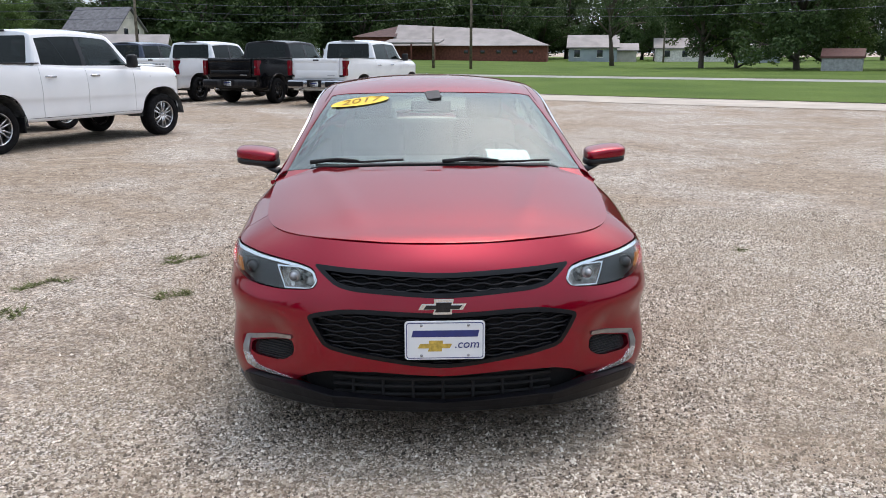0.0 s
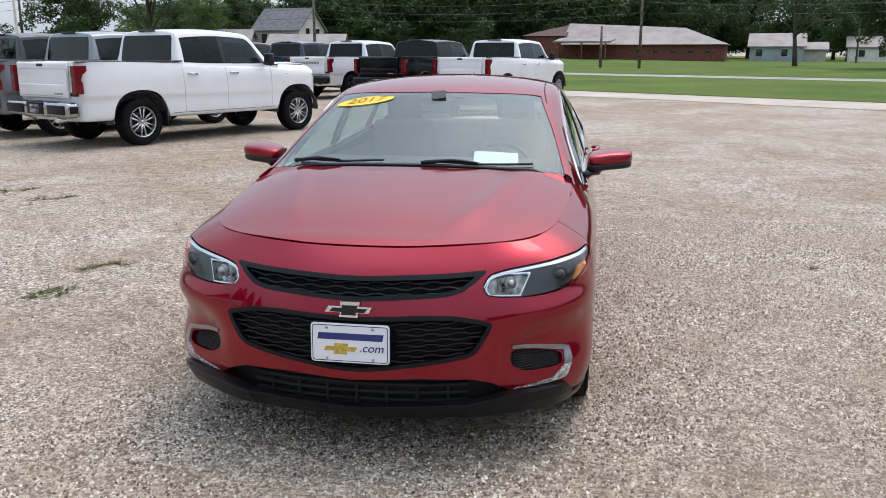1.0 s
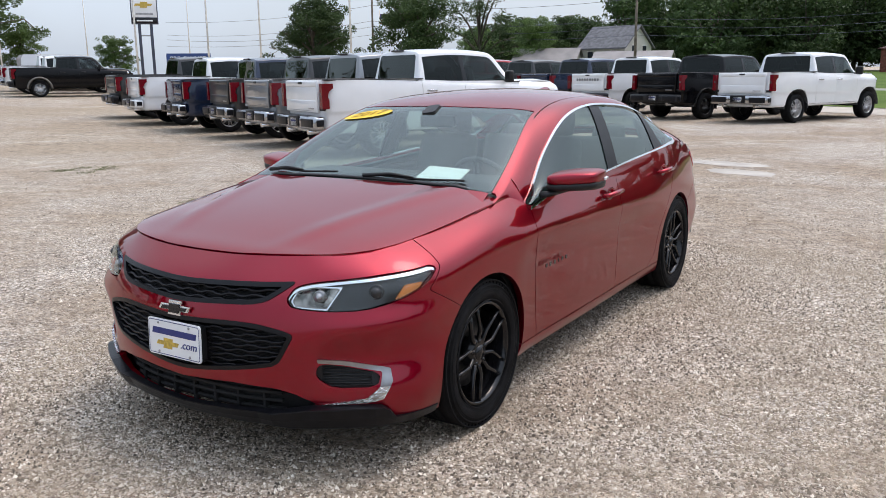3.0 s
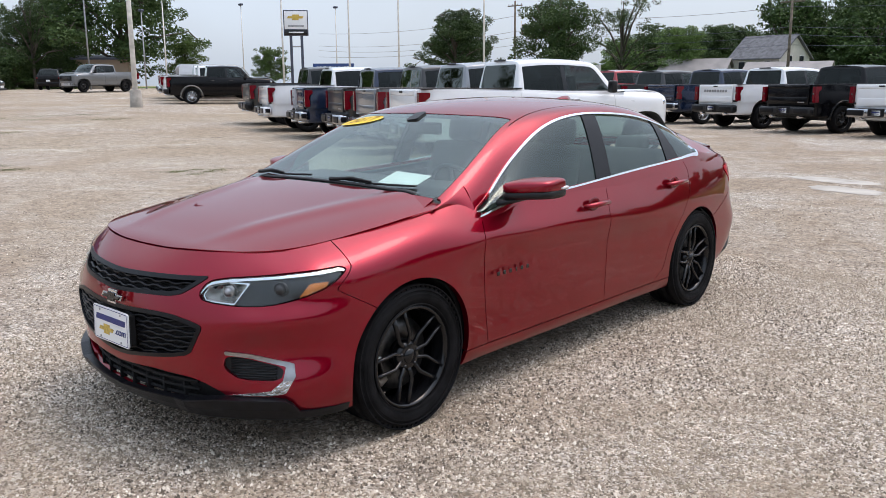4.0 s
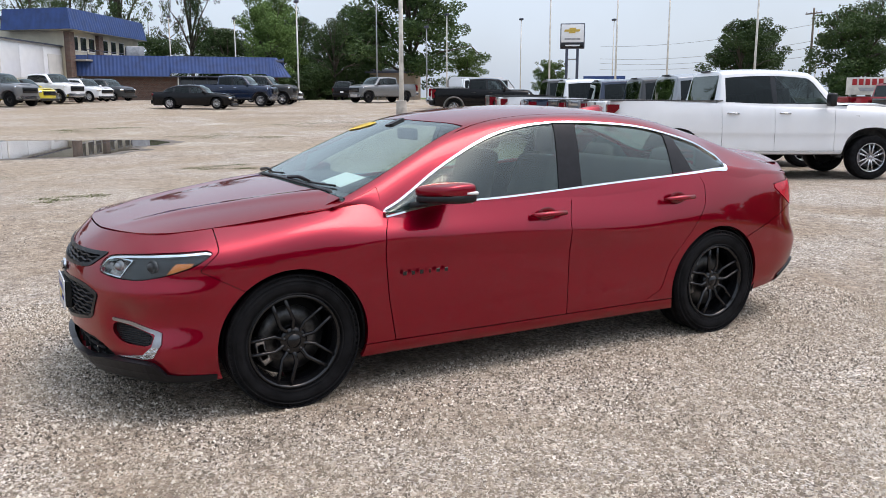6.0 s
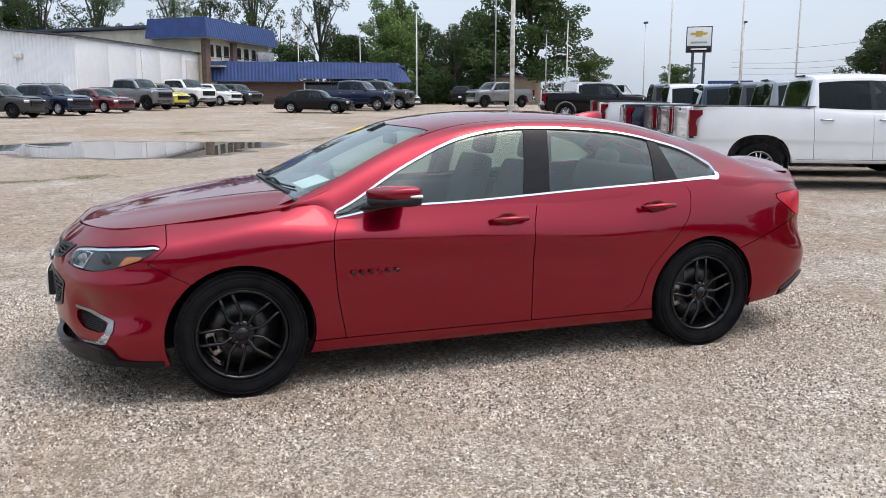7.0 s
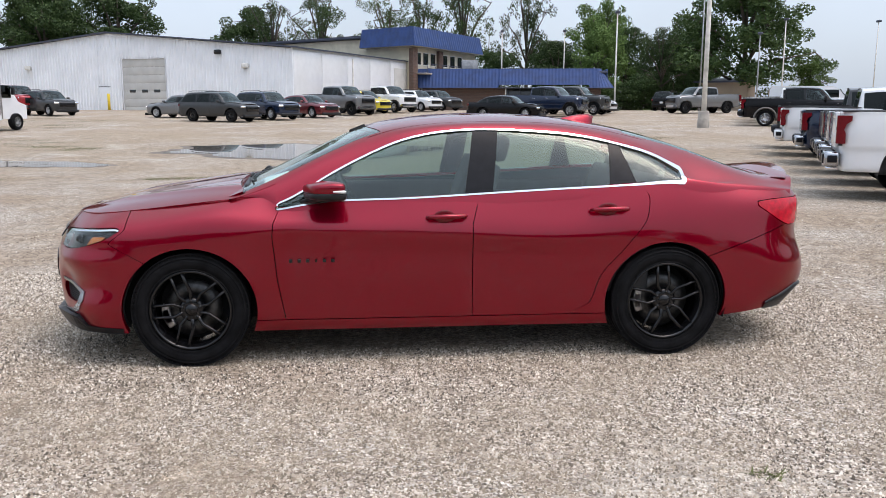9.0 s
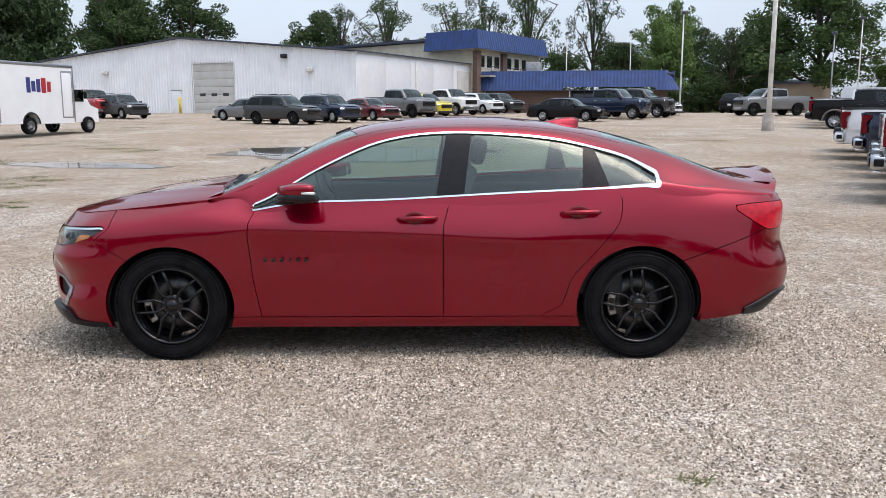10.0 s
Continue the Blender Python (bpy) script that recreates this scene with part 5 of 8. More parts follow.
def parked(kind, colour, m, label, group="", trim="chrome", rims="satin", shut=True):
    """A parked vehicle in its separate parts, nose towards -y of its pose."""
    k = KINDS[kind]
    L, w, H = k["L"], k["W"] / 2, k["H"]
    pm = PAINTS[colour]
    metal = {"chrome": M_BUMPER, "black": M_BLACK, "body": pm}[trim]
    car = thing({"pickup": "pickup_truck", "sedan": "sedan", "suv": "sport_utility_vehicle"}[kind], label, {"pickup": "pickup truck", "sedan": "car", "suv": "SUV"}[kind], m, group)
    key = (kind, colour)
    truck = kind == "pickup"
    sq = .9 if truck else 1.0
    plan = [(0, 0), (.45 * w, .03 * sq), (.78 * w, .13 * sq), (.93 * w, .36 * sq), (.985 * w, .8 * sq), (w, 1.3), (w, L * .5), (w, L - .8), (.985 * w, L - .30 * sq), (.93 * w, L - .12 * sq), (.7 * w, L - .03), (0, L)]
    topz = tame([(0, k["hood"]), (k["ws"] * .5, (k["hood"] + k["cowl"]) / 2 + .03), (k["ws"], k["cowl"] - .04), (k["ws"] + .3, k["belt"]), (k["rb"] - .2, k["belt"] + .03), (k["rb"] + .12, k["tail"]), (L, k["tail"])])
    si, hd, tl = k["sill"], k["hood"], k["tail"]

    def sec(y, roll=.10):
        t = float(topz(np.array([y]))[0, 0])
        return [(.07, si), (.025, si + .08), (.006, si + (t - si) * .35), (0, si + (t - si) * .62), (.018, t - .11), (roll, t)]
    st = [(0, [(.09, si - .08), (.02, si + .05), (0, si + (hd - si) * .4), (.015, si + (hd - si) * .7), (.05, hd - .07), (.16, hd)]),
          (3, sec(.36, .14)), (5, sec(1.3, .12)), (6, sec(L * .5, .06)), (7, sec(L - .8, .03 if truck else .08)),
          (9, sec(L - .1, .02 if truck else .10)), (11, [(.08, si), (.0, si + .08), (.0, si + (tl - si) * .35), (.02, si + (tl - si) * .62), (.03, tl - .11), (.03 if truck else .1, tl)])]
    def hollow(y, z):
        u = np.maximum(0, .86 - z) / .12
        return .016 * u * np.exp(1 - u) * np.clip((y - .2) * 2, 0, 1)
    hull = Hull(plan, st, scallop=hollow if truck else None)
    body = Sheet(hull, np.linspace(0, hull.length, 90), np.linspace(0, 5, 22 if truck else 16))
    rz = k["tyre"]
    bend = 2.5 if truck else 2.0     # pickups have squarer wheel openings

    def opening(p, ax):
        return (np.abs(p[:, 1] - ax) ** bend + np.abs(p[:, 2] - rz) ** bend) ** (1 / bend) - k["arch"]
    body.split(lambda uv, p: opening(p, k["axf"]))
    body.split(lambda uv, p: opening(p, k["axr"]))
    for y0 in k["doors"]:
        body.seam(lambda uv, p: p[:, 1] - y0 - .05 * (p[:, 2] - 1), .0035)
    low = si + .06
    body.seam(lambda uv, p: np.where((p[:, 1] > k["doors"][0] - .3) & (p[:, 1] < k["doors"][2] + .3), p[:, 2] - low, 1.0), .005)
    ok = lambda t: t[0] > 0 and t[1] > 0
    part("front_body", body.panel(lambda t: ok(t) and t[2] < 0 and t[5] > 0, depth=.03, both=True), pm, car)
    part("rear_body", body.panel(lambda t: ok(t) and t[4] > 0 and t[5] > 0, depth=.03, both=True), pm, car)
    for mir in (False, True):
        part("sill", body.panel(lambda t: ok(t) and t[5] < 0, depth=.02, mirror=mir), pm, car)
        fd = part("front_door", body.panel(lambda t: ok(t) and t[2] > 0 and t[3] < 0 and t[5] > 0, mirror=mir), pm, car)
        rd = part("rear_door", body.panel(lambda t: ok(t) and t[3] > 0 and t[4] < 0 and t[5] > 0, mirror=mir), pm, car)
        sx = -1 if mir else 1
        for d, y0 in ((fd, k["doors"][1] - .18), (rd, k["doors"][2] - .2)):
            part("door_handle", tube([(sx * (w - .03), y0 - .11, k["belt"] - .15), (sx * (w + .01), y0 - .08, k["belt"] - .145), (sx * (w + .01), y0 + .08, k["belt"] - .14), (sx * (w - .03), y0 + .11, k["belt"] - .14)], .016, 6), metal if truck else pm, d)
        # mirrors
        mr = box((.20, .12, .24 if truck else .14), (sx * (w + .13), k["ws"] + .38, k["belt"] + .10), .04)
        mo = part("door_mirror", mr, M_BLACK if truck or trim == "black" else pm, car)
        part("mirror_arm", tube([(sx * (w - .08), k["ws"] + .36, k["belt"] + .02), (sx * (w + .10), k["ws"] + .38, k["belt"] + .03)], .025, 6), M_BLACK, mo)
    part("inner_liner", body.panel(ok, off=-.05, depth=0, both=True), M_LINER, car)
    # hood
    def hood(uv):
        z = topz(uv[:, 1])[:, 0] + .035 * (1 - (uv[:, 0] / w) ** 2) + .012 * np.exp(-((uv[:, 0] - .55 * w) / .09) ** 2)
        return np.stack([uv[:, 0], uv[:, 1], z], 1)
    hs = Sheet(hood, np.linspace(0, w, 14), np.linspace(.05, k["ws"] + .16, 18))
    edge_a = np.linspace(0, hull.s[5] + .5, 24)
    ep = hull(np.stack([edge_a, np.full(24, 5.0)], 1))
    poly = [(-.5, ep[0, 1])] + [(x, y) for x, y, _ in ep] + [(ep[-1, 0], k["ws"] + .3), (-.5, k["ws"] + .3)]
    hs.split(lambda uv, p: outline(uv[:, 0], uv[:, 1], poly) - .004)
    part("hood", hs.panel(lambda t: t[0] < 0, depth=.02, both=True), pm, car)
    # cabin
    y0, y1, y2, y3, z3, bz = k["ws"], k["r0"], k["r1"], k["rb"], k["rbz"], k["belt"]
    cz = k["cowl"]
    ym = (y1 + y2) / 2
    wide = .06 if truck else 0.0
    house = House(
        [(y0, cz), ((y0 + y1) / 2, (cz + H) / 2 + .06), (y1, H - .035), (ym, H), (y2, H - .03), ((y2 + y3) / 2, (H + z3) / 2 + .02), (y3, z3), (y3 + .02, z3 - .1)],
        [(y0, .84 * w, cz - .04), (y1, (.69 + wide) * w, H - .10), (ym, (.68 + wide) * w, H - .055), (y2, (.69 + wide) * w, H - .09), (y3, (.74 + wide) * w, z3 - .02), (y3 + .02, (.74 + wide) * w, z3 - .1)],
        [(y0, .92 * w, bz + .02), (y0 + .22, .91 * w, bz + .03), (y1 + .05, (.76 + wide) * w, H - .17), (ym, (.745 + wide) * w, H - .13), (y2 - .02, (.755 + wide) * w, H - .17), (y3 - .03, (.86 + wide / 2) * w, bz + .12 if truck else bz + .08), (y3 + .02, .88 * w, bz)],
        [(y0, .95 * w, bz), (ym, .95 * w, bz + .01), (y3, .94 * w, bz + .04), (y3 + .02, .94 * w, bz)], fit=tame, flare=(.02, -.12))
    top = Sheet(house, np.concatenate([np.linspace(y0, y2 - .05, 34), np.linspace(y2 - .05, y3 + .02, 16)[1:]]), np.concatenate([np.linspace(0, 2, 8), np.linspace(2, 6, 15)[1:]]), flip=-1)
    ys = np.linspace(y0 + .30, y3 - (.16 if truck else .10), 40)
    h_, b_ = house.h(ys), house.b(ys)
    dlo = [(y, z - .01) for y, z in zip(ys, h_[:, 1])] + [(y, z + .02) for y, z in zip(ys[::-1], b_[::-1, 1])]
    top.split(lambda uv, p: np.where(uv[:, 1] > 2.4, outline(p[:, 1], p[:, 2], soften(dlo, 0)), 1.0))
    top.split(lambda uv, p: np.maximum((uv[:, 1] - 1.88) * .3, np.maximum(p[:, 1] - y1 + .03, y0 + .03 - p[:, 1])))
    top.split(lambda uv, p: np.maximum((uv[:, 1] - 1.84) * .3, np.maximum(p[:, 2] - H + .13, np.maximum(y2 - p[:, 1], z3 + .02 - p[:, 2]))))
    posts = [k["doors"][1], k["doors"][2] - .05] if not truck else [k["doors"][1]]
    for yb in posts:
        top.split(lambda uv, p: np.abs(p[:, 1] - yb - .08 * (p[:, 2] - bz)) - .045)
    tagn = range(3, 3 + len(posts))
    part("cab_roof", top.panel(lambda t: t[0] > 0 and t[1] > 0 and t[2] > 0, depth=.015, both=True), pm, car)
    part("roof_liner", top.panel(lambda t: t[0] > 0 and t[1] > 0 and t[2] > 0, off=-.03, depth=0, both=True), M_LINER, car)
    part("windshield", top.panel(lambda t: t[1] < 0, depth=.004, both=True), M_GREYGLASS, car)
    part("rear_window", top.panel(lambda t: t[2] < 0, depth=.004, both=True), M_DARKGLASS, car)
    for mir in (False, True):
        for nm, lo, hi in (("front_window", 0, posts[0]), ("rear_window_pane", posts[0], posts[-1] if len(posts) > 1 else 99), ("quarter_window", posts[-1] if len(posts) > 1 else 98, 99)):
            pan = [f for f, t in top.faces if t[0] < 0 and all(t[i] > 0 for i in tagn)]
            sel = lambda t: t[0] < 0 and all(t[i] > 0 for i in tagn)
            yc = {f: top.uv[list(f), 0].mean() for f in pan}
            keep = {f for f, v in yc.items() if lo <= v < hi}
            if keep:
                old = top.faces
                top.faces = [(f, t) for f, t in old if f in keep]
                part(nm, top.panel(lambda t: True, off=-.004, depth=.004, mirror=mir), M_GREYGLASS if nm == "front_window" else M_DARKGLASS, car)
                top.faces = old
        for i in tagn:
            part("door_post", top.panel(lambda t: t[0] < 0 and t[i] < 0, depth=.01, mirror=mir), M_GLOSSBLACK, car)
    # seats and cabin floor
    part("cabin_floor", box((w * 1.7, y3 - y0 - .2, .08), (0, (y0 + y3) / 2 + .1, bz - .3), .02), M_LINER, car)
    for sx in (1, -1):
        part("seat", box((.46, .16, .60), (sx * .4 * w, y1 + .25, bz + .02), .05, Matrix.Rotation(radians(-14), 4, "X")), M_SEAT, car)
        part("rear_seat", box((.46, .14, .45), (sx * .4 * w, y1 + .92, bz - .02), .05, Matrix.Rotation(radians(-14), 4, "X")), M_SEAT, car)
    part("dash", box((w * 1.6, .35, .16), (0, y0 + .30, cz - .08), .05), M_DASH, car)
    # front: grille, lamps, bumper
    gz = (hd + si) / 2 + .1
    part("grille", box((1.15 * w, .08, (hd - si) * .42), (0, .02, gz), .02), M_GLOSSBLACK, car)
    if truck:
        fbm = slab([(-.86 * w, .26), (-.74 * w, .06), (-.45 * w, -.02), (.45 * w, -.02), (.74 * w, .06), (.86 * w, .26), (.70 * w, .34), (-.70 * w, .34)], .20, Matrix.Translation((0, 0, si - .02)), .03)
        fb_ = part("front_bumper", fbm, metal, car)
        part("air_dam", box((1.5 * w, .10, .12), (0, .22, si - .07), .03), M_BLACK, fb_)
        for sx in (1, -1):
            part("side_mark", box((.008, .30, .035), (sx * (w - .012), k["doors"][0] - .30, k["belt"] - .20), .003, seg=1), M_SATIN, car)
    else:
        part("front_bumper", box((1.70 * w, .16, .16), (0, .06, si + .02), .05), M_BLACK, car)
    for sx in (1, -1):
        part("headlight", box((.32 * w, .12, .13), (sx * .77 * w, .235 if truck else .15, hd - .13), .04, Matrix.Rotation(sx * radians(34 if truck else 18), 4, "Z")), M_CHROME, car)
    # rear
    if truck:
        tg = part("tailgate", box((1.52 * w, .05, tl - .86), (0, L - .005, (tl + .86) / 2 - .005), .012), pm, car)
        part("tailgate_spoiler", box((1.50 * w, .05, .11), (0, L + .004, tl - .065), .02), pm, tg)
        part("tailgate_fold", box((1.44 * w, .04, .20), (0, L + .006, .98), .018), pm, tg)
        part("tailgate_handle", box((.20, .03, .05), (0, L + .022, tl - .05), .015), M_BLACK, tg)
        if colour == "white" and rims == "black" and trim == "black":
            for q in range(9):
                part("letter_block", box((.088, .008, .085), ((q - 4) * .125, L + .030, tl - .20), .003, seg=1), M_SATIN, tg)
        else:
            part("name_bar", box((.26, .008, .025), (-.5 * w, L + .027, .93), .002), M_SATIN, tg)
        for sx in (1, -1):
            # seen from its side the lamp is broad at the top, with a waist below
            waist = [(.02, 0), (.02, .45), (-.20, .45), (-.20, .37), (-.12, .31), (-.09, .22), (-.12, .16), (-.12, 0)]
            tl_ = part("tail_lamp", slab(waist, .125, Matrix.Translation((w - .117 if sx > 0 else -w - .008, L, tl - .51)) @ Matrix(((0, 0, 1, 0), (1, 0, 0, 0), (0, 1, 0, 0), (0, 0, 0, 1))), .012), M_REDLENS, car, "notched red tail lamp")
            part("reverse_lens", box((.045, .012, .05), (sx * .925 * w, L + .020, tl - .27), .004), M_LAMPGREY, tl_)
            part("bed_rail", box((.10, 2.05, .02), (sx * (w - .085), L - 1.08, tl + .004), .008), M_BLACK, car)
            part("bed_wall", box((.04, 2.05, .5), (sx * (w - .16), L - 1.08, tl - .25), .01), pm, car)
        part("bed_floor", box((1.8 * w, 2.1, .06), (0, L - 1.08, .92), .01), M_BLACK, car)
        part("cab_back", box((1.75 * w, .05, .55), (0, y3 + .02, 1.08), .02), pm, car)
        bp = part("rear_bumper", box((1.90 * w, .24, .25), (0, L + .06, .67), .06), metal, car)
        part("step_pad", box((1.2 * w, .16, .02), (0, L + .07, .79), .006), M_BLACK, bp)
        for sx in (1, -1):
            part("end_inset", box((.03, .15, .12), (sx * .944 * w, L + .05, .675), .03), M_LIP, bp)
            part("corner_step", box((.52, .06, .15), (sx * .64 * w, L + .168, .675), .012), M_LIP, bp)
            part("exhaust_tip", tube([(sx * .52 * w, L - .2, .50), (sx * .52 * w, L + .12, .50)], .05, 10), M_CHROME, car)
        part("plate_recess", box((.50, .04, .20), (0, L + .175, .69), .012), M_LIP, bp)
        pl = part("dealer_plate", box((.30, .01, .15), (0, L + .19, .68), .004), M_WHITEP, bp)
        part("print_line", box((.24, .004, .03), (0, L + .197, .70), .001, seg=1), M_NAVY, pl)
        part("third_brake_light", box((.5, .03, .035), (0, y2 + .035, H - .045), .01), M_GLOSSBLACK, car)
        part("frame_rail", box((.9, 4.6, .16), (0, L * .52, .50), .03), M_LINER, car)
        for sx in (1, -1):
            part("mud_flap", box((.26, .02, .26), (sx * (w - .15), k["axr"] - .50, .44), .005), M_BLACK, car)
    else:
        part("rear_bumper", box((1.80 * w, .14, .22), (0, L - .05, si + .20), .05), pm, car)
        for sx in (1, -1):
            part("tail_lamp", box((.34 * w, .14, .14), (sx * .78 * w, L - .09, tl - .13), .03, Matrix.Rotation(sx * radians(-14), 4, "Z")), M_REDLENS, car)
        part("dealer_plate", box((.30, .01, .15), (0, L + .01, si + .42), .004), M_WHITEP, car)
        part("floor_pan", box((1.4 * w, L - 1.2, .12), (0, L / 2, si + .08), .03), M_LINER, car)
        if kind == "sedan":
            part("rear_deck", box((1.72 * w, L - y3 - .05, .05), (0, (L + y3) / 2 - .05, tl - .005), .02), pm, car)
        else:
            part("rear_hatch", box((1.62 * w, .06, z3 - si - .30), (0, L - .02, (z3 + si) / 2 + .12), .02), pm, car)
            for sx in (1, -1):
                part("roof_rail", tube([(sx * .66 * w, y1 + .1, H - .03), (sx * .66 * w, y1 + .3, H + .03), (sx * .66 * w, y2 - .3, H + .03), (sx * .66 * w, y2, H - .03)], .018, 6), M_BLACK, car)
    rm = {"satin": M_RIM, "black": M_GLOSSBLACK, "chrome": M_CHROME}[rims]
    for ax in (k["axf"], k["axr"]):
        for sx in (1, -1):
            wheel(car, sx * (w - k["tw"] / 2 - .02), ax, rz, rz, k["tw"], k["rim"], 6 if truck else 7, rm, sx, False)
            well = bmesh.new()
            rows = [[well.verts.new((sx * xx, ax + (k["arch"] + .02) * math.cos(math.pi * i / 12), rz + k["arch"] * math.sin(math.pi * i / 12))) for xx in (w - .03, w - .42)] for i in range(13)]
            for r0, r1 in zip(rows, rows[1:]):
                well.faces.new((r0[0], r1[0], r1[1], r0[1]))
            well.faces.new([r[1] for r in rows])
            part("wheel_well", well, M_WELL if truck else M_LINER, car)
            if truck and colour in ("black", "slate"):
                wid = .045 if rims == "chrome" else .022
                tr = tube([(sx * (w - .005), ax + (k["arch"] + .005) * math.cos(math.pi * i / 16), rz + (k["arch"] + .005) * math.sin(math.pi * i / 16)) for i in range(17)], wid, 6)
                part("arch_trim", tr, M_ARCH if rims == "chrome" else pm if colour == "black" else M_BLACK, car)
    part("axle", tube([(-.7 * w, k["axr"], rz), (.7 * w, k["axr"], rz)], .05, 8), M_LINER, car)
    part("front_axle", tube([(-.7 * w, k["axf"], rz), (.7 * w, k["axf"], rz)], .05, 8), M_LINER, car)
    return car


def park(kind, colour, x, y, heading, label, local=(0, None), **kw):
    """Parks a vehicle with the local point (across, along) over x, y; heading: degrees from +y towards +x."""
    k = KINDS[kind]
    th = 180 - heading
    lx, ly = local[0], k["L"] / 2 if local[1] is None else local[1]
    o = Vector((x, y, 0)) - Matrix.Rotation(radians(th), 3, "Z") @ Vector((lx, ly, 0))
    tilt = 0.0
    return parked(kind, colour, pose(o.x, o.y, float(rise(x, y)), tilt, 0, th), label, **kw)


# first row, backs to the lot
TAIL = (-.97, 5.65)
for colour, x, y, lab, tr, ri in (
        ("white", -8.05, 11.99, "white crew cab pickup with chrome bumper, parked on gravel", "chrome", "satin"),
        ("steel", -10.60, 13.10, "steel grey crew cab pickup with chrome bumper in a row", "chrome", "satin"),
        ("slate", -13.3, 14.25, "dark grey crew cab pickup with chrome bumper in a row", "chrome", "satin"),
        ("navy", -16.2, 15.05, "navy blue crew cab pickup with chrome bumper in a row", "chrome", "satin"),
        ("white", -19.2, 15.75, "white pickup with body-coloured bumper, parked in a row", "body", "black"),
        ("slate", -22.2, 16.9, "charcoal pickup with black bumper at the end of a row", "black", "black")):
    park("pickup", colour, x, y, 22.4, lab, TAIL, group="front row of pickups", trim=tr, rims=ri)
# second row, farther back
for colour, x, y, lab, tr, ri in (
        ("white", -3.91, 25.46, "white crew cab pickup with chrome bumper beside a black one", "chrome", "satin"),
        ("black", -6.80, 26.2, "black crew cab pickup with black bumper and dark wheels", "black", "black"),
        ("white", -9.75, 27.3, "white pickup with black bumper and dark wheels", "black", "black"),
        ("navy", -12.9, 29.0, "dark blue crew cab pickup with chrome bumper", "chrome", "satin"),
        ("slate", -16.2, 30.3, "dark grey crew cab pickup with chrome bumper", "chrome", "satin"),
        ("red", -19.6, 31.8, "red and black crew cab pickup at the end of a row", "black", "black")):
    park("pickup", colour, x, y, 19.5, lab, TAIL, group="back row of pickups", trim=tr, rims=ri)
# third row beyond the lamp post
for kind, colour, x, y, lab, tr, ri in (
        ("pickup", "black", -38.3, 22.9, "black pickup with grey arches and bright wheels", "black", "chrome"),
        ("pickup", "white", -41.8, 24.2, "white pickup parked behind a black one", "chrome", "satin"),
        ("pickup", "white", -45.0, 25.6, "white pickup in a row with others", "chrome", "satin"),
        ("suv", "red", -48.0, 28.4, "red sport utility vehicle parked in a row", "black", "satin")):
    park(kind, colour, x, y, 24, lab, (-.9, KINDS[kind]["axr"]), group="third row of vehicles", trim=tr, rims=ri)
for kind, colour, x, y, hd, lab, ri in (
        ("pickup", "silver", -59.5, 26.4, 162, "silver grey crew cab pickup seen from its side", "black"),
        ("suv", "black", -69.0, 26.5, -60, "black sport utility vehicle by the bushes", "satin"),
        ("sedan", "black", -48.6, 10.3, 22, "black sedan with bright window trim and silver wheels", "satin"),
        ("pickup", "navy", -52.6, 13.4, 30, "bright navy pickup beside a dark sedan", "satin"),
        ("pickup", "slate", -55.8, 15.6, 30, "dark grey pickup parked by the showroom", "satin"),
        ("sedan", "white", -60.2, 17.6, 40, "white sedan parked by the showroom door", "satin"),
        ("sedan", "silver", -49.0, -10.4, 200, "silver grey sedan parked by a warehouse", "satin"),
        ("suv", "slate", -43.3, -6.7, 25, "charcoal sport utility vehicle with black wheels", "black"),
        ("suv", "navy", -46.4, -4.6, 40, "dark blue sport utility vehicle in a row", "satin"),
        ("sedan", "maroon", -50.0, -2.7, 40, "maroon sedan parked in a row", "satin"),
        ("pickup", "silver", -54.4, -1.0, 40, "grey crew cab pickup parked in a row", "black"),
        ("suv", "yellow", -57.6, .4, 40, "bright yellow small sport utility vehicle", "black"),
        ("pickup", "white", -60.6, 1.9, 45, "white pickup parked near the showroom", "satin"),
        ("suv", "white", -63.6, 4.3, 45, "white sport utility vehicle by a brick wall", "satin"),
        ("suv", "slate", -66.0, 6.0, 45, "dark sport utility vehicle by a brick wall", "satin"),
        ("suv", "slate", -52.5, -20.6, 35, "dark grey large sport utility vehicle by a warehouse", "satin"),
        ("pickup", "red", -54.0, -23.8, 35, "dark red pickup parked by a warehouse", "black")):
    park(kind, colour, x, y, hd, lab, trim="chrome" if kind == "pickup" else "body", rims=ri)


def panel_van(x, y, heading):
    """A white cargo van."""
    v = thing("cargo_van", "plain white cargo van parked in a row", "van", pose(x, y, float(rise(x, y)), 0, 0, 180 - heading))
    prof = [(0, .4), (0, .95), (.9, 1.15), (1.55, 1.95), (1.9, 2.08), (5.3, 2.10), (5.45, 1.9), (5.5, .4)]
    bm = slab([(a, b) for a, b in prof], 2.0, pose(-1.0, 0, 0) @ Matrix(((0, 0, 1, 0), (1, 0, 0, 0), (0, 1, 0, 0), (0, 0, 0, 1))), .08)
    part("body", bm, M_WHITEP, v)
    for sx in (1, -1):
        part("window", box((.02, .8, .5), (sx * 1.0, 1.9, 1.62), .01), M_DARKGLASS, v)
        part("tail_lamp", box((.1, .08, .35), (sx * .9, 5.5, 1.2), .02), M_REDLENS, v)
        for ax in (1.0, 4.3):
            wheel(v, sx * .86, ax, .36, .36, .24, .22, 6, M_SATIN, sx, False)
    part("windshield", box((1.6, .02, .85), (0, 1.17, 1.58), .01, Matrix.Rotation(radians(-39), 4, "X")), M_DARKGLASS, v)
    part("rear_bumper", box((1.9, .15, .2), (0, 5.52, .5), .04), M_BLACK, v)


panel_van(-46.0, 32.0, 20)


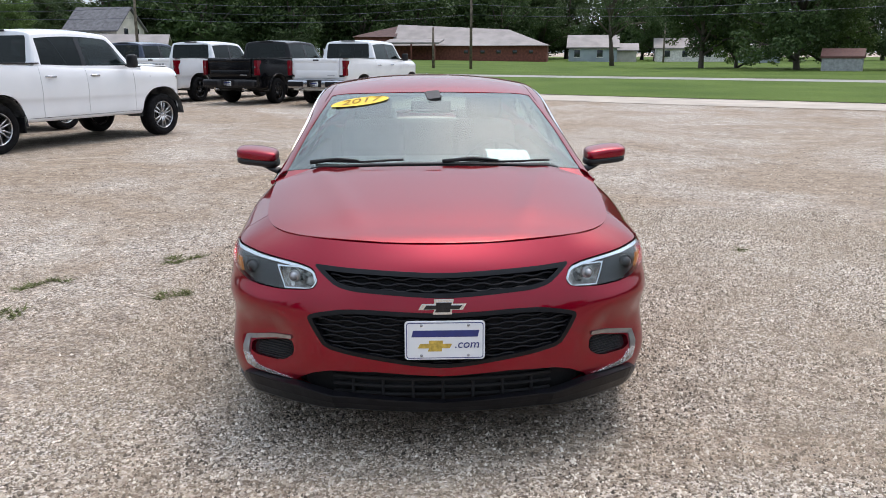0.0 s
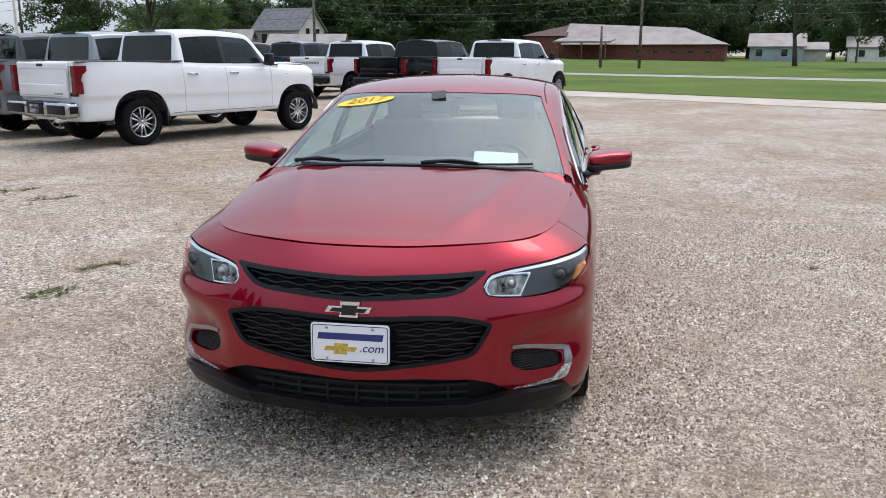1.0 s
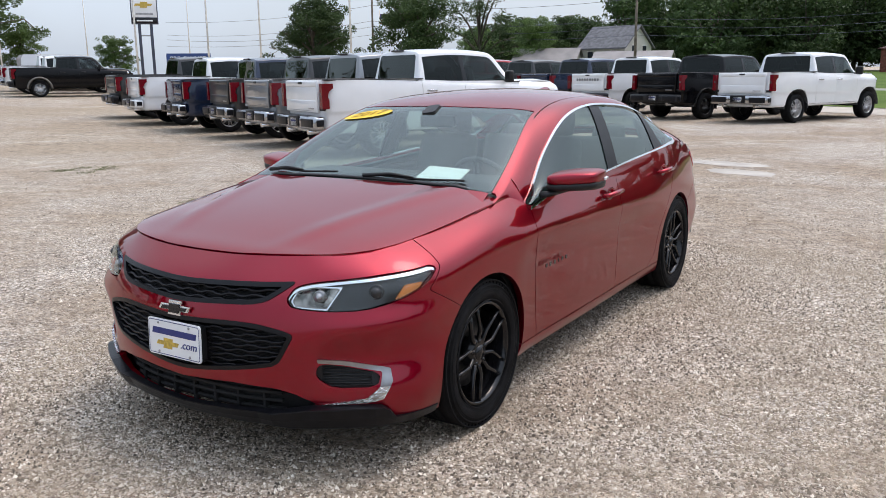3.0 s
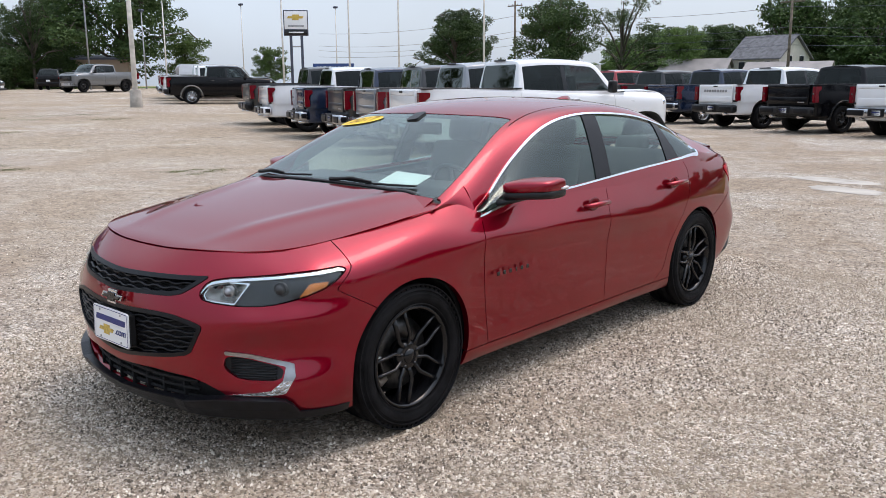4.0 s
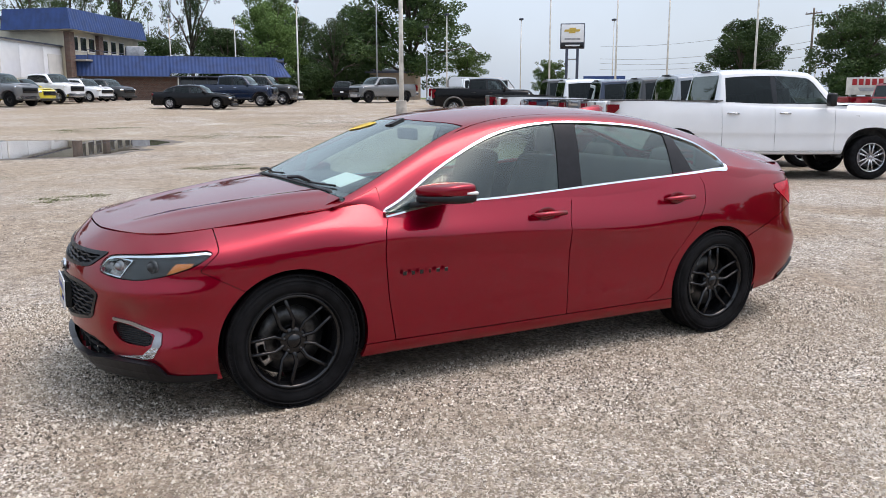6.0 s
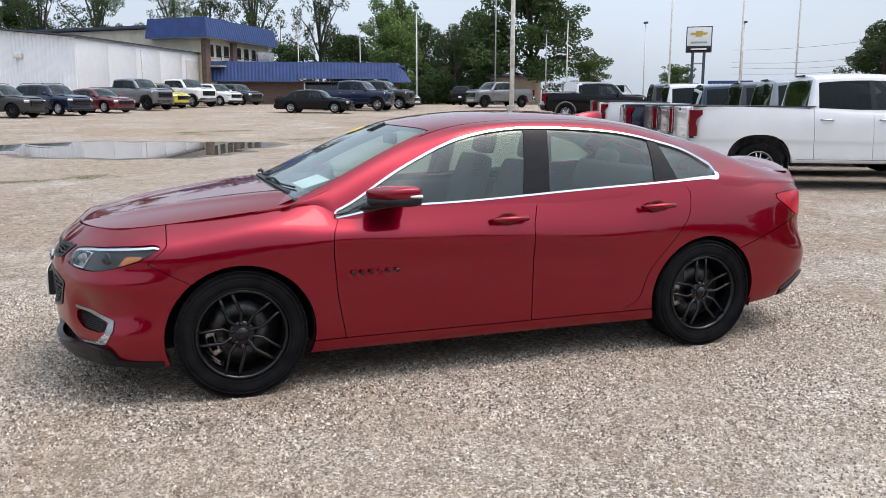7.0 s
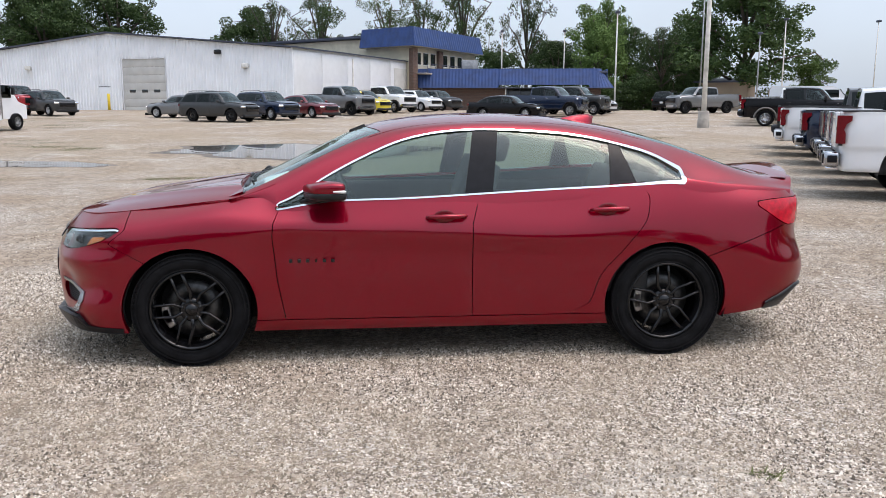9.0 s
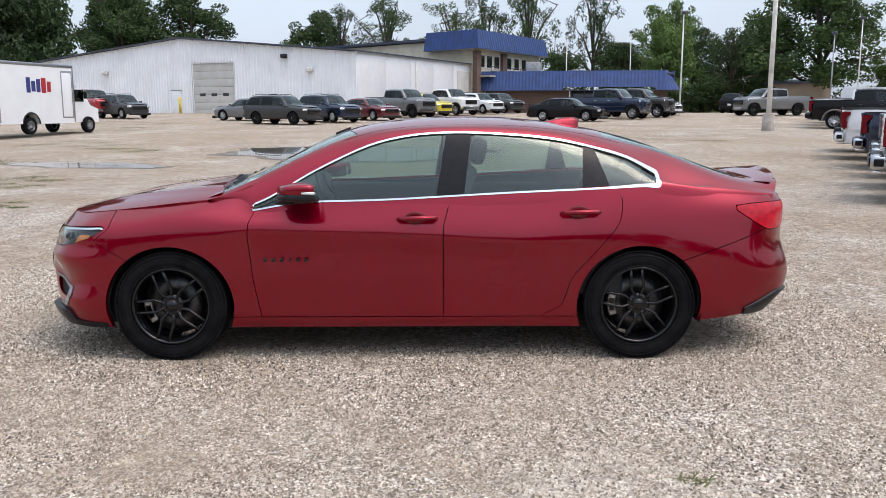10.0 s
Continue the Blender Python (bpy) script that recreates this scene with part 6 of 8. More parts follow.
def box_truck(x, y, heading):
    """A white delivery truck with a tall cargo box."""
    v = thing("delivery_truck", "white delivery box truck with coloured mark on its side", "truck", pose(x, y, float(rise(x, y)), 0, 0, 180 - heading))
    arch = [(4.7 + .50 * math.cos(math.pi * i / 10), .46 + .47 * math.sin(math.pi * i / 10)) for i in range(11)]
    side = [(1.9, .46), (1.9, 3.02), (6.5, 3.02), (6.5, .46)] + arch
    bx_ = part("cargo_box", slab(side, 2.3, pose(-1.15, 0, 0) @ Matrix(((0, 0, 1, 0), (1, 0, 0, 0), (0, 1, 0, 0), (0, 0, 0, 1))), .02), M_WHITEP, v)
    part("roof_cap", box((2.34, 4.64, .14), (0, 4.2, 3.0), .03), M_SATIN, bx_)
    for y0 in (1.92, 6.48):
        part("corner_post", box((2.33, .08, 2.4), (0, y0, 1.72), .01), M_SATIN, bx_)
    for sx in (1, -1):
        part("side_door", box((.02, .62, 1.95), (sx * 1.152, 2.35, 1.73), .005), M_WHITEP, bx_, "side door with grey frame")
        part("door_frame", box((.012, .74, 2.1), (sx * 1.150, 2.35, 1.75), .003), M_SATIN, bx_)
        for dy, wd, hh, cm in ((0, .20, .52, "p"), (-.24, .20, .36, "p"), (-.48, .20, .46, "p"), (-.74, .24, .52, "o"), (-1.0, .20, .36, "o")):
            part("mark_block", box((.008, wd * 1.2, hh * 1.25), (sx * 1.154, 4.75 + dy * 1.25, 2.08 + (hh - .4) * .3), .002, seg=1), M_NAVY if cm == "p" else M_REDPRINT, bx_)
        part("skirt_trim", tube([(sx * 1.15, 4.7 + .51 * math.cos(math.pi * i / 12), .46 + .48 * math.sin(math.pi * i / 12)) for i in range(13)], .03, 6), M_BLACK, v)
        for ax in (.85, 4.7):
            wheel(v, sx * .99, ax, .38, .38, .26, .22, 6, M_SATIN, sx, False)
        part("door_mirror", box((.16, .1, .34), (sx * 1.15, 1.1, 1.75), .03), M_BLACK, v)
        part("headlight", box((.3, .1, .22), (sx * .75, .02, 1.0), .03), M_CHROME, v)
        part("side_window", box((.02, .62, .55), (sx * .985, 1.35, 1.72), .01), M_DARKGLASS, v)
    cab = slab([(0, .5), (0, 1.12), (.55, 1.28), (1.15, 2.05), (1.95, 2.1), (1.95, .5)], 1.94, pose(-.97, 0, 0) @ Matrix(((0, 0, 1, 0), (1, 0, 0, 0), (0, 1, 0, 0), (0, 0, 0, 1))), .06)
    part("cab", cab, M_WHITEP, v)
    part("windshield", box((1.6, .02, .86), (0, .83, 1.68), .01, Matrix.Rotation(radians(-38), 4, "X")), M_DARKGLASS, v)
    part("chassis", box((1.5, 6.2, .3), (0, 3.3, .68), .03), M_LINER, v)
    part("rear_bumper", box((2.2, .2, .5), (0, 6.6, .62), .03), M_BLACK, v)


M_REDPRINT = mat("deep red print", (0.36, 0.012, 0.016), 0.5, 0, 0.05, 20)
M_OFFWHITE = mat("weathered white board", (0.60, 0.59, 0.54), 0.5, 0, 0.15, 3)
box_truck(-34.4, -14.4, -79)


# ---- buildings ----
M_SIDING = mat("white ribbed steel siding", (0.80, 0.82, 0.84), 0.45, 0, 0.05, 0.6, 0.05, 30)
M_BLUE = mat("blue painted metal", (0.012, 0.045, 0.16), 0.6, 0, 0.15, 1.5, 0.05, 20)
M_CREAM = mat("cream stucco", (0.62, 0.56, 0.43), 0.8, 0, 0.1, 0.8, 0.3, 40)
M_DOOR = mat("grey sectional door", (0.52, 0.51, 0.48), 0.5, 0, 0.08, 1.0)
M_ROOFDARK = mat("dark metal roof edge", (0.06, 0.07, 0.10), 0.5, 0.3, 0.1, 2)
M_SHINGLE = mat("grey shingles", (0.13, 0.13, 0.14), 0.85, 0, 0.2, 2, 0.5, 14)
M_METALROOF = mat("pale metal roof", (0.22, 0.20, 0.19), 0.6, 0, 0.15, 0.5)
M_SIDE2 = mat("pale house siding", (0.46, 0.44, 0.38), 0.7, 0, 0.1, 0.8)
M_BLUEGREY = mat("blue grey siding", (0.30, 0.35, 0.37), 0.7, 0, 0.1, 0.8)
M_TAN = mat("tan block wall", (0.34, 0.26, 0.19), 0.85, 0, 0.1, 0.5, 0.3, 20)
M_WOOD = mat("weathered pole wood", (0.15, 0.12, 0.09), 0.85, 0, 0.3, 3, 0.4, 30)
M_STEEL = mat("galvanised steel", (0.36, 0.37, 0.38), 0.5, 0.6, 0.15, 4)
M_WHITESTEEL = mat("white painted steel", (0.70, 0.68, 0.63), 0.55, 0, 0.15, 3, 0.05, 30)
M_CONC = mat("concrete", (0.36, 0.33, 0.29), 0.9, 0, 0.2, 3, 0.5, 40)
M_PANE = mat("dark window pane", (0.02, 0.025, 0.03), 0.08, 0, 0.1, 2, 0, 50, 0.3)


def brick_material():
    m = bpy.data.materials.new("brown brick")
    m.use_nodes = True
    n, l = m.node_tree.nodes, m.node_tree.links
    b = n["Principled BSDF"]
    geo = n.new("ShaderNodeNewGeometry")
    sep, comb = n.new("ShaderNodeSeparateXYZ"), n.new("ShaderNodeCombineXYZ")
    add = n.new("ShaderNodeMath")
    l.new(geo.outputs["Position"], sep.inputs[0])
    l.new(sep.outputs[0], add.inputs[0])
    l.new(sep.outputs[1], add.inputs[1])
    l.new(add.outputs[0], comb.inputs[0])
    l.new(sep.outputs[2], comb.inputs[1])
    t = n.new("ShaderNodeTexBrick")
    l.new(comb.outputs[0], t.inputs["Vector"])
    t.inputs["Scale"].default_value = 1.0
    t.inputs["Brick Width"].default_value, t.inputs["Row Height"].default_value, t.inputs["Mortar Size"].default_value = .22, .075, .01
    t.inputs["Color1"].default_value, t.inputs["Color2"].default_value, t.inputs["Mortar"].default_value = (.125, .058, .038, 1), (.072, .034, .026, 1), (.17, .15, .13, 1)
    l.new(t.outputs["Color"], b.inputs["Base Color"])
    b.inputs["Roughness"].default_value = 0.9
    return m


M_BRICK = brick_material()


def wall_frame(p, q):
    """Pose with x along the wall from p to q, y into the building and z up."""
    p, q = Vector((*p, 0)), Vector((*q, 0))
    return Matrix.Translation(p) @ Matrix.Rotation(math.atan2(q.y - p.y, q.x - p.x), 4, "Z"), (q - p).length


def warehouse():
    C, Lf, R = (-59.5, -5.0), (-73.0, -37.8), (-79.6, 3.3)
    G, EV, PK = .85, 5.95, 7.55
    b = thing("warehouse", "white ribbed steel warehouse with dark roof edge", "warehouse", kind="")
    m, ln = wall_frame(Lf, C)          # front gable, from its far end to the corner
    bm = bmesh.new()
    d0, d1 = ln - 16.5, ln - 12.0      # door opening
    m0, m1 = ln - 18.9, ln - 17.8
    top = lambda s: EV + (PK - EV) * (1 - abs(s - ln / 2) / (ln / 2))
    s, prev = 0.0, None
    rib = [(0, 0), (.20, 0), (.235, -.05), (.285, -.05), (.32, 0)]
    marks = []
    while s < ln:
        marks += [(s + a, y) for a, y in rib if s + a <= ln]
        s += .32
    marks += [(d0, 0), (d1, 0), (m0, 0), (m1, 0), (ln, 0)]
    marks.sort()
    for s, y in marks:
        low = G if not (d0 < s < d1) else 5.4
        if m0 < s < m1:
            low = 3.2
        cur = (s, y, low)
        if prev and s - prev[0] > 1e-4:
            lo = max(prev[2], cur[2]) if (d0 <= prev[0] and s <= d1) or (m0 <= prev[0] and s <= m1) else G
            if d0 <= prev[0] and s <= d1:
                lo = 5.42
            if m0 <= prev[0] and s <= m1:
                lo = 3.22
            bm.faces.new([bm.verts.new(c) for c in ((prev[0], prev[1], lo), (s, y, lo), (s, y, top(s)), (prev[0], prev[1], top(prev[0])))])
        prev = cur
    bmesh.ops.remove_doubles(bm, verts=bm.verts[:], dist=1e-4)
    bm.transform(m)
    part("front_wall", bm, M_SIDING, b)
    door = part("sectional_door", box((4.5, .06, .02), (0, 0, 0), .005), M_DOOR, b, "grey sectional garage door with three small windows", m @ Matrix.Translation(((d0 + d1) / 2, .12, G + .02)))
    for k in range(7):
        part("door_panel", box((4.44, .05, .635), (0, -.01, .33 + .65 * k), .012), M_DOOR, door)
    for k in range(3):
        part("door_window", box((.62, .03, .24), (-1.25 + 1.25 * k, -.035, 1.95), .03), M_PANE, door)
    for sx in (-1, 1):
        part("door_jamb", box((.16, .14, 4.6), (sx * 2.3, -.05, 2.3), .01), M_SIDING, door)
    part("door_head", box((4.8, .14, .14), (0, -.05, 4.62), .01), M_SIDING, door)
    part("personnel_door", box((1.08, .08, 2.35), (0, 0, 1.17), .01), M_SIDING, b, "", m @ Matrix.Translation(((m0 + m1) / 2, .02, G)))
    part("door_frame", box((1.24, .05, .07), (0, 0, 2.38), .01), M_STEEL, b, "", m @ Matrix.Translation(((m0 + m1) / 2, -.04, G)))
    for sx, z, nm in ((ln - 26.6, 4.85, "wall_lamp"), (ln - 4.2, 4.7, "wall_lamp"), (ln - 6.7, 5.8, "flood_lamp")):
        part(nm, box((.55, .3, .35), (0, -.2, 0), .08), M_GLOSSBLACK if nm == "flood_lamp" else M_WHITESTEEL, b, "", m @ Matrix.Translation((sx, 0, z)))
    # near-black sheet added for the unlit inside, behind the door openings
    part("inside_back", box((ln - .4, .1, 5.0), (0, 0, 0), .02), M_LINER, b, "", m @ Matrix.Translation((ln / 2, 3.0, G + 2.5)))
    # side wall of large white panels
    m2, l2 = wall_frame(C, R)
    sw = part("side_wall", box((l2, .2, EV - G + .1), (l2 / 2, .1, (EV + G) / 2), .01), M_SIDING, b, "", m2)
    for k in range(5):
        part("wall_panel", box((l2 / 5 - .06, .05, EV - G - .2), (l2 / 5 * (k + .5), -.02, (EV + G) / 2 - .03), .015), M_WHITEP, sw)
    part("down_pipe", tube([(9.6, -.1, EV - .3), (9.6, -.1, G)], .06, 8), M_WHITESTEEL, sw)
    part("side_door", box((3.3, .08, 3.7), (19.8, -.07, 1.55 + 1.85), .02), M_DOOR, sw)
    # roof in two slopes with dark edge
    for a, z0, c, z1 in ((0, EV, ln / 2, PK), (ln / 2, PK, ln, EV)):
        bm = bmesh.new()
        lo, hi = -.35, l2 + 20
        x0 = a - .3 if a == 0 else a
        x1 = c + .3 if c == ln else c
        v = [bm.verts.new(p) for zo in (.02, .13) for p in ((x0, lo, z0 + zo), (x1, lo, z1 + zo), (x1, hi, z1 + zo), (x0, hi, z0 + zo))]
        for f in ((0, 1, 2, 3), (7, 6, 5, 4), (0, 4, 5, 1), (1, 5, 6, 2), (2, 6, 7, 3), (3, 7, 4, 0)):
            bm.faces.new([v[i] for i in f])
        bmesh.ops.recalc_face_normals(bm, faces=bm.faces[:])
        bm.transform(m)
        part("roof_slope", bm, M_ROOFDARK, b)
    fl = slab([(0, 0), (ln, 0), (ln, .05), (0, .05)], .02, m @ Matrix.Translation((0, -.1, G - .01)))
    part("base_trim", fl, M_CONC, b)
    bo = tube([(0, 0, 0), (0, 0, 1.35)], .11, 12)
    bol = tagged(part("bollard", bo, mat("yellow bollard paint", (.72, .52, .03), .5, 0, .1, 8)), "yellow steel bollard beside the garage door", "bollard")
    p = m @ Vector((ln - 17.2, -.9, 0))
    bol.location = (p.x, p.y, float(rise(p.x, p.y)))


warehouse()


def showroom():
    b = thing("showroom", "low brick showroom with blue metal fascia", "building")
    m, ln = wall_frame((-79.5, 4.0), (-77.6, 23.5))
    G = 1.15
    part("brick_wall", box((9.0, .3, 2.4), (4.5, .9, G + 1.2), .01), M_BRICK, b, "", m)
    part("end_wall", box((1.6, .3, 2.4), (17.6, .9, G + 1.2), .01), M_BRICK, b, "", m)
    part("far_end_wall", box((.3, 14, 2.4), (18.3, 7.8, G + 1.2), .01), M_BRICK, b, "", m)
    part("glass_front", box((7.6, .06, 2.2), (12.9, 1.1, G + 1.2), .005), M_PANE, b, "", m)
    for k in range(7):
        part("mullion", box((.09, .12, 2.2), (9.2 + 1.23 * k, 1.05, G + 1.2), .01), M_ROOFDARK, b, "", m)
    part("back_wall", box((9.0, .1, 2.4), (13.5, 4.5, G + 1.2), .01), M_LINER, b, "", m)
    # sloped fascia with ribs
    x0, x1 = -.2, 19.6
    bm = bmesh.new()
    prev = None
    n = 120
    for i in range(n + 1):
        x = x0 + (x1 - x0) * i / n
        pin = max(0, (x - 17.9) / 1.7)
        o = -.025 if i % 2 == 0 else 0.0
        lo = 3.45 if x < 8.3 or x > 17.2 else 3.75
        row = [bm.verts.new(c) for c in ((x, -.25 + o, lo), (x - pin * 1.2, .35 + o + pin * .6, 5.35), (x - pin * 1.2, 1.6, 5.4))]
        if prev:
            for k in range(2):
                bm.faces.new((prev[k], row[k], row[k + 1], prev[k + 1]))
        prev = row
    bm.transform(m)
    part("fascia", bm, M_BLUE, b, "blue ribbed metal fascia")
    part("soffit", box((19.4, 1.4, .08), (9.7, .45, 3.46), .01), M_ROOFDARK, b, "", m)
    part("flat_roof", box((19, 15, .2), (9.5, 8, 5.0), .02), M_ROOFDARK, b, "", m)
    part("end_fascia", box((.15, 14, 1.8), (19.0, 8.0, 4.4), .02), M_BLUE, b, "", m)
    for x in (.6, 9.0, 17.0):
        part("porch_post", tube([(x, .1, G), (x, .1, 3.45)], .07, 8), M_WHITESTEEL, b, "", m)
    ac = tagged(part("roof_unit", box((2.2, 1.6, 1.2), (0, 0, .6), .04), M_STEEL), "grey air conditioner on the flat roof", "air conditioner")
    p = m @ Vector((5.2, 3.4, 5.1))
    ac.location = p
    part("fan_grille", box((.9, .04, .9), (.45, -.82, .62), .03), M_ROOFDARK, ac)

    u = thing("office_block", "two-storey cream office block with blue fascia", "building")
    m2, l2 = wall_frame((-92.4, -14.2), (-78.6, 3.6))
    part("long_wall", box((l2, .3, 7.2), (l2 / 2, .15, 1.2 + 3.6), .01), M_CREAM, u, "", m2)
    part("roof_edge", box((l2 + .4, .8, .18), (l2 / 2, -.1, 8.55), .02), M_ROOFDARK, u, "", m2)
    m3, l3 = wall_frame((-78.6, 3.6), (-92.0, 10.6))
    fw = part("front_wall", box((l3, .3, 6.6), (l3 / 2, .15, 1.2 + 3.3), .01), M_CREAM, u, "", m3)
    for k, x in enumerate((1.4, 3.0, 4.6, 7.4, 9.2, 11.0)):
        w = part("window", box((.95, .08, 1.15), (x, -.03, 6.35), .01), M_PANE, fw)
        part("frame", box((1.15, .06, .1), (x, -.05, 5.72), .01), M_WHITESTEEL, w)
        part("lintel", box((1.15, .06, .1), (x, -.05, 6.98), .01), M_WHITESTEEL, w)
    for x in (.25, 5.9):
        part("brick_pier", box((.9, .5, 6.2), (x, -.1, 4.2), .01), M_BRICK, fw)
    for mm, ll, x0, lo_x, hi_x in ((m2, 7.4, l2 - 6.0, None, l2), (m3, l3 + 1.6, -1.3, 0.0, None)):
        bm = bmesh.new()
        prev = None
        for i in range(int(ll / .25) + 1):
            x = x0 + .25 * i
            o = .03 if i % 2 else 0
            row = []
            for d, z in ((1.0 + o, 7.45), (.55 + o, 9.3), (-.6, 9.35)):
                xx = x if hi_x is None else min(x, hi_x + 1.19 * d)      # the two bands meet in a mitre
                xx = xx if lo_x is None else max(xx, lo_x - 1.19 * d)
                row.append(bm.verts.new((xx, -d, z)))
            if prev:
                for k in range(2):
                    bm.faces.new((prev[k], row[k], row[k + 1], prev[k + 1]))
            prev = row
        bmesh.ops.dissolve_degenerate(bm, dist=1e-4, edges=bm.edges[:])
        bm.transform(mm)
        part("blue_fascia", bm, M_BLUE, u)
        part("fascia_soffit", box((ll - 1.0, 1.1, .08), (x0 + ll / 2 + (.5 if lo_x is not None else -.5), -.4, 7.46), .01), M_CREAM, u, "", mm)
    part("main_roof", slab([(-92.4, -14.2), (-78.6, 3.6), (-92.0, 10.6), (-106, -7)], .2, Matrix.Translation((0, 0, 8.6))), M_ROOFDARK, u)
    rl = bmesh.new()
    for z in (5.35, 5.8):
        tube([(1, -1.3, z), (l3 - 1, -1.3, z)], .03, 6, rl)
    for k in range(9):
        tube([(1 + (l3 - 2) * k / 8, -1.3, 4.9), (1 + (l3 - 2) * k / 8, -1.3, 5.8)], .03, 6, rl)
    rl.transform(m3)
    part("balcony_rail", rl, M_ROOFDARK, u)
    part("balcony_floor", box((l3 - 1, 1.4, .15), (l3 / 2, -.7, 4.85), .01), M_CONC, u, "", m3)


showroom()


def gable_house(name, label, x, y, w, d, eave, ridge, heading, wall, roof, windows=(), base=0.0, over=.4):
    """A house with a pitched roof, its ridge along local x, with windows in its walls."""
    h = thing(name, label, "house", pose(x, y, base, 0, 0, heading))
    bm = bmesh.new()
    c = [(-w / 2, -d / 2), (w / 2, -d / 2), (w / 2, d / 2), (-w / 2, d / 2)]
    lo, up = [bm.verts.new((a, b, 0)) for a, b in c], [bm.verts.new((a, b, eave)) for a, b in c]
    g0, g1 = bm.verts.new((-w / 2, 0, ridge - .1)), bm.verts.new((w / 2, 0, ridge - .1))
    bm.faces.new((lo[0], lo[1], up[1], up[0]))
    bm.faces.new((lo[2], lo[3], up[3], up[2]))
    bm.faces.new((lo[1], lo[2], up[2], g1, up[1]))
    bm.faces.new((lo[3], lo[0], up[0], g0, up[3]))
    part("wall", bm, wall, h)
    sl = (ridge - eave) / (d / 2)
    for s in (-1, 1):
        r = bmesh.new()
        v = [r.verts.new(q) for t in (0, .18) for q in ((-w / 2 - over, s * (d / 2 + over), eave - over * sl + t), (w / 2 + over, s * (d / 2 + over), eave - over * sl + t), (w / 2 + over, 0, ridge + t), (-w / 2 - over, 0, ridge + t))]
        for f in ((0, 1, 2, 3), (7, 6, 5, 4), (0, 4, 5, 1), (1, 5, 6, 2), (2, 6, 7, 3), (3, 7, 4, 0)):
            r.faces.new([v[i] for i in f])
        bmesh.ops.recalc_face_normals(r, faces=r.faces[:])
        part("roof", r, roof, h)
    for side, a, z, ww, hh in windows:
        if side == "f":
            mm = Matrix.Translation((a, -d / 2 - .03, z))
        else:
            mm = Matrix.Translation((w / 2 + .03 if side == "r" else -w / 2 - .03, a, z)) @ Matrix.Rotation(math.pi / 2, 4, "Z")
        wi = part("window", box((ww, .1, hh), (0, 0, 0), .02), M_PANE, h, "", mm)
        part("frame", box((ww + .24, .06, .12), (0, 0, hh / 2 + .06), .01), M_WHITESTEEL, wi)
        part("sill", box((ww + .24, .12, .10), (0, 0, -hh / 2 - .05), .01), M_WHITESTEEL, wi)
    return h


gable_house("farm_house", "tall pale house with grey shingle roof among trees", -52.0, 118, 7.6, 7.2, 4.8, 7.7, -8, M_SIDE2, M_SHINGLE, (("r", -1.2, 4.2, .9, 1.5), ("r", 1.6, 4.2, .9, 1.5), ("f", -2, 3.5, .9, 1.4), ("f", 2, 3.5, .9, 1.4)))
gable_house("farm_annex", "low pale annex with light roof beside the tall house", -46.5, 112, 10, 7, 2.5, 3.9, 15, M_SIDE2, M_METALROOF, (("f", -3, 1.5, 1, 1.1), ("f", 3, 1.5, 1, 1.1)))
gable_house("farm_garage", "low outbuilding with a pale roof by the tall house", -60, 112, 9, 7, 2.4, 4.6, 15, M_SIDE2, M_METALROOF)
gable_house("cottage", "small blue-grey cottage with pale roof under a tree", 19.8, 149, 8, 8, 2.5, 4.4, -8, M_BLUEGREY, M_METALROOF, (("f", -2.6, 1.5, .9, 1.2), ("f", 1.2, 1.5, .9, 1.2)))
gable_house("cottage_porch", "low side wing of the blue-grey cottage", 25.6, 150, 3.5, 5, 2.0, 3.0, -8, M_SIDE2, M_METALROOF)
gable_house("white_house", "white single-storey house behind trees", 38, 156, 12, 8, 2.4, 4.0, -10, M_WHITESTEEL, M_METALROOF, (("f", -4, 1.4, .9, 1.1), ("f", -1, 1.4, .9, 1.1), ("f", 3, 1.4, .9, 1.1)))
gable_house("pale_garage", "pale blue garage behind trees", 44, 137, 6, 6, 2.3, 2.9, -10, M_BLUEGREY, M_METALROOF)
gable_house("garden_shed", "small grey garden shed with a brown roof", 31.5, 75, 3.2, 2.6, 1.15, 1.75, -25, M_STEEL, mat("brown shed roof", (.12, .05, .04), .7), over=.12)
gable_house("tan_store", "plain tan block building behind trees", -85, 37.3, 5, 5, 3.0, 3.3, 60, M_TAN, M_ROOFDARK, base=1.2)


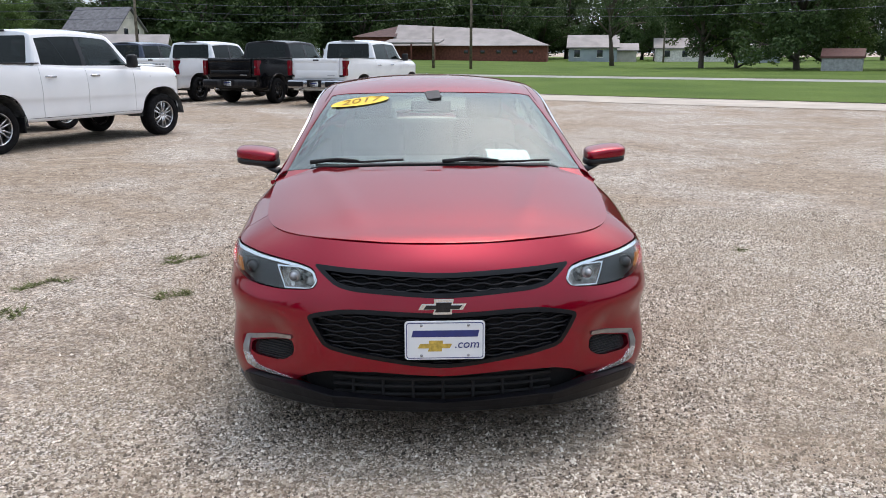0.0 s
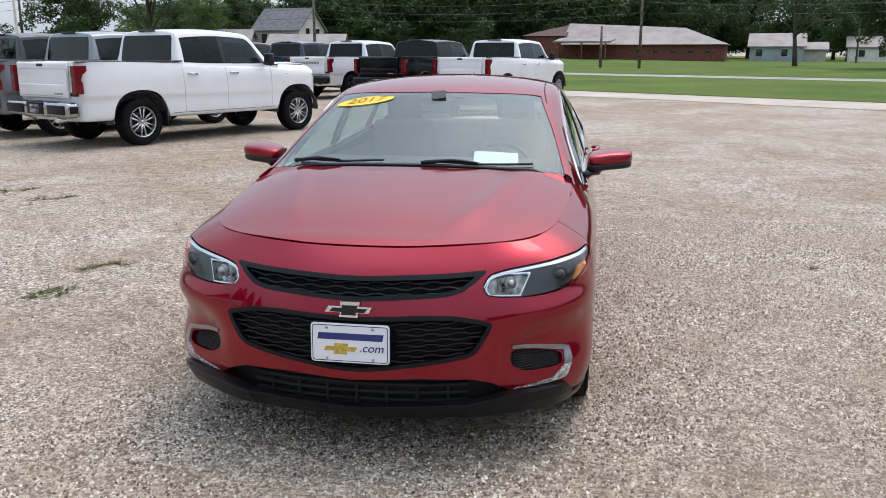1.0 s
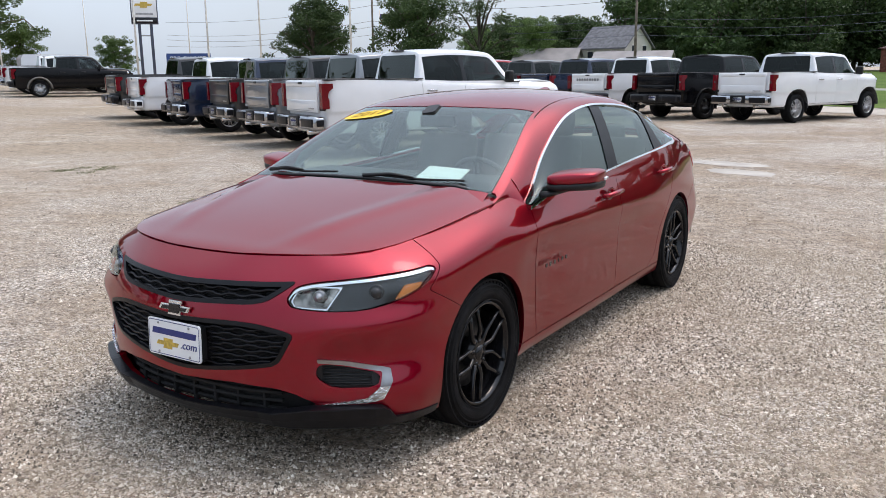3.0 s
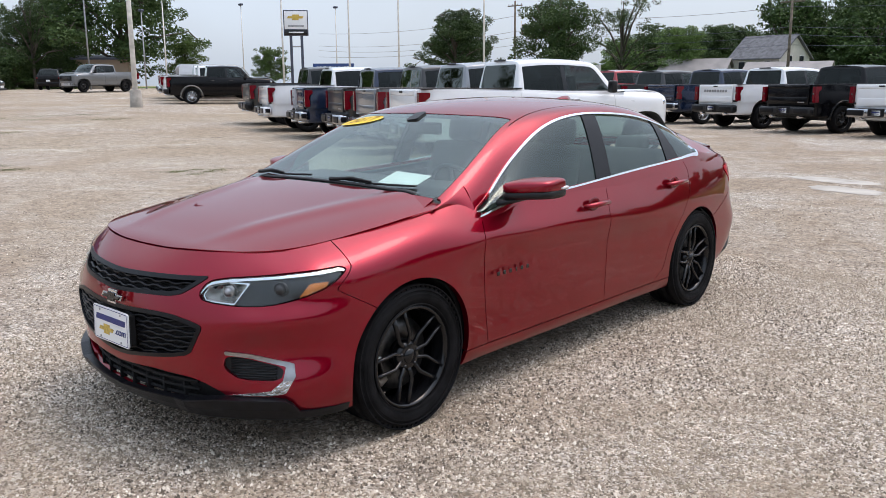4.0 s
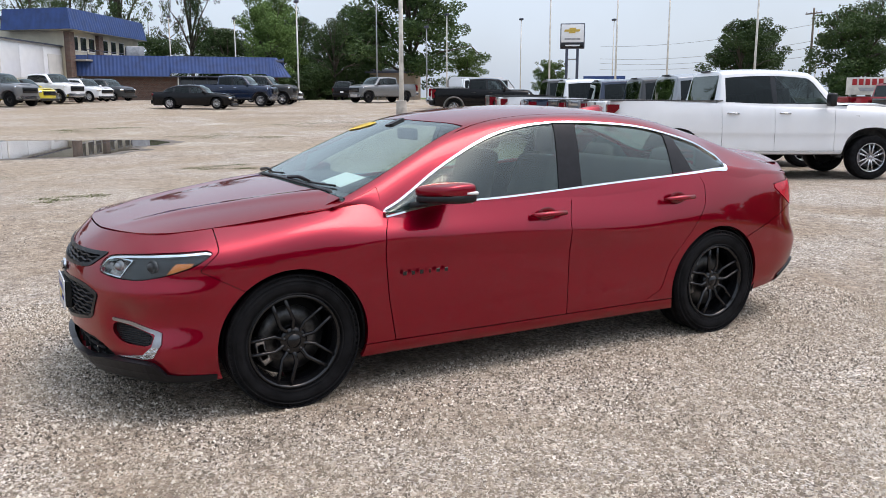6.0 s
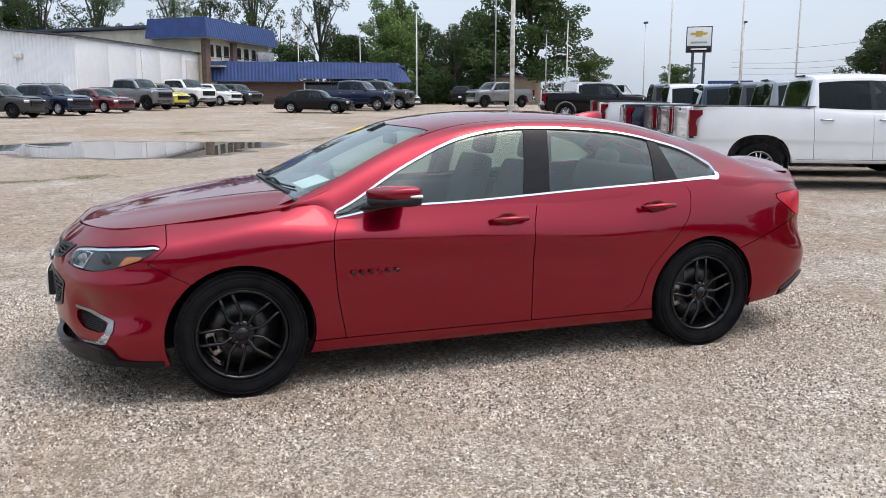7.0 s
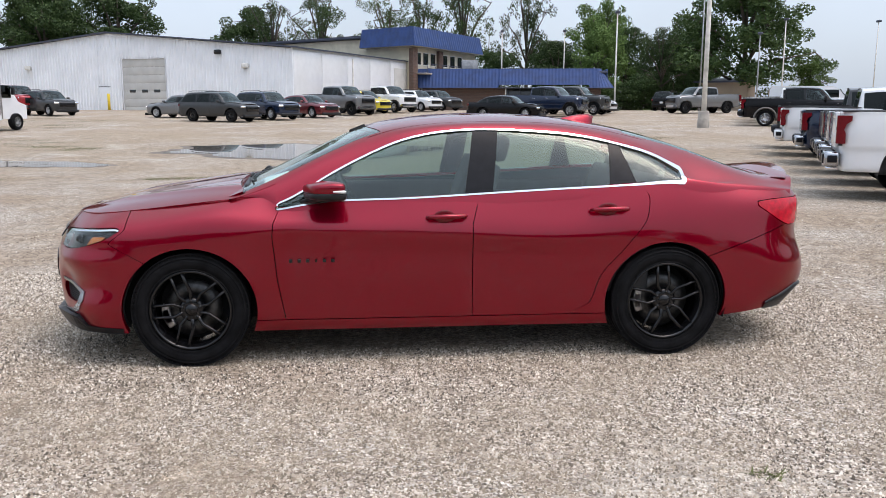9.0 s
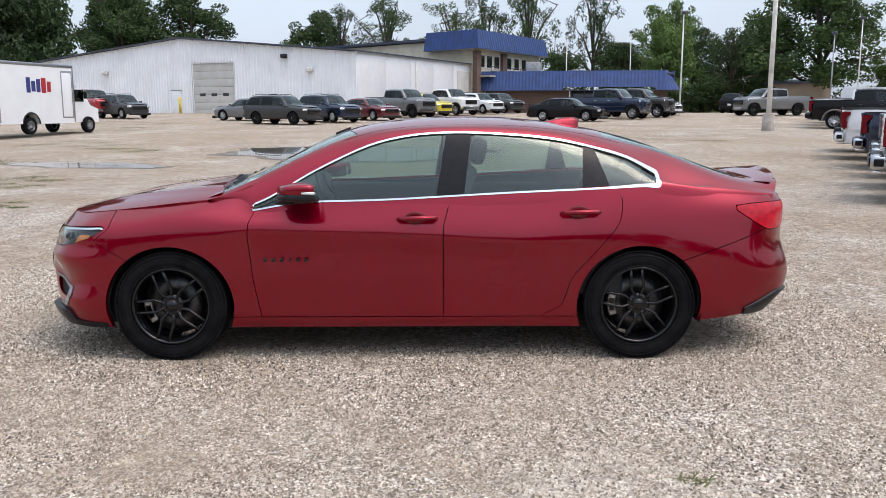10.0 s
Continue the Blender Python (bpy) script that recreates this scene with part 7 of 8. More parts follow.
def brick_hall():
    h = thing("brick_hall", "long brick hall with a pale hipped metal roof", "building", pose(-3.5, 139, 0, 0, 0, -6))
    part("wall", box((25, 12, 2.7), (2, 6, 1.35), .02), M_BRICK2, h)
    bm = bmesh.new()
    e = [(-10.8, -.8, 2.75), (15, -.8, 2.75), (15, 12.8, 2.75), (-10.8, 12.8, 2.75)]
    r0, r1 = (-10.8, 6, 6.3), (8.0, 6, 5.4)
    v = [bm.verts.new(c) for c in (*e, r0, r1)]
    for f in ((0, 1, 5, 4), (1, 2, 5), (2, 3, 4, 5), (3, 2, 1, 0)):
        bm.faces.new([v[i] for i in f])
    part("roof", bm, M_METALROOF, h)
    gb = bmesh.new()
    gb.faces.new([gb.verts.new(c) for c in ((-10.6, -.3, 2.6), (-10.6, 12.3, 2.6), (-10.6, 6, 6.15))])
    part("gable", gb, M_BRICK2, h)
    part("porch_roof", box((9, 5.5, .25), (-6.5, -3.2, 3.4), .05, Matrix.Rotation(radians(6), 4, "X")), M_METALROOF, h)
    part("side_wing", box((7, 10, 4.2), (-14, 7, 2.1), .05), M_BRICK2, h)
    wr = bmesh.new()
    v = [wr.verts.new(c) for c in ((-18, 1.5, 4.2), (-10.4, 1.5, 4.2), (-10.4, 12.5, 4.2), (-18, 12.5, 4.2), (-16.5, 7, 5.0), (-10.4, 7, 6.2))]
    for f in ((0, 1, 5, 4), (2, 3, 4, 5), (3, 0, 4), (1, 2, 5)):
        wr.faces.new([v[i] for i in f])
    part("wing_roof", wr, mat("brown red roof", (.09, .045, .04), .8, 0, .2, 2), h)
    for x in (-10.3, -6.5, -2.8):
        part("porch_post", tube([(x, -5.5, 0), (x, -5.5, 3.2)], .14, 8), M_BRICK2, h)
    for x in (1.5, 4.2, 6.8, 9.4, 12.0):
        part("window", box((.7, .1, .5), (x, -.05, 1.75), .02), M_PANE, h)


M_BRICK2 = mat("red brick wall", (0.20, 0.065, 0.045), 0.9, 0, 0.25, 3.0, 0.3, 12)
brick_hall()


# ---- poles, signs and wires ----
def lamp_post(x, y, h, r=.09, label="", heads=2, base=True, metal=None):
    g = float(rise(x, y))
    p = thing("lamp_post", label or "tall white lamp post on the lot", "lamp post", pose(x, y, g))
    metal = metal or M_WHITESTEEL
    part("pole", tube([(0, 0, -.1), (0, 0, h * .5), (0, 0, h)], [r, r * .85, r * .65], 12), metal, p)
    if base:
        part("footing", lathe([(0, .30), (.8, .27), (.84, .24), (.84, .001)], 16, axis="z"), M_CONC, p)
    for k in range(heads):
        a = math.pi * k
        part("lamp_head", box((.55, .32, .22), (.28 * math.cos(a) if heads > 1 else 0, 0, h + .12), .07), M_ROOFDARK, p)
    return p


lamp_post(-36.6, 19.1, 11.0, .13, "tall white steel lamp post on a concrete footing", 2)
for x, y, h, hd, lab, mt in (
        (-61.6, 20.1, 7.6, 1, "white lamp post with a dark round head", None), (-66.3, 28.4, 11.5, 2, "tall grey steel post by trees", M_STEEL),
        (-69.2, 34.4, 6.6, 1, "grey post in front of a tree", M_STEEL), (-73.0, 38.2, 8.2, 1, "white lamp post with a dark round head", None),
        (-78.3, 49.6, 8.6, 1, "thin pale lamp post against the sky", None), (-72.8, 58.0, 8.4, 1, "thin pale lamp post with one arm", None),
        (-42.0, 40.6, 11.0, 1, "tall thin white post behind parked pickups", None), (-31.0, 37.7, 10.0, 1, "tall thin white post behind parked pickups", None),
        (-84.0, 13.0, 8.0, 1, "pale lamp post behind the showroom", None), (-90.0, 20.5, 8.6, 1, "pale lamp post behind the showroom", None),
        (-44.4, 38.1, 10.5, 1, "tall thin white post behind parked pickups", None), (-47.1, 34.4, 10.5, 1, "tall thin white post behind parked pickups", None)):
    lamp_post(x, y, h, .07, lab, hd, False, mt)


def utility_pole(x, y, h, arms=True):
    p = thing("utility_pole", "weathered wooden utility pole", "utility pole", pose(x, y, float(rise(x, y))))
    part("pole", tube([(0, 0, 0), (0, 0, h)], [.16, .11], 10), M_WOOD, p)
    if arms:
        part("cross_arm", box((2.4, .12, .14), (0, 0, h - .6), .02), M_WOOD, p)
        for a in (-1.05, -.4, .4, 1.05):
            part("insulator", lathe([(0, .05), (.1, .06), (.16, .03)], 8, axis="z", at=(a, 0, h - .53)), M_STEEL, p)


for x, y, h, a in ((-.7, 86, 9.5, True), (-33.6, 83.3, 9.2, True), (-69.6, 83.8, 10.5, True), (-4.7, 89.8, 4.2, False), (36, 64.5, 9.5, True), (45, 148, 8, True), (30, 140, 7, False)):
    utility_pole(x, y, h, a)
wires = bmesh.new()
for (ax, ay, az), (bx2, by2, bz2) in (((-.7, 86, 8.9), (36, 64.5, 8.9)), ((-33.6, 83.3, 8.6), (-.7, 86, 8.9)), ((-69.6, 83.8, 9.9), (-33.6, 83.3, 8.6)), ((36, 64.5, 8.9), (75, 45, 8.9)), ((-110, 82, 9.5), (-69.6, 83.8, 9.9))):
    for dz, sag in ((0, .7), (-1.9, .8), (-2.6, .9), (-3.6, .6)):
        tube([(ax + (bx2 - ax) * t, ay + (by2 - ay) * t, az + (bz2 - az) * t + dz - 4 * sag * t * (1 - t)) for t in np.linspace(0, 1, 13)], .018, 4, wires)
tagged(part("overhead_wires", wires, M_ROOFDARK), "thin dark overhead wires strung between poles", "wires", kind="stuff")


def dealer_sign():
    s = thing("dealer_sign", "tall white and black sign on two grey posts", "sign", pose(-71.0, 51.6, 1.2, 0, 0, 56))
    for x in (-.55, .55):
        part("post", box((.28, .28, 6.0), (x, 0, 3.0), .02), M_ROOFDARK, s)
    part("brace", box((1.3, .12, .14), (0, 0, 4.2), .02), M_STEEL, s)
    cab = part("cabinet", box((2.5, .5, 2.55), (0, 0, 6.55), .04), M_ROOFDARK, s)
    part("white_face", box((2.3, .04, 1.8), (0, -.26, 6.82), .01), M_WHITEP, cab)
    part("black_band", box((2.3, .04, .5), (0, -.262, 5.60), .01), M_GLOSSBLACK, cab)
    bow = [(-.83, .12), (-.36, .12), (-.36, .30), (.40, .30), (.36, .12), (.88, .12), (.74, -.12), (.32, -.12), (.32, -.30), (-.42, -.30), (-.36, -.12), (-.97, -.12)]
    part("gold_mark", slab([(x * .92, y * .92) for x, y in bow], .03, pose(0, -.28, 7.1, 90, 0, 0)), M_GOLD, cab)
    part("grey_line", box((1.6, .02, .18), (0, -.285, 6.25), .005), M_STEEL, cab)
    part("white_line", box((1.5, .02, .13), (0, -.287, 5.60), .005), M_WHITEP, cab)


dealer_sign()


def board_sign(name, label, x, y, z, w, h, heading, face, print_, rows):
    s = thing(name, label, "sign", pose(x, y, float(rise(x, y)), 0, 0, heading))
    for a in (-.4, .4):
        part("post", tube([(a * w, 0, 0), (a * w, 0, z)], .06, 8), M_STEEL, s)
    b = part("board", box((w, .12, h), (0, 0, z), .02), face, s)
    for rz, rw, rh, rx in rows:
        part("print_bar", box((rw, .02, rh), (rx, -.065, z + rz), .003), print_, b)
    return b


red_board = board_sign("red_letter_sign", "white board with a line of red print behind parked pickups", -24.86, 39.07, 1.83, 1.9, .84, 38, M_OFFWHITE, M_REDPRINT, [(.20, .21, .30, -.58 + .29 * k) for k in range(5)])
part("grey_mark", slab([(-.42, .10), (.50, .10), (.40, -.08), (-.30, -.08)], .02, pose(0, -.064, 1.66, 90, 0, 0)), M_STEEL, red_board)
board_sign("blue_board_sign", "blue board with white letters behind parked pickups", -57.5, 46.3, 1.28, 3.6, 2.0, 54, M_BLUE, M_WHITEP, ((-.72, 3.3, .42, 0),))
for text, dz in (("PRE-OWNED", .55), ("VEHICLES", -.05)):
    words(text, .52, pose(0, -.07, 1.28 + dz, 90, 0, 0), "white_letters", M_WHITEP, bpy.data.objects["blue_board_sign"])


def flag_pole(x, y):
    f = thing("flag_pole", "white flagpole with a striped flag", "flagpole", pose(x, y, 0, 0, 0, 20))
    part("pole", tube([(0, 0, 0), (0, 0, 8.6)], [.06, .04], 8), M_WHITESTEEL, f)
    n = 12
    for k in range(7):
        bm = bmesh.new()
        prev = None
        for i in range(n + 1):
            t = i / n
            dx, dy, dz = .08 + 1.9 * t, .12 * math.sin(5 * t), -1.0 * t * t * .7
            row = [bm.verts.new((dx, dy, 8.2 + dz - .16 * (k + e))) for e in (0, 1)]
            if prev:
                bm.faces.new((prev[0], prev[1], row[1], row[0])).smooth = True
            prev = row
        part("stripe", bm, M_REDPRINT if k % 2 == 0 else M_WHITEP, f)
    part("canton", box((.75, .03, .55), (.45, .02, 7.85), .005, Matrix.Rotation(radians(12), 4, "Y")), M_NAVY, f)


flag_pole(-62.4, 76.8)


# ---- road, grass, puddles ----
def strip(name, label, u0, u1, v0, v1, z, material, category, kind="structure", wav=0.0):
    """A flat band in the street's own frame: u along it, v away from the lot."""
    n = 160
    us = np.linspace(u0, u1, n)
    bm = bmesh.new()
    prev = None
    for i, u in enumerate(us):
        a = wav * noise.noise((u * .35, v0, 0)) + wav * .6 * noise.noise((u * 1.7, v0, 3))
        row = []
        for v in (v0 + a, v1):
            x, y = .862 * u + .507 * v, -.507 * u + .862 * v
            row.append(bm.verts.new((x, y, float(rise(x, y)) + z)))
        if prev:
            bm.faces.new((prev[0], row[0], row[1], prev[1]))
        prev = row
    bmesh.ops.recalc_face_normals(bm, faces=bm.faces[:])
    return tagged(part(name, bm, material), label, category, kind=kind)


M_ROAD = mat("worn pale asphalt road", (0.42, 0.37, 0.31), 0.9, 0, 0.12, 0.6, 0.4, 60)
M_PATH = mat("grey street asphalt", (0.30, 0.29, 0.27), 0.9, 0, 0.12, 0.5, 0.3, 60)


def grass_material(name, c1, c2, c3):
    m = bpy.data.materials.new(name)
    m.use_nodes = True
    n, l = m.node_tree.nodes, m.node_tree.links
    b = n["Principled BSDF"]
    geo = n.new("ShaderNodeNewGeometry")
    t1, t2 = n.new("ShaderNodeTexNoise"), n.new("ShaderNodeTexNoise")
    t1.inputs["Scale"].default_value, t1.inputs["Detail"].default_value = .18, 6
    t2.inputs["Scale"].default_value, t2.inputs["Detail"].default_value = 9, 6
    r = n.new("ShaderNodeValToRGB")
    r.color_ramp.elements[0].position, r.color_ramp.elements[0].color = .35, (*c1, 1)
    r.color_ramp.elements[1].position, r.color_ramp.elements[1].color = .68, (*c2, 1)
    mx = n.new("ShaderNodeMix")
    mx.data_type = "RGBA"
    mx.inputs[7].default_value = (*c3, 1)
    mr = n.new("ShaderNodeMapRange")
    mr.inputs[1].default_value, mr.inputs[2].default_value, mr.inputs[4].default_value = .45, .75, .7
    for t in (t1, t2):
        l.new(geo.outputs["Position"], t.inputs["Vector"])
    l.new(t1.outputs["Fac"], r.inputs[0])
    l.new(t2.outputs["Fac"], mr.inputs[0])
    l.new(r.outputs[0], mx.inputs[6])
    l.new(mr.outputs[0], mx.inputs[0])
    l.new(mx.outputs[2], b.inputs["Base Color"])
    b.inputs["Roughness"].default_value, b.inputs["Specular IOR Level"].default_value = .95, .1
    bp = n.new("ShaderNodeBump")
    bp.inputs["Strength"].default_value, bp.inputs["Distance"].default_value = .8, .08
    l.new(t2.outputs["Fac"], bp.inputs["Height"])
    l.new(bp.outputs[0], b.inputs["Normal"])
    return m


M_GRASS = grass_material("mown grass", (.062, .105, .022), (.105, .155, .036), (.05, .082, .018))
M_WEED = grass_material("weeds", (.10, .115, .045), (.15, .155, .07), (.07, .085, .03))
strip("road", "pale worn asphalt road edge", -70, 400, 26.3, 29.9, .012, M_ROAD, "road", wav=.35)
strip("grass_verge", "mown green grass beyond the road", -160, 500, 29.9, 50.5, .03, M_GRASS, "grass", wav=.25)
strip("street", "grey street crossing the grass", -160, 500, 50.5, 54.8, .02, M_PATH, "road")
strip("grass_field", "wide mown lawn under the trees", -260, 600, 54.8, 320, .035, M_GRASS, "grass")
tagged(part("west_grass", slab([(-400, -160), (-97, -160), (-97, 120), (-400, 120)], .02, Matrix.Translation((0, 0, 1.27))), M_GRASS), "grass behind the buildings", "grass", kind="structure")

M_WATER = bpy.data.materials.new("standing rain water")
M_WATER.use_nodes = True
_b = M_WATER.node_tree.nodes["Principled BSDF"]
_b.inputs["Base Color"].default_value, _b.inputs["Roughness"].default_value, _b.inputs["Specular IOR Level"].default_value = (.10, .085, .068, 1), .01, .5
_b.inputs["IOR"].default_value = 2.0
M_MUD = mat("damp mud", (.15, .12, .09), .7, 0, .3, 2.5, .4, 25)


M_PALE = mat("pale dried silt", (.41, .375, .33), .9, 0, .12, 3, .3, 40)


def puddle(x, y, a, b, turn, seed, wet=True):
    """A shallow pool with a ragged outline on a damp rim."""
    for nm, k, z, mm in (("damp_rim", 1.10, .004, M_MUD), ("puddle", 1.0, .009, M_WATER)) if wet else (("silt_patch", 1.0, .006, M_PALE),):
        pts = []
        for i in range(72):
            t = 2 * math.pi * i / 72
            r = 1 + .35 * noise.noise((math.cos(t) * 1.6 + seed, math.sin(t) * 1.6, seed)) + .14 * noise.noise((math.cos(t) * 5, math.sin(t) * 5 + seed, 2))
            px, py = a * r * k * math.cos(t), b * r * k * math.sin(t)
            c, s = math.cos(turn), math.sin(turn)
            pts.append((x + px * c - py * s, y + px * s + py * c))
        bm = bmesh.new()
        f = bm.faces.new([bm.verts.new((q[0], q[1], float(rise(*q)) + z)) for q in pts])
        if f.normal.z < 0:
            f.normal_flip()
        bm.normal_update()
        o = tagged(part(nm, bm, mm), {"puddle": "shallow rain puddle on the lot", "damp_rim": "damp dark earth round a puddle", "silt_patch": "pale dried silt patch on the lot"}[nm], {"puddle": "puddle", "damp_rim": "mud", "silt_patch": "silt"}[nm], kind="structure")


puddle(-21.6, 1.4, 4.3, 3.0, 1.45, 3.1)
puddle(-16.6, -5.4, 2.4, .8, 1.35, 8.2)
puddle(-1.8, 15.05, .75, .30, -.2, 1.7, False)
puddle(-1.1, 13.9, .55, .30, -.4, 9.7, False)

# ---- trees ----
def leaf_material(name, c1, c2):
    m = bpy.data.materials.new(name)
    m.use_nodes = True
    n, l = m.node_tree.nodes, m.node_tree.links
    b = n["Principled BSDF"]
    geo = n.new("ShaderNodeNewGeometry")
    oi = n.new("ShaderNodeObjectInfo")
    mx = n.new("ShaderNodeMix")
    mx.data_type = "RGBA"
    mx.inputs[6].default_value, mx.inputs[7].default_value = (*c1, 1), (*c2, 1)
    l.new(geo.outputs["Random Per Island"], mx.inputs[0])
    hsv = n.new("ShaderNodeHueSaturation")
    mr = n.new("ShaderNodeMapRange")
    mr.inputs[3].default_value, mr.inputs[4].default_value = .75, 1.25
    l.new(oi.outputs["Random"], mr.inputs[0])
    l.new(mr.outputs[0], hsv.inputs["Value"])
    l.new(mx.outputs[2], hsv.inputs["Color"])
    l.new(hsv.outputs[0], b.inputs["Base Color"])
    b.inputs["Roughness"].default_value, b.inputs["Specular IOR Level"].default_value = .6, .25
    tr, ms = n.new("ShaderNodeBsdfTranslucent"), n.new("ShaderNodeMixShader")
    l.new(hsv.outputs[0], tr.inputs[0])
    ms.inputs[0].default_value = .25
    l.new(b.outputs[0], ms.inputs[1])
    l.new(tr.outputs[0], ms.inputs[2])
    l.new(ms.outputs[0], n["Material Output"].inputs[0])
    return m


M_LEAF = leaf_material("maple leaves", (.028, .056, .018), (.062, .102, .032))
M_LEAF_L = leaf_material("pale green leaves", (.065, .12, .03), (.125, .195, .055))
M_LEAF_D = leaf_material("dark needles", (.022, .042, .016), (.05, .085, .03))
M_BARK = mat("bark", (.085, .07, .055), .95, 0, .3, 3, .6, 12)


def leaf_cloud(rng, blobs, per, size):
    """Many small leaf blades scattered over clumps."""
    co, fc = [], []
    for c, r in blobs:
        n = max(8, int(per * (r / .12) ** 2))
        d = rng.normal(size=(n, 3))
        d /= np.linalg.norm(d, axis=1)[:, None]
        p = c + d * (r * rng.uniform(.45, 1.12, n) ** .6)[:, None] * [1, 1, .8]
        a = rng.normal(size=(n, 3))
        a /= np.linalg.norm(a, axis=1)[:, None]
        b = np.cross(a, d + rng.normal(scale=.5, size=(n, 3)))
        b /= np.maximum(np.linalg.norm(b, axis=1), 1e-6)[:, None]
        s = (size * rng.uniform(.6, 1.3, n))[:, None]
        k = len(co) * 4
        for q, e, f, z in zip(p, a * s, b * s * .7, range(n)):
            i = len(co)
            co += [q - e, q + f * 1.7, q + e]
            fc.append((i, i + 1, i + 2))
    me = bpy.data.meshes.new("crown")
    me.from_pydata(np.array(co).tolist(), [], fc)
    return me


def tree_model(seed, shape, leaf, trunk_h=.28, spread=.34, clumps=52, per=230, size=.0155):
    """A tree of height 1: tapered trunk, forking limbs and a ragged crown of leaf clumps."""
    rng = np.random.default_rng(seed)
    t = thing("tree", "leafy green tree with an uneven crown", "tree")
    bm = bmesh.new()
    lean = rng.normal(scale=.007, size=2)
    tube([(0, 0, -.01), (lean[0], lean[1], trunk_h * .6), (lean[0] * 2, lean[1] * 2, trunk_h), (lean[0] * 3, lean[1] * 3, .62)], [.030, .022, .018, .006], 8, bm)
    blobs = []
    for k in range(clumps):
        a = rng.uniform(0, 2 * math.pi)
        if shape == "cone":
            z = rng.uniform(.10, .97)
            rad = spread * (1 - z) ** .8 * rng.uniform(.5, 1.0)
            r = .05 + .07 * (1 - z)
        elif shape == "tall":
            z = rng.uniform(trunk_h + .12, .95)
            rad = spread * rng.uniform(.2, 1) * math.sin(math.pi * min(1, (z - trunk_h) / (1.02 - trunk_h)) ** .8)
            r = rng.uniform(.04, .085)
        else:
            z = rng.uniform(trunk_h + .02, .93)
            q = (z - trunk_h) / (1 - trunk_h)
            rad = spread * math.sqrt(max(.05, 1 - (2 * q - .85) ** 2 / 1.5)) * rng.uniform(.35, 1.0)
            r = rng.uniform(.06, .125)
        c = np.array([rad * math.cos(a), rad * math.sin(a), z])
        blobs.append((c, r))
        if shape == "round" and k % 4 == 0:
            r *= 1.25
        if k % 3 == 0 and shape != "cone":
            z0 = trunk_h * rng.uniform(.75, 1.3)
            mid = np.array([c[0] * .45, c[1] * .45, (z0 + c[2]) / 2 + .03])
            tube([(lean[0] * 2, lean[1] * 2, z0), tuple(mid), tuple(c)], [.012, .008, .003], 5, bm)
    if shape == "round":
        for k in range(10):
            blobs.append((np.array([rng.normal(scale=spread * .35), rng.normal(scale=spread * .35), rng.uniform(trunk_h + .15, .8)]), .15))
    part("trunk", bm, M_BARK, t)
    me = leaf_cloud(rng, blobs, per, size)
    part("crown", me, leaf, t)
    return t


def branching_tree(seed, leaf, trunk_h=.2, spread=.34, limbs=9, twigs=7, clump=.062, per=300, size=.010, core=7, top=.93):
    """A tree of height 1 whose limbs fork into twigs, each with a ragged spray of leaves, with sky showing between."""
    rng = np.random.default_rng(seed)
    t = thing("tree", "leafy green tree with an uneven crown", "tree")
    bm = bmesh.new()
    lean = rng.normal(scale=.01, size=2)
    tube([(0, 0, -.01), (lean[0], lean[1], trunk_h * .6), (lean[0] * 2, lean[1] * 2, trunk_h), (lean[0] * 3, lean[1] * 3, .60), (lean[0] * 4, lean[1] * 4, top - .08)], [.028, .021, .018, .009, .003], 8, bm)
    blobs = []
    for k in range(limbs):
        a = 2.4 * k + rng.uniform(-.5, .5)
        q = (k + .5) / limbs                              # low limbs first
        z0 = trunk_h * .8 + (.55 - trunk_h * .8) * q * rng.uniform(.8, 1.1)
        reach = spread * (1 - .75 * q ** 1.8) * rng.uniform(.72, 1.12)
        z1 = min(top, z0 + .10 + .42 * q + rng.uniform(-.03, .05))
        root = np.array([lean[0] * 2, lean[1] * 2, z0])
        tip = np.array([reach * math.cos(a), reach * math.sin(a), z1])
        mid = root + (tip - root) * .5 + np.array([0, 0, .05])
        tube([tuple(root), tuple(mid), tuple(tip)], [.012, .008, .003], 5, bm)
        for j in range(twigs):
            s = rng.uniform(.42, 1.05)
            base = root + (tip - root) * s + np.array([0, 0, .05 * math.sin(math.pi * min(s, 1))])
            off = rng.normal(size=3) * [.075, .075, .06]
            c = base + off
            c[2] = min(top, max(trunk_h * .75, c[2]))
            if j % 2 == 0:
                tube([tuple(base), tuple(c)], [.004, .0015], 4, bm)
            blobs.append((c, clump * rng.uniform(.6, 1.3)))
    for k in range(core):
        a, z = rng.uniform(0, 2 * math.pi), rng.uniform(trunk_h + .08, .84)
        q = spread * rng.uniform(.1, .72) * math.sqrt(max(.1, 1 - ((z - .5) / .5) ** 2))
        blobs.append((np.array([q * math.cos(a), q * math.sin(a), z]), rng.uniform(.08, .12)))
    part("trunk", bm, M_BARK, t)
    part("crown", leaf_cloud(rng, blobs, per, size), leaf, t)
    return t


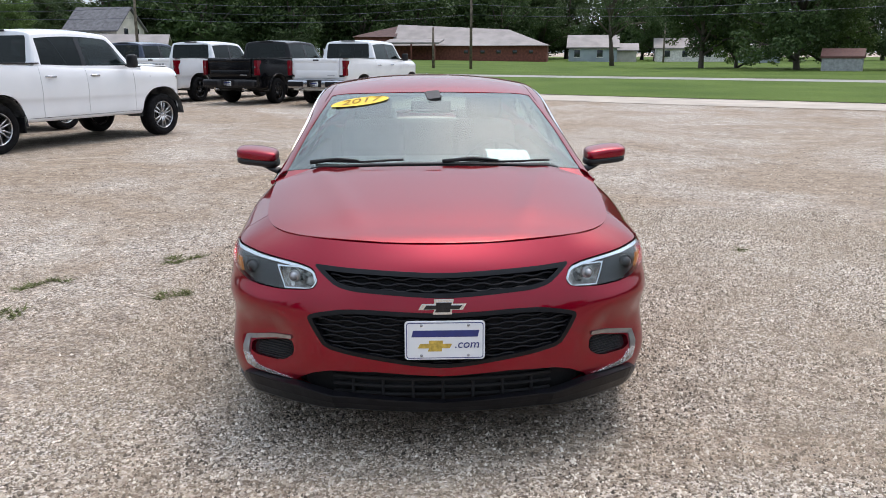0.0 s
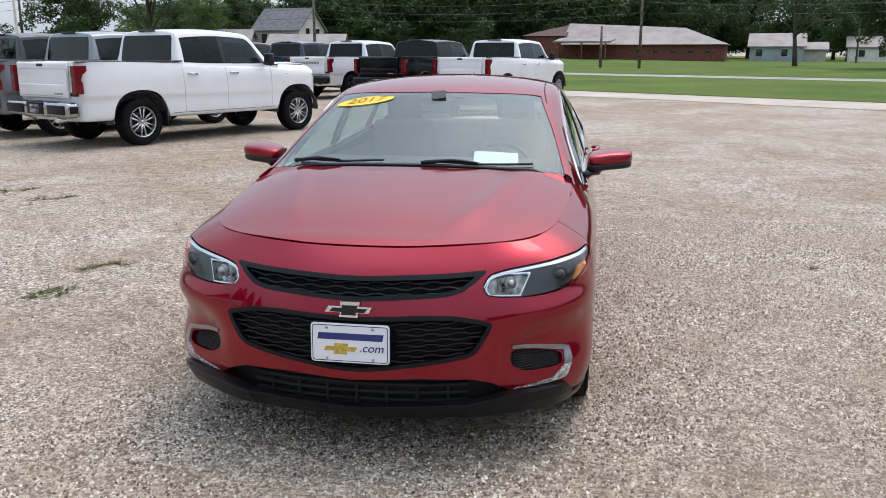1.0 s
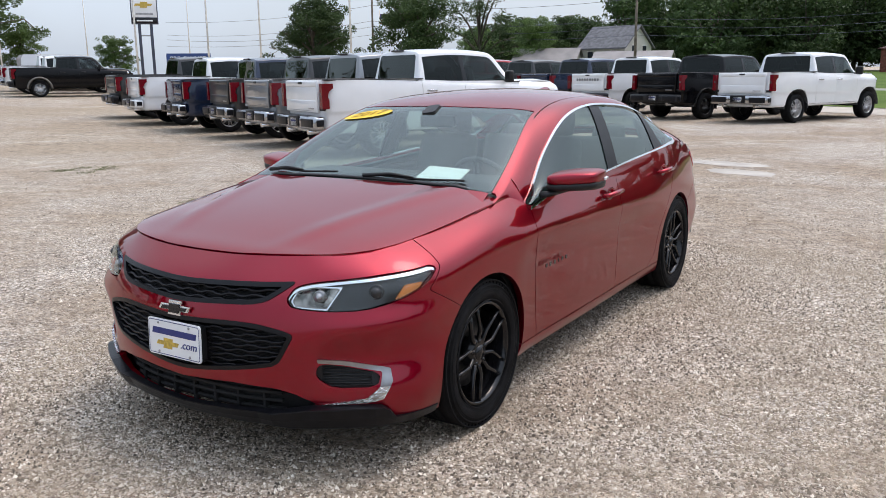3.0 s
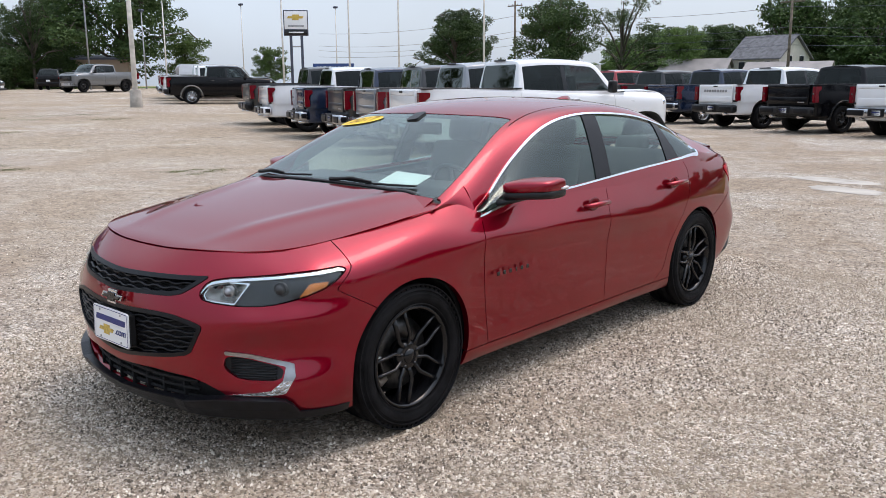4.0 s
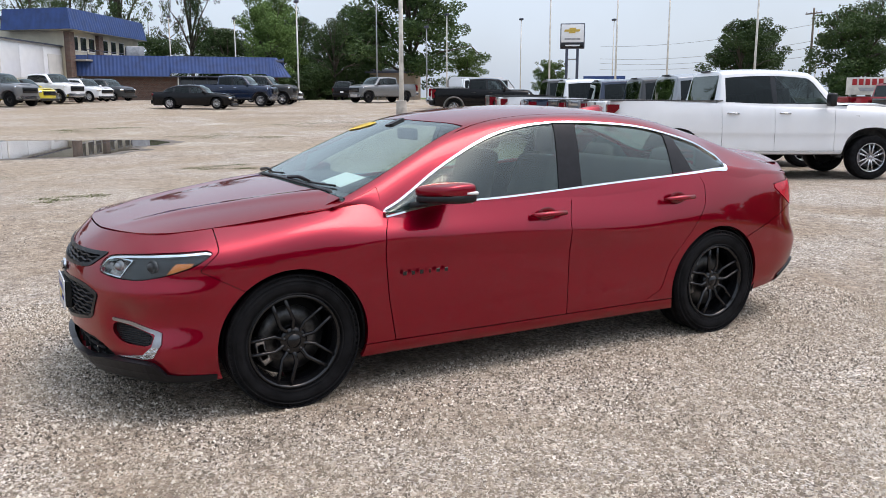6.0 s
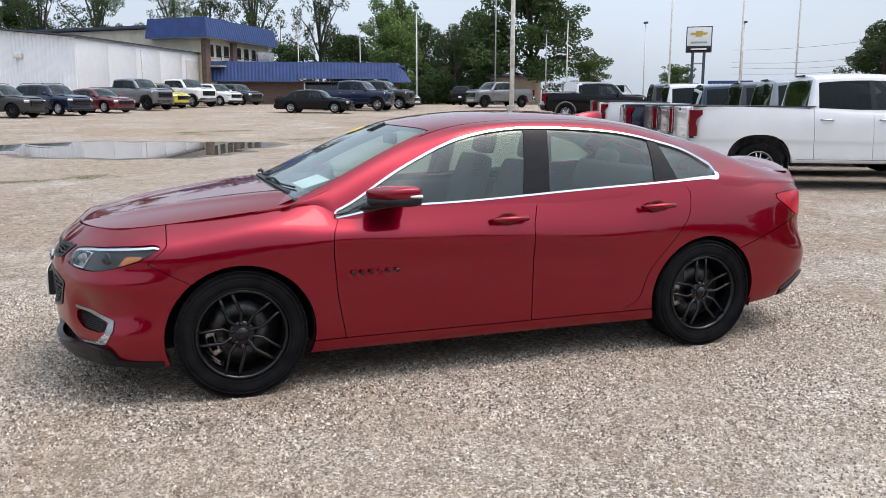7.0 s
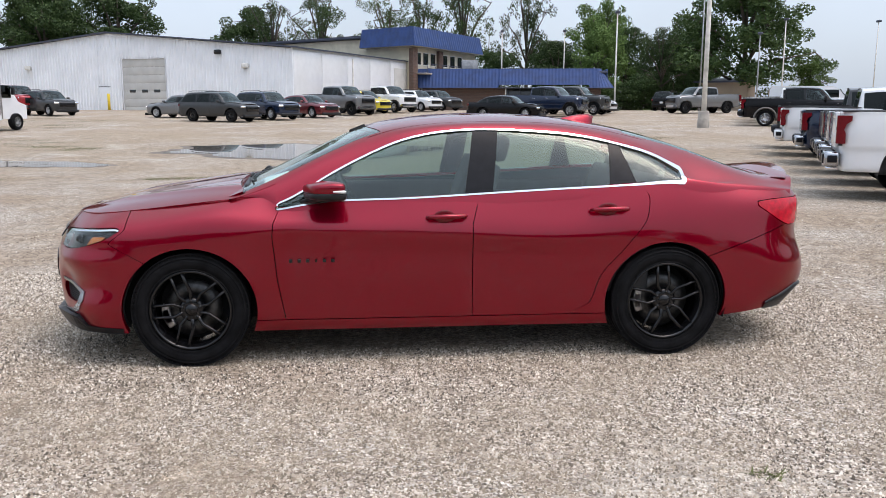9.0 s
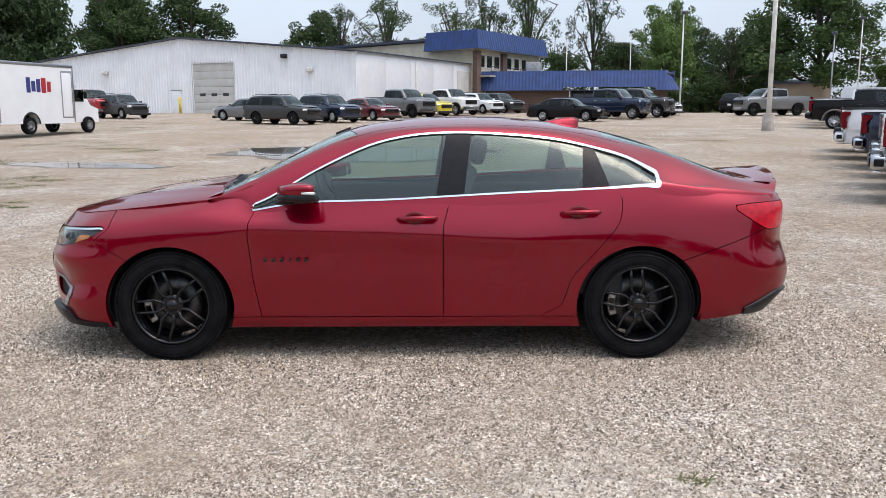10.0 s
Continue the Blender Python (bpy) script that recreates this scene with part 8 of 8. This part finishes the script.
models = {
    "round": [branching_tree(s, M_LEAF, h, w, 11, 7, .066, 520, .0115, 24) for s, h, w in ((51, .17, .42), (52, .14, .46), (53, .20, .43))],
    "tall": [branching_tree(s, M_LEAF, h, w, 12, 6, .052, 520, .0085, 0) for s, h, w in ((61, .26, .34), (62, .30, .38))],
    "cone": [tree_model(31, "cone", M_LEAF_D, .06, .26, 110, 230, .012)],
    "pale": [branching_tree(s, M_LEAF_L, h, w, 11, 7, .066, 480, .0115, 22) for s, h, w in ((71, .10, .46), (72, .12, .42))],
    "wood": [tree_model(11, "round", M_LEAF, .17, per=150, size=.018), tree_model(12, "round", M_LEAF, .14, .40, 58, 150, .018)],
}
USED = set()
random.seed(5)


def plant(kind, x, y, h, wide=1.0, sink=0.0):
    ms = models[kind]
    src = ms[random.randrange(len(ms))]
    w = h * wide
    m = pose(x, y, float(rise(x, y)) - sink, 0, 0, random.uniform(0, 360)) @ Matrix.Diagonal((w, w, h, 1))
    if src.name not in USED:
        USED.add(src.name)
        src.matrix_world = m
        return src
    o = copy_thing(src, Matrix())
    o.matrix_basis = m
    return o


# round the street and the lawn
for kind, x, y, h, w in (
        ("tall", 16.2, 104, 12.5, .9), ("round", 23.0, 89, 13.5, 1.0), ("pale", 26.8, 90, 11.5, .9), ("round", 29.5, 80, 13.5, 1.1), ("pale", 34.4, 86, 13, 1.0), ("round", 40, 78, 13, 1.0),
        ("round", 12.3, 169, 15, 1.1), ("pale", 22.3, 189, 6, 1.3), ("round", 32.6, 160, 12, 1.0), ("round", 46, 164, 14, 1.0), ("round", 54, 150, 14, 1.1), ("round", 60, 120, 15, 1.1),
        ("round", -53.1, 71.6, 11.0, 1.15), ("tall", -50.3, 80.0, 11.5, 1.0), ("round", -71.6, 75.2, 9.3, 1.25), 
        ("round", -69.9, 134, 9.5, 1.5), ("round", -60.0, 148, 12, 1.3), ("pale", -62.8, 113, 8.5, 1.2), ("pale", -70, 108, 7, 1.2),
        ("round", -81.4, 86.3, 10.0, 1.15), ("tall", -64.7, 88.0, 12.8, .9), ("pale", -106.5, 70.6, 6.0, 1.3), ("pale", -86.0, 46.8, 6.0, 1.2),
        ("round", -83.8, 38.8, 14.5, 1.3), ("round", -110, 40.5, 13.0, .9), ("pale", -103, 27.5, 14.0, .8), ("round", -88.5, 31.0, 8.5, .9), ("round", -93, 36, 8, 1.1),
        ("pale", -90.6, 24.6, 10.6, .95), ("tall", -84.3, 30.0, 9.0, .8), ("round", -97, 29, 10, .9), ("round", -99, 21, 8.5, 1.2), ("round", -113, 22, 9.6, 1.2), ("round", -104, 14, 7.5, 1.3),
        ("tall", -112, 10.3, 19, .75), ("tall", -109, 18.5, 16.5, .7), ("tall", -118, 4, 17, .75),
        ("tall", -108, -15.3, 14.5, .95), ("tall", -106, -8.9, 15.5, .95), ("tall", -113, -.5, 15.5, .9), ("round", -115, -20, 14, 1.0),
        ("cone", -78.0, -45, 23, .75), ("cone", -84.4, -44, 23, .75), ("cone", -81.5, -43.0, 21, .8), ("cone", -73, -50, 21, .8), ("round", -97.6, -32.2, 15, 1.1), ("round", -100, -42, 16, 1.1), ("round", -92, -38, 14, 1.0), ("cone", -69, -56, 17, .8)):
    plant(kind, x, y, h, w, 1.2 if x > 20 and y < 95 else 1.6 if -54 < x < -50 else 0.0)
# unseen trees across the street behind the walk, added for paint and panes to mirror
for k in range(9):
    plant("wood", 47 + 4 * math.sin(k * 1.9), 40 + 4.6 * k, random.uniform(5.5, 7.5), 1.6)
for k in range(17):
    plant("wood", 52 + 4 * math.sin(k * 2.3), -52 + 5.2 * k, random.uniform(7.5, 10.5), 1.3)
# the dark wood behind the houses
for k in range(34):
    u = k / 33
    x = -92 + 108 * u + random.uniform(-2, 2)
    if x > 9:
        continue
    plant("wood", x, 148 + 12 * math.sin(k * 1.7) + 8 * u + (16 if -24 < x < 18 else 0), random.uniform(14, 17.5) * (.62 if x < -62 else 1), random.uniform(.95, 1.2) * (1.4 if x < -62 else 1))
for k in range(17):
    plant("wood", -100 + 8.0 * k + random.uniform(-2, 2), 176 + random.uniform(-4, 8), random.uniform(16, 20) * (.58 if k < 5 else 1), 1.15 * (1.5 if k < 5 else 1))
for k in range(22):
    plant("wood", 14 + 6.5 * k, 186 - 1.5 * k + random.uniform(-6, 6), random.uniform(10, 13.5) * (.55 if 14 < 14 + 6.5 * k < 30 else 1), 1.2)
# low growth under the wood and by the showroom
for k in range(30):
    if -26 < -92 + 3.4 * k < 18:
        continue
    plant("pale" if k % 4 == 0 else "wood", -92 + 3.4 * k + random.uniform(-1, 1), 138 + random.uniform(-2, 6) + (7 if -22 < -92 + 3.4 * k < 16 else 0), random.uniform(4, 6.5), 1.5, .8)
for k in range(9):
    plant("wood", -84.5 - random.uniform(0, 4), 25 + 1.6 * k, random.uniform(3.2, 4.8), 1.4, .5)
for kk, lst in models.items():
    for src in lst:
        if src.name not in USED:
            for o in (*src.children, src):
                bpy.data.objects.remove(o)


# ---- loose stones and weeds on the lot ----
def stone_material():
    m = bpy.data.materials.new("loose limestone chips")
    m.use_nodes = True
    n, l = m.node_tree.nodes, m.node_tree.links
    b = n["Principled BSDF"]
    geo = n.new("ShaderNodeNewGeometry")
    r = n.new("ShaderNodeValToRGB")
    for p, c in ((.25, (.115, .092, .070)), (.5, (.345, .281, .218)), (.8, (.535, .457, .372))):
        e = r.color_ramp.elements.new(p)
        e.color = (*c, 1)
    r.color_ramp.elements[0].color, r.color_ramp.elements[-1].color = (.045, .036, .029, 1), (.82, .765, .67, 1)
    l.new(geo.outputs["Random Per Island"], r.inputs[0])
    dirt, mr, mx = n.new("ShaderNodeTexNoise"), n.new("ShaderNodeMapRange"), n.new("ShaderNodeMix")
    dirt.inputs["Scale"].default_value, dirt.inputs["Detail"].default_value, dirt.inputs["Roughness"].default_value = .7, 8, .7
    l.new(geo.outputs["Position"], dirt.inputs["Vector"])
    l.new(dirt.outputs["Fac"], mr.inputs[0])
    mr.inputs[1].default_value, mr.inputs[2].default_value, mr.inputs[4].default_value = 0.44, .62, .75
    mx.data_type = "RGBA"
    mx.inputs[7].default_value = (.30, .245, .18, 1)
    l.new(mr.outputs[0], mx.inputs[0])
    l.new(r.outputs[0], mx.inputs[6])
    l.new(mx.outputs[2], b.inputs["Base Color"])
    b.inputs["Roughness"].default_value, b.inputs["Specular IOR Level"].default_value = .85, .3
    return m


def loose_stones(n, cx, cy, sx, sy, flat, rmin, rmax, seed, name):
    """Chips strewn about a centre: evenly (flat) or thinning outwards, none under the middle of the car."""
    rng = np.random.default_rng(seed)
    q = rng.uniform(-1, 1, (n, 2)) if flat else rng.normal(size=(n, 2))
    c = np.stack([cx + sx * q[:, 0], cy + sy * q[:, 1], np.zeros(n)], 1)
    c = c[~((np.abs(c[:, 0] - .0 + .078 * (c[:, 1] - 2.9)) < .62) & (c[:, 1] > 3.4) & (c[:, 1] < 7.4))]
    c = c[(c[:, 0] > -18)]
    n = len(c)
    r = rmin + (rmax - rmin) * rng.power(.5, n)
    base = np.array([(1, 0, 0), (0, 1, 0), (-1, 0, 0), (0, -1, 0), (0, 0, 1.25)])
    tri = np.array([(0, 1, 4), (1, 2, 4), (2, 3, 4), (3, 0, 4)])
    a = rng.uniform(0, 2 * math.pi, n)
    sh = base[None] * rng.uniform(.55, 1.35, (n, 5, 3))
    sh[:, 4, :2] += rng.uniform(-.45, .45, (n, 2))
    ca, sa = np.cos(a)[:, None], np.sin(a)[:, None]
    sh = np.stack([sh[..., 0] * ca - sh[..., 1] * sa, sh[..., 0] * sa + sh[..., 1] * ca, sh[..., 2] - .06], -1)
    co = (c[:, None] + sh * r[:, None, None]).reshape(-1, 3)
    fc = (tri[None] + (np.arange(n) * 5)[:, None, None]).reshape(-1, 3)
    me = bpy.data.meshes.new(name)
    me.vertices.add(len(co))
    me.vertices.foreach_set("co", co.ravel())
    me.loops.add(fc.size)
    me.loops.foreach_set("vertex_index", fc.ravel().astype(np.int32))
    me.polygons.add(len(fc))
    me.polygons.foreach_set("loop_start", np.arange(0, fc.size, 3, dtype=np.int32))
    me.update(calc_edges=True)
    tagged(part(name, me, M_STONE), "loose pale and brown limestone chips on the lot", "gravel", kind="stuff")


M_STONE = stone_material()
loose_stones(190000, .9, 4.6, 2.9, 3.9, True, .0040, .0100, 3, "gravel_chips")
loose_stones(60000, .3, 6.5, 4.6, 4.8, False, .0045, .0115, 4, "strewn_gravel_chips")


def weeds():
    rng = np.random.default_rng(9)
    co, fc = [], []
    spots = [(-1.93, 5.22, .10), (-2.92, 5.47, .16), (-2.82, 4.74, .14), (-2.21, 6.22, .12), (-10.2, -4.1, .9), (2.33, 6.69, .05), (-6.3, 8.35, .25), (-5.45, 8.0, .2), (-6.0, 7.5, .2), (-4.88, 6.12, .14), (-10.5, 8.8, .5), (-7.25, -1.9, .5), (-16.3, -5.3, .9), (-9, 3, .5), (-13, 0.5, 1.2), (-12.5, -4.5, 1.0), (-18, -9.5, 1.6), (-25, 8, 1.8), (-22, -7, 1.5), (-30, 13, 2.2), (-29, 4, 1.6), (-26, -10, 2.0), (-14, 6, .7), (-38, -14, 3.0), (-45, -16, 3.0)]
    for x, y, s in spots:
        for _ in range(int(420 * min(s, 1.6) / .4) if s > .3 else 150 if s > .06 else 30):
            cx, cy = x + .8 * s * math.sin(7 * (k := rng.integers(6)) + x), y + .8 * s * math.cos(5 * k + y)
            px, py = cx + rng.normal(scale=s * .16), cy + rng.normal(scale=s * .22)
            h = rng.uniform(.006, .024)
            a = rng.uniform(0, 2 * math.pi)
            dx, dy = math.cos(a) * .008, math.sin(a) * .008
            g = float(rise(px, py))
            i = len(co)
            co += [(px - dx, py - dy, g), (px + dx, py + dy, g), (px + rng.normal(scale=.05), py + rng.normal(scale=.05), g + h)]
            fc.append((i, i + 1, i + 2))
    me = bpy.data.meshes.new("weeds")
    me.from_pydata(co, [], fc)
    tagged(part("weeds", me, M_WEED), "thin low weeds growing through gravel", "weeds", kind="stuff")


weeds()
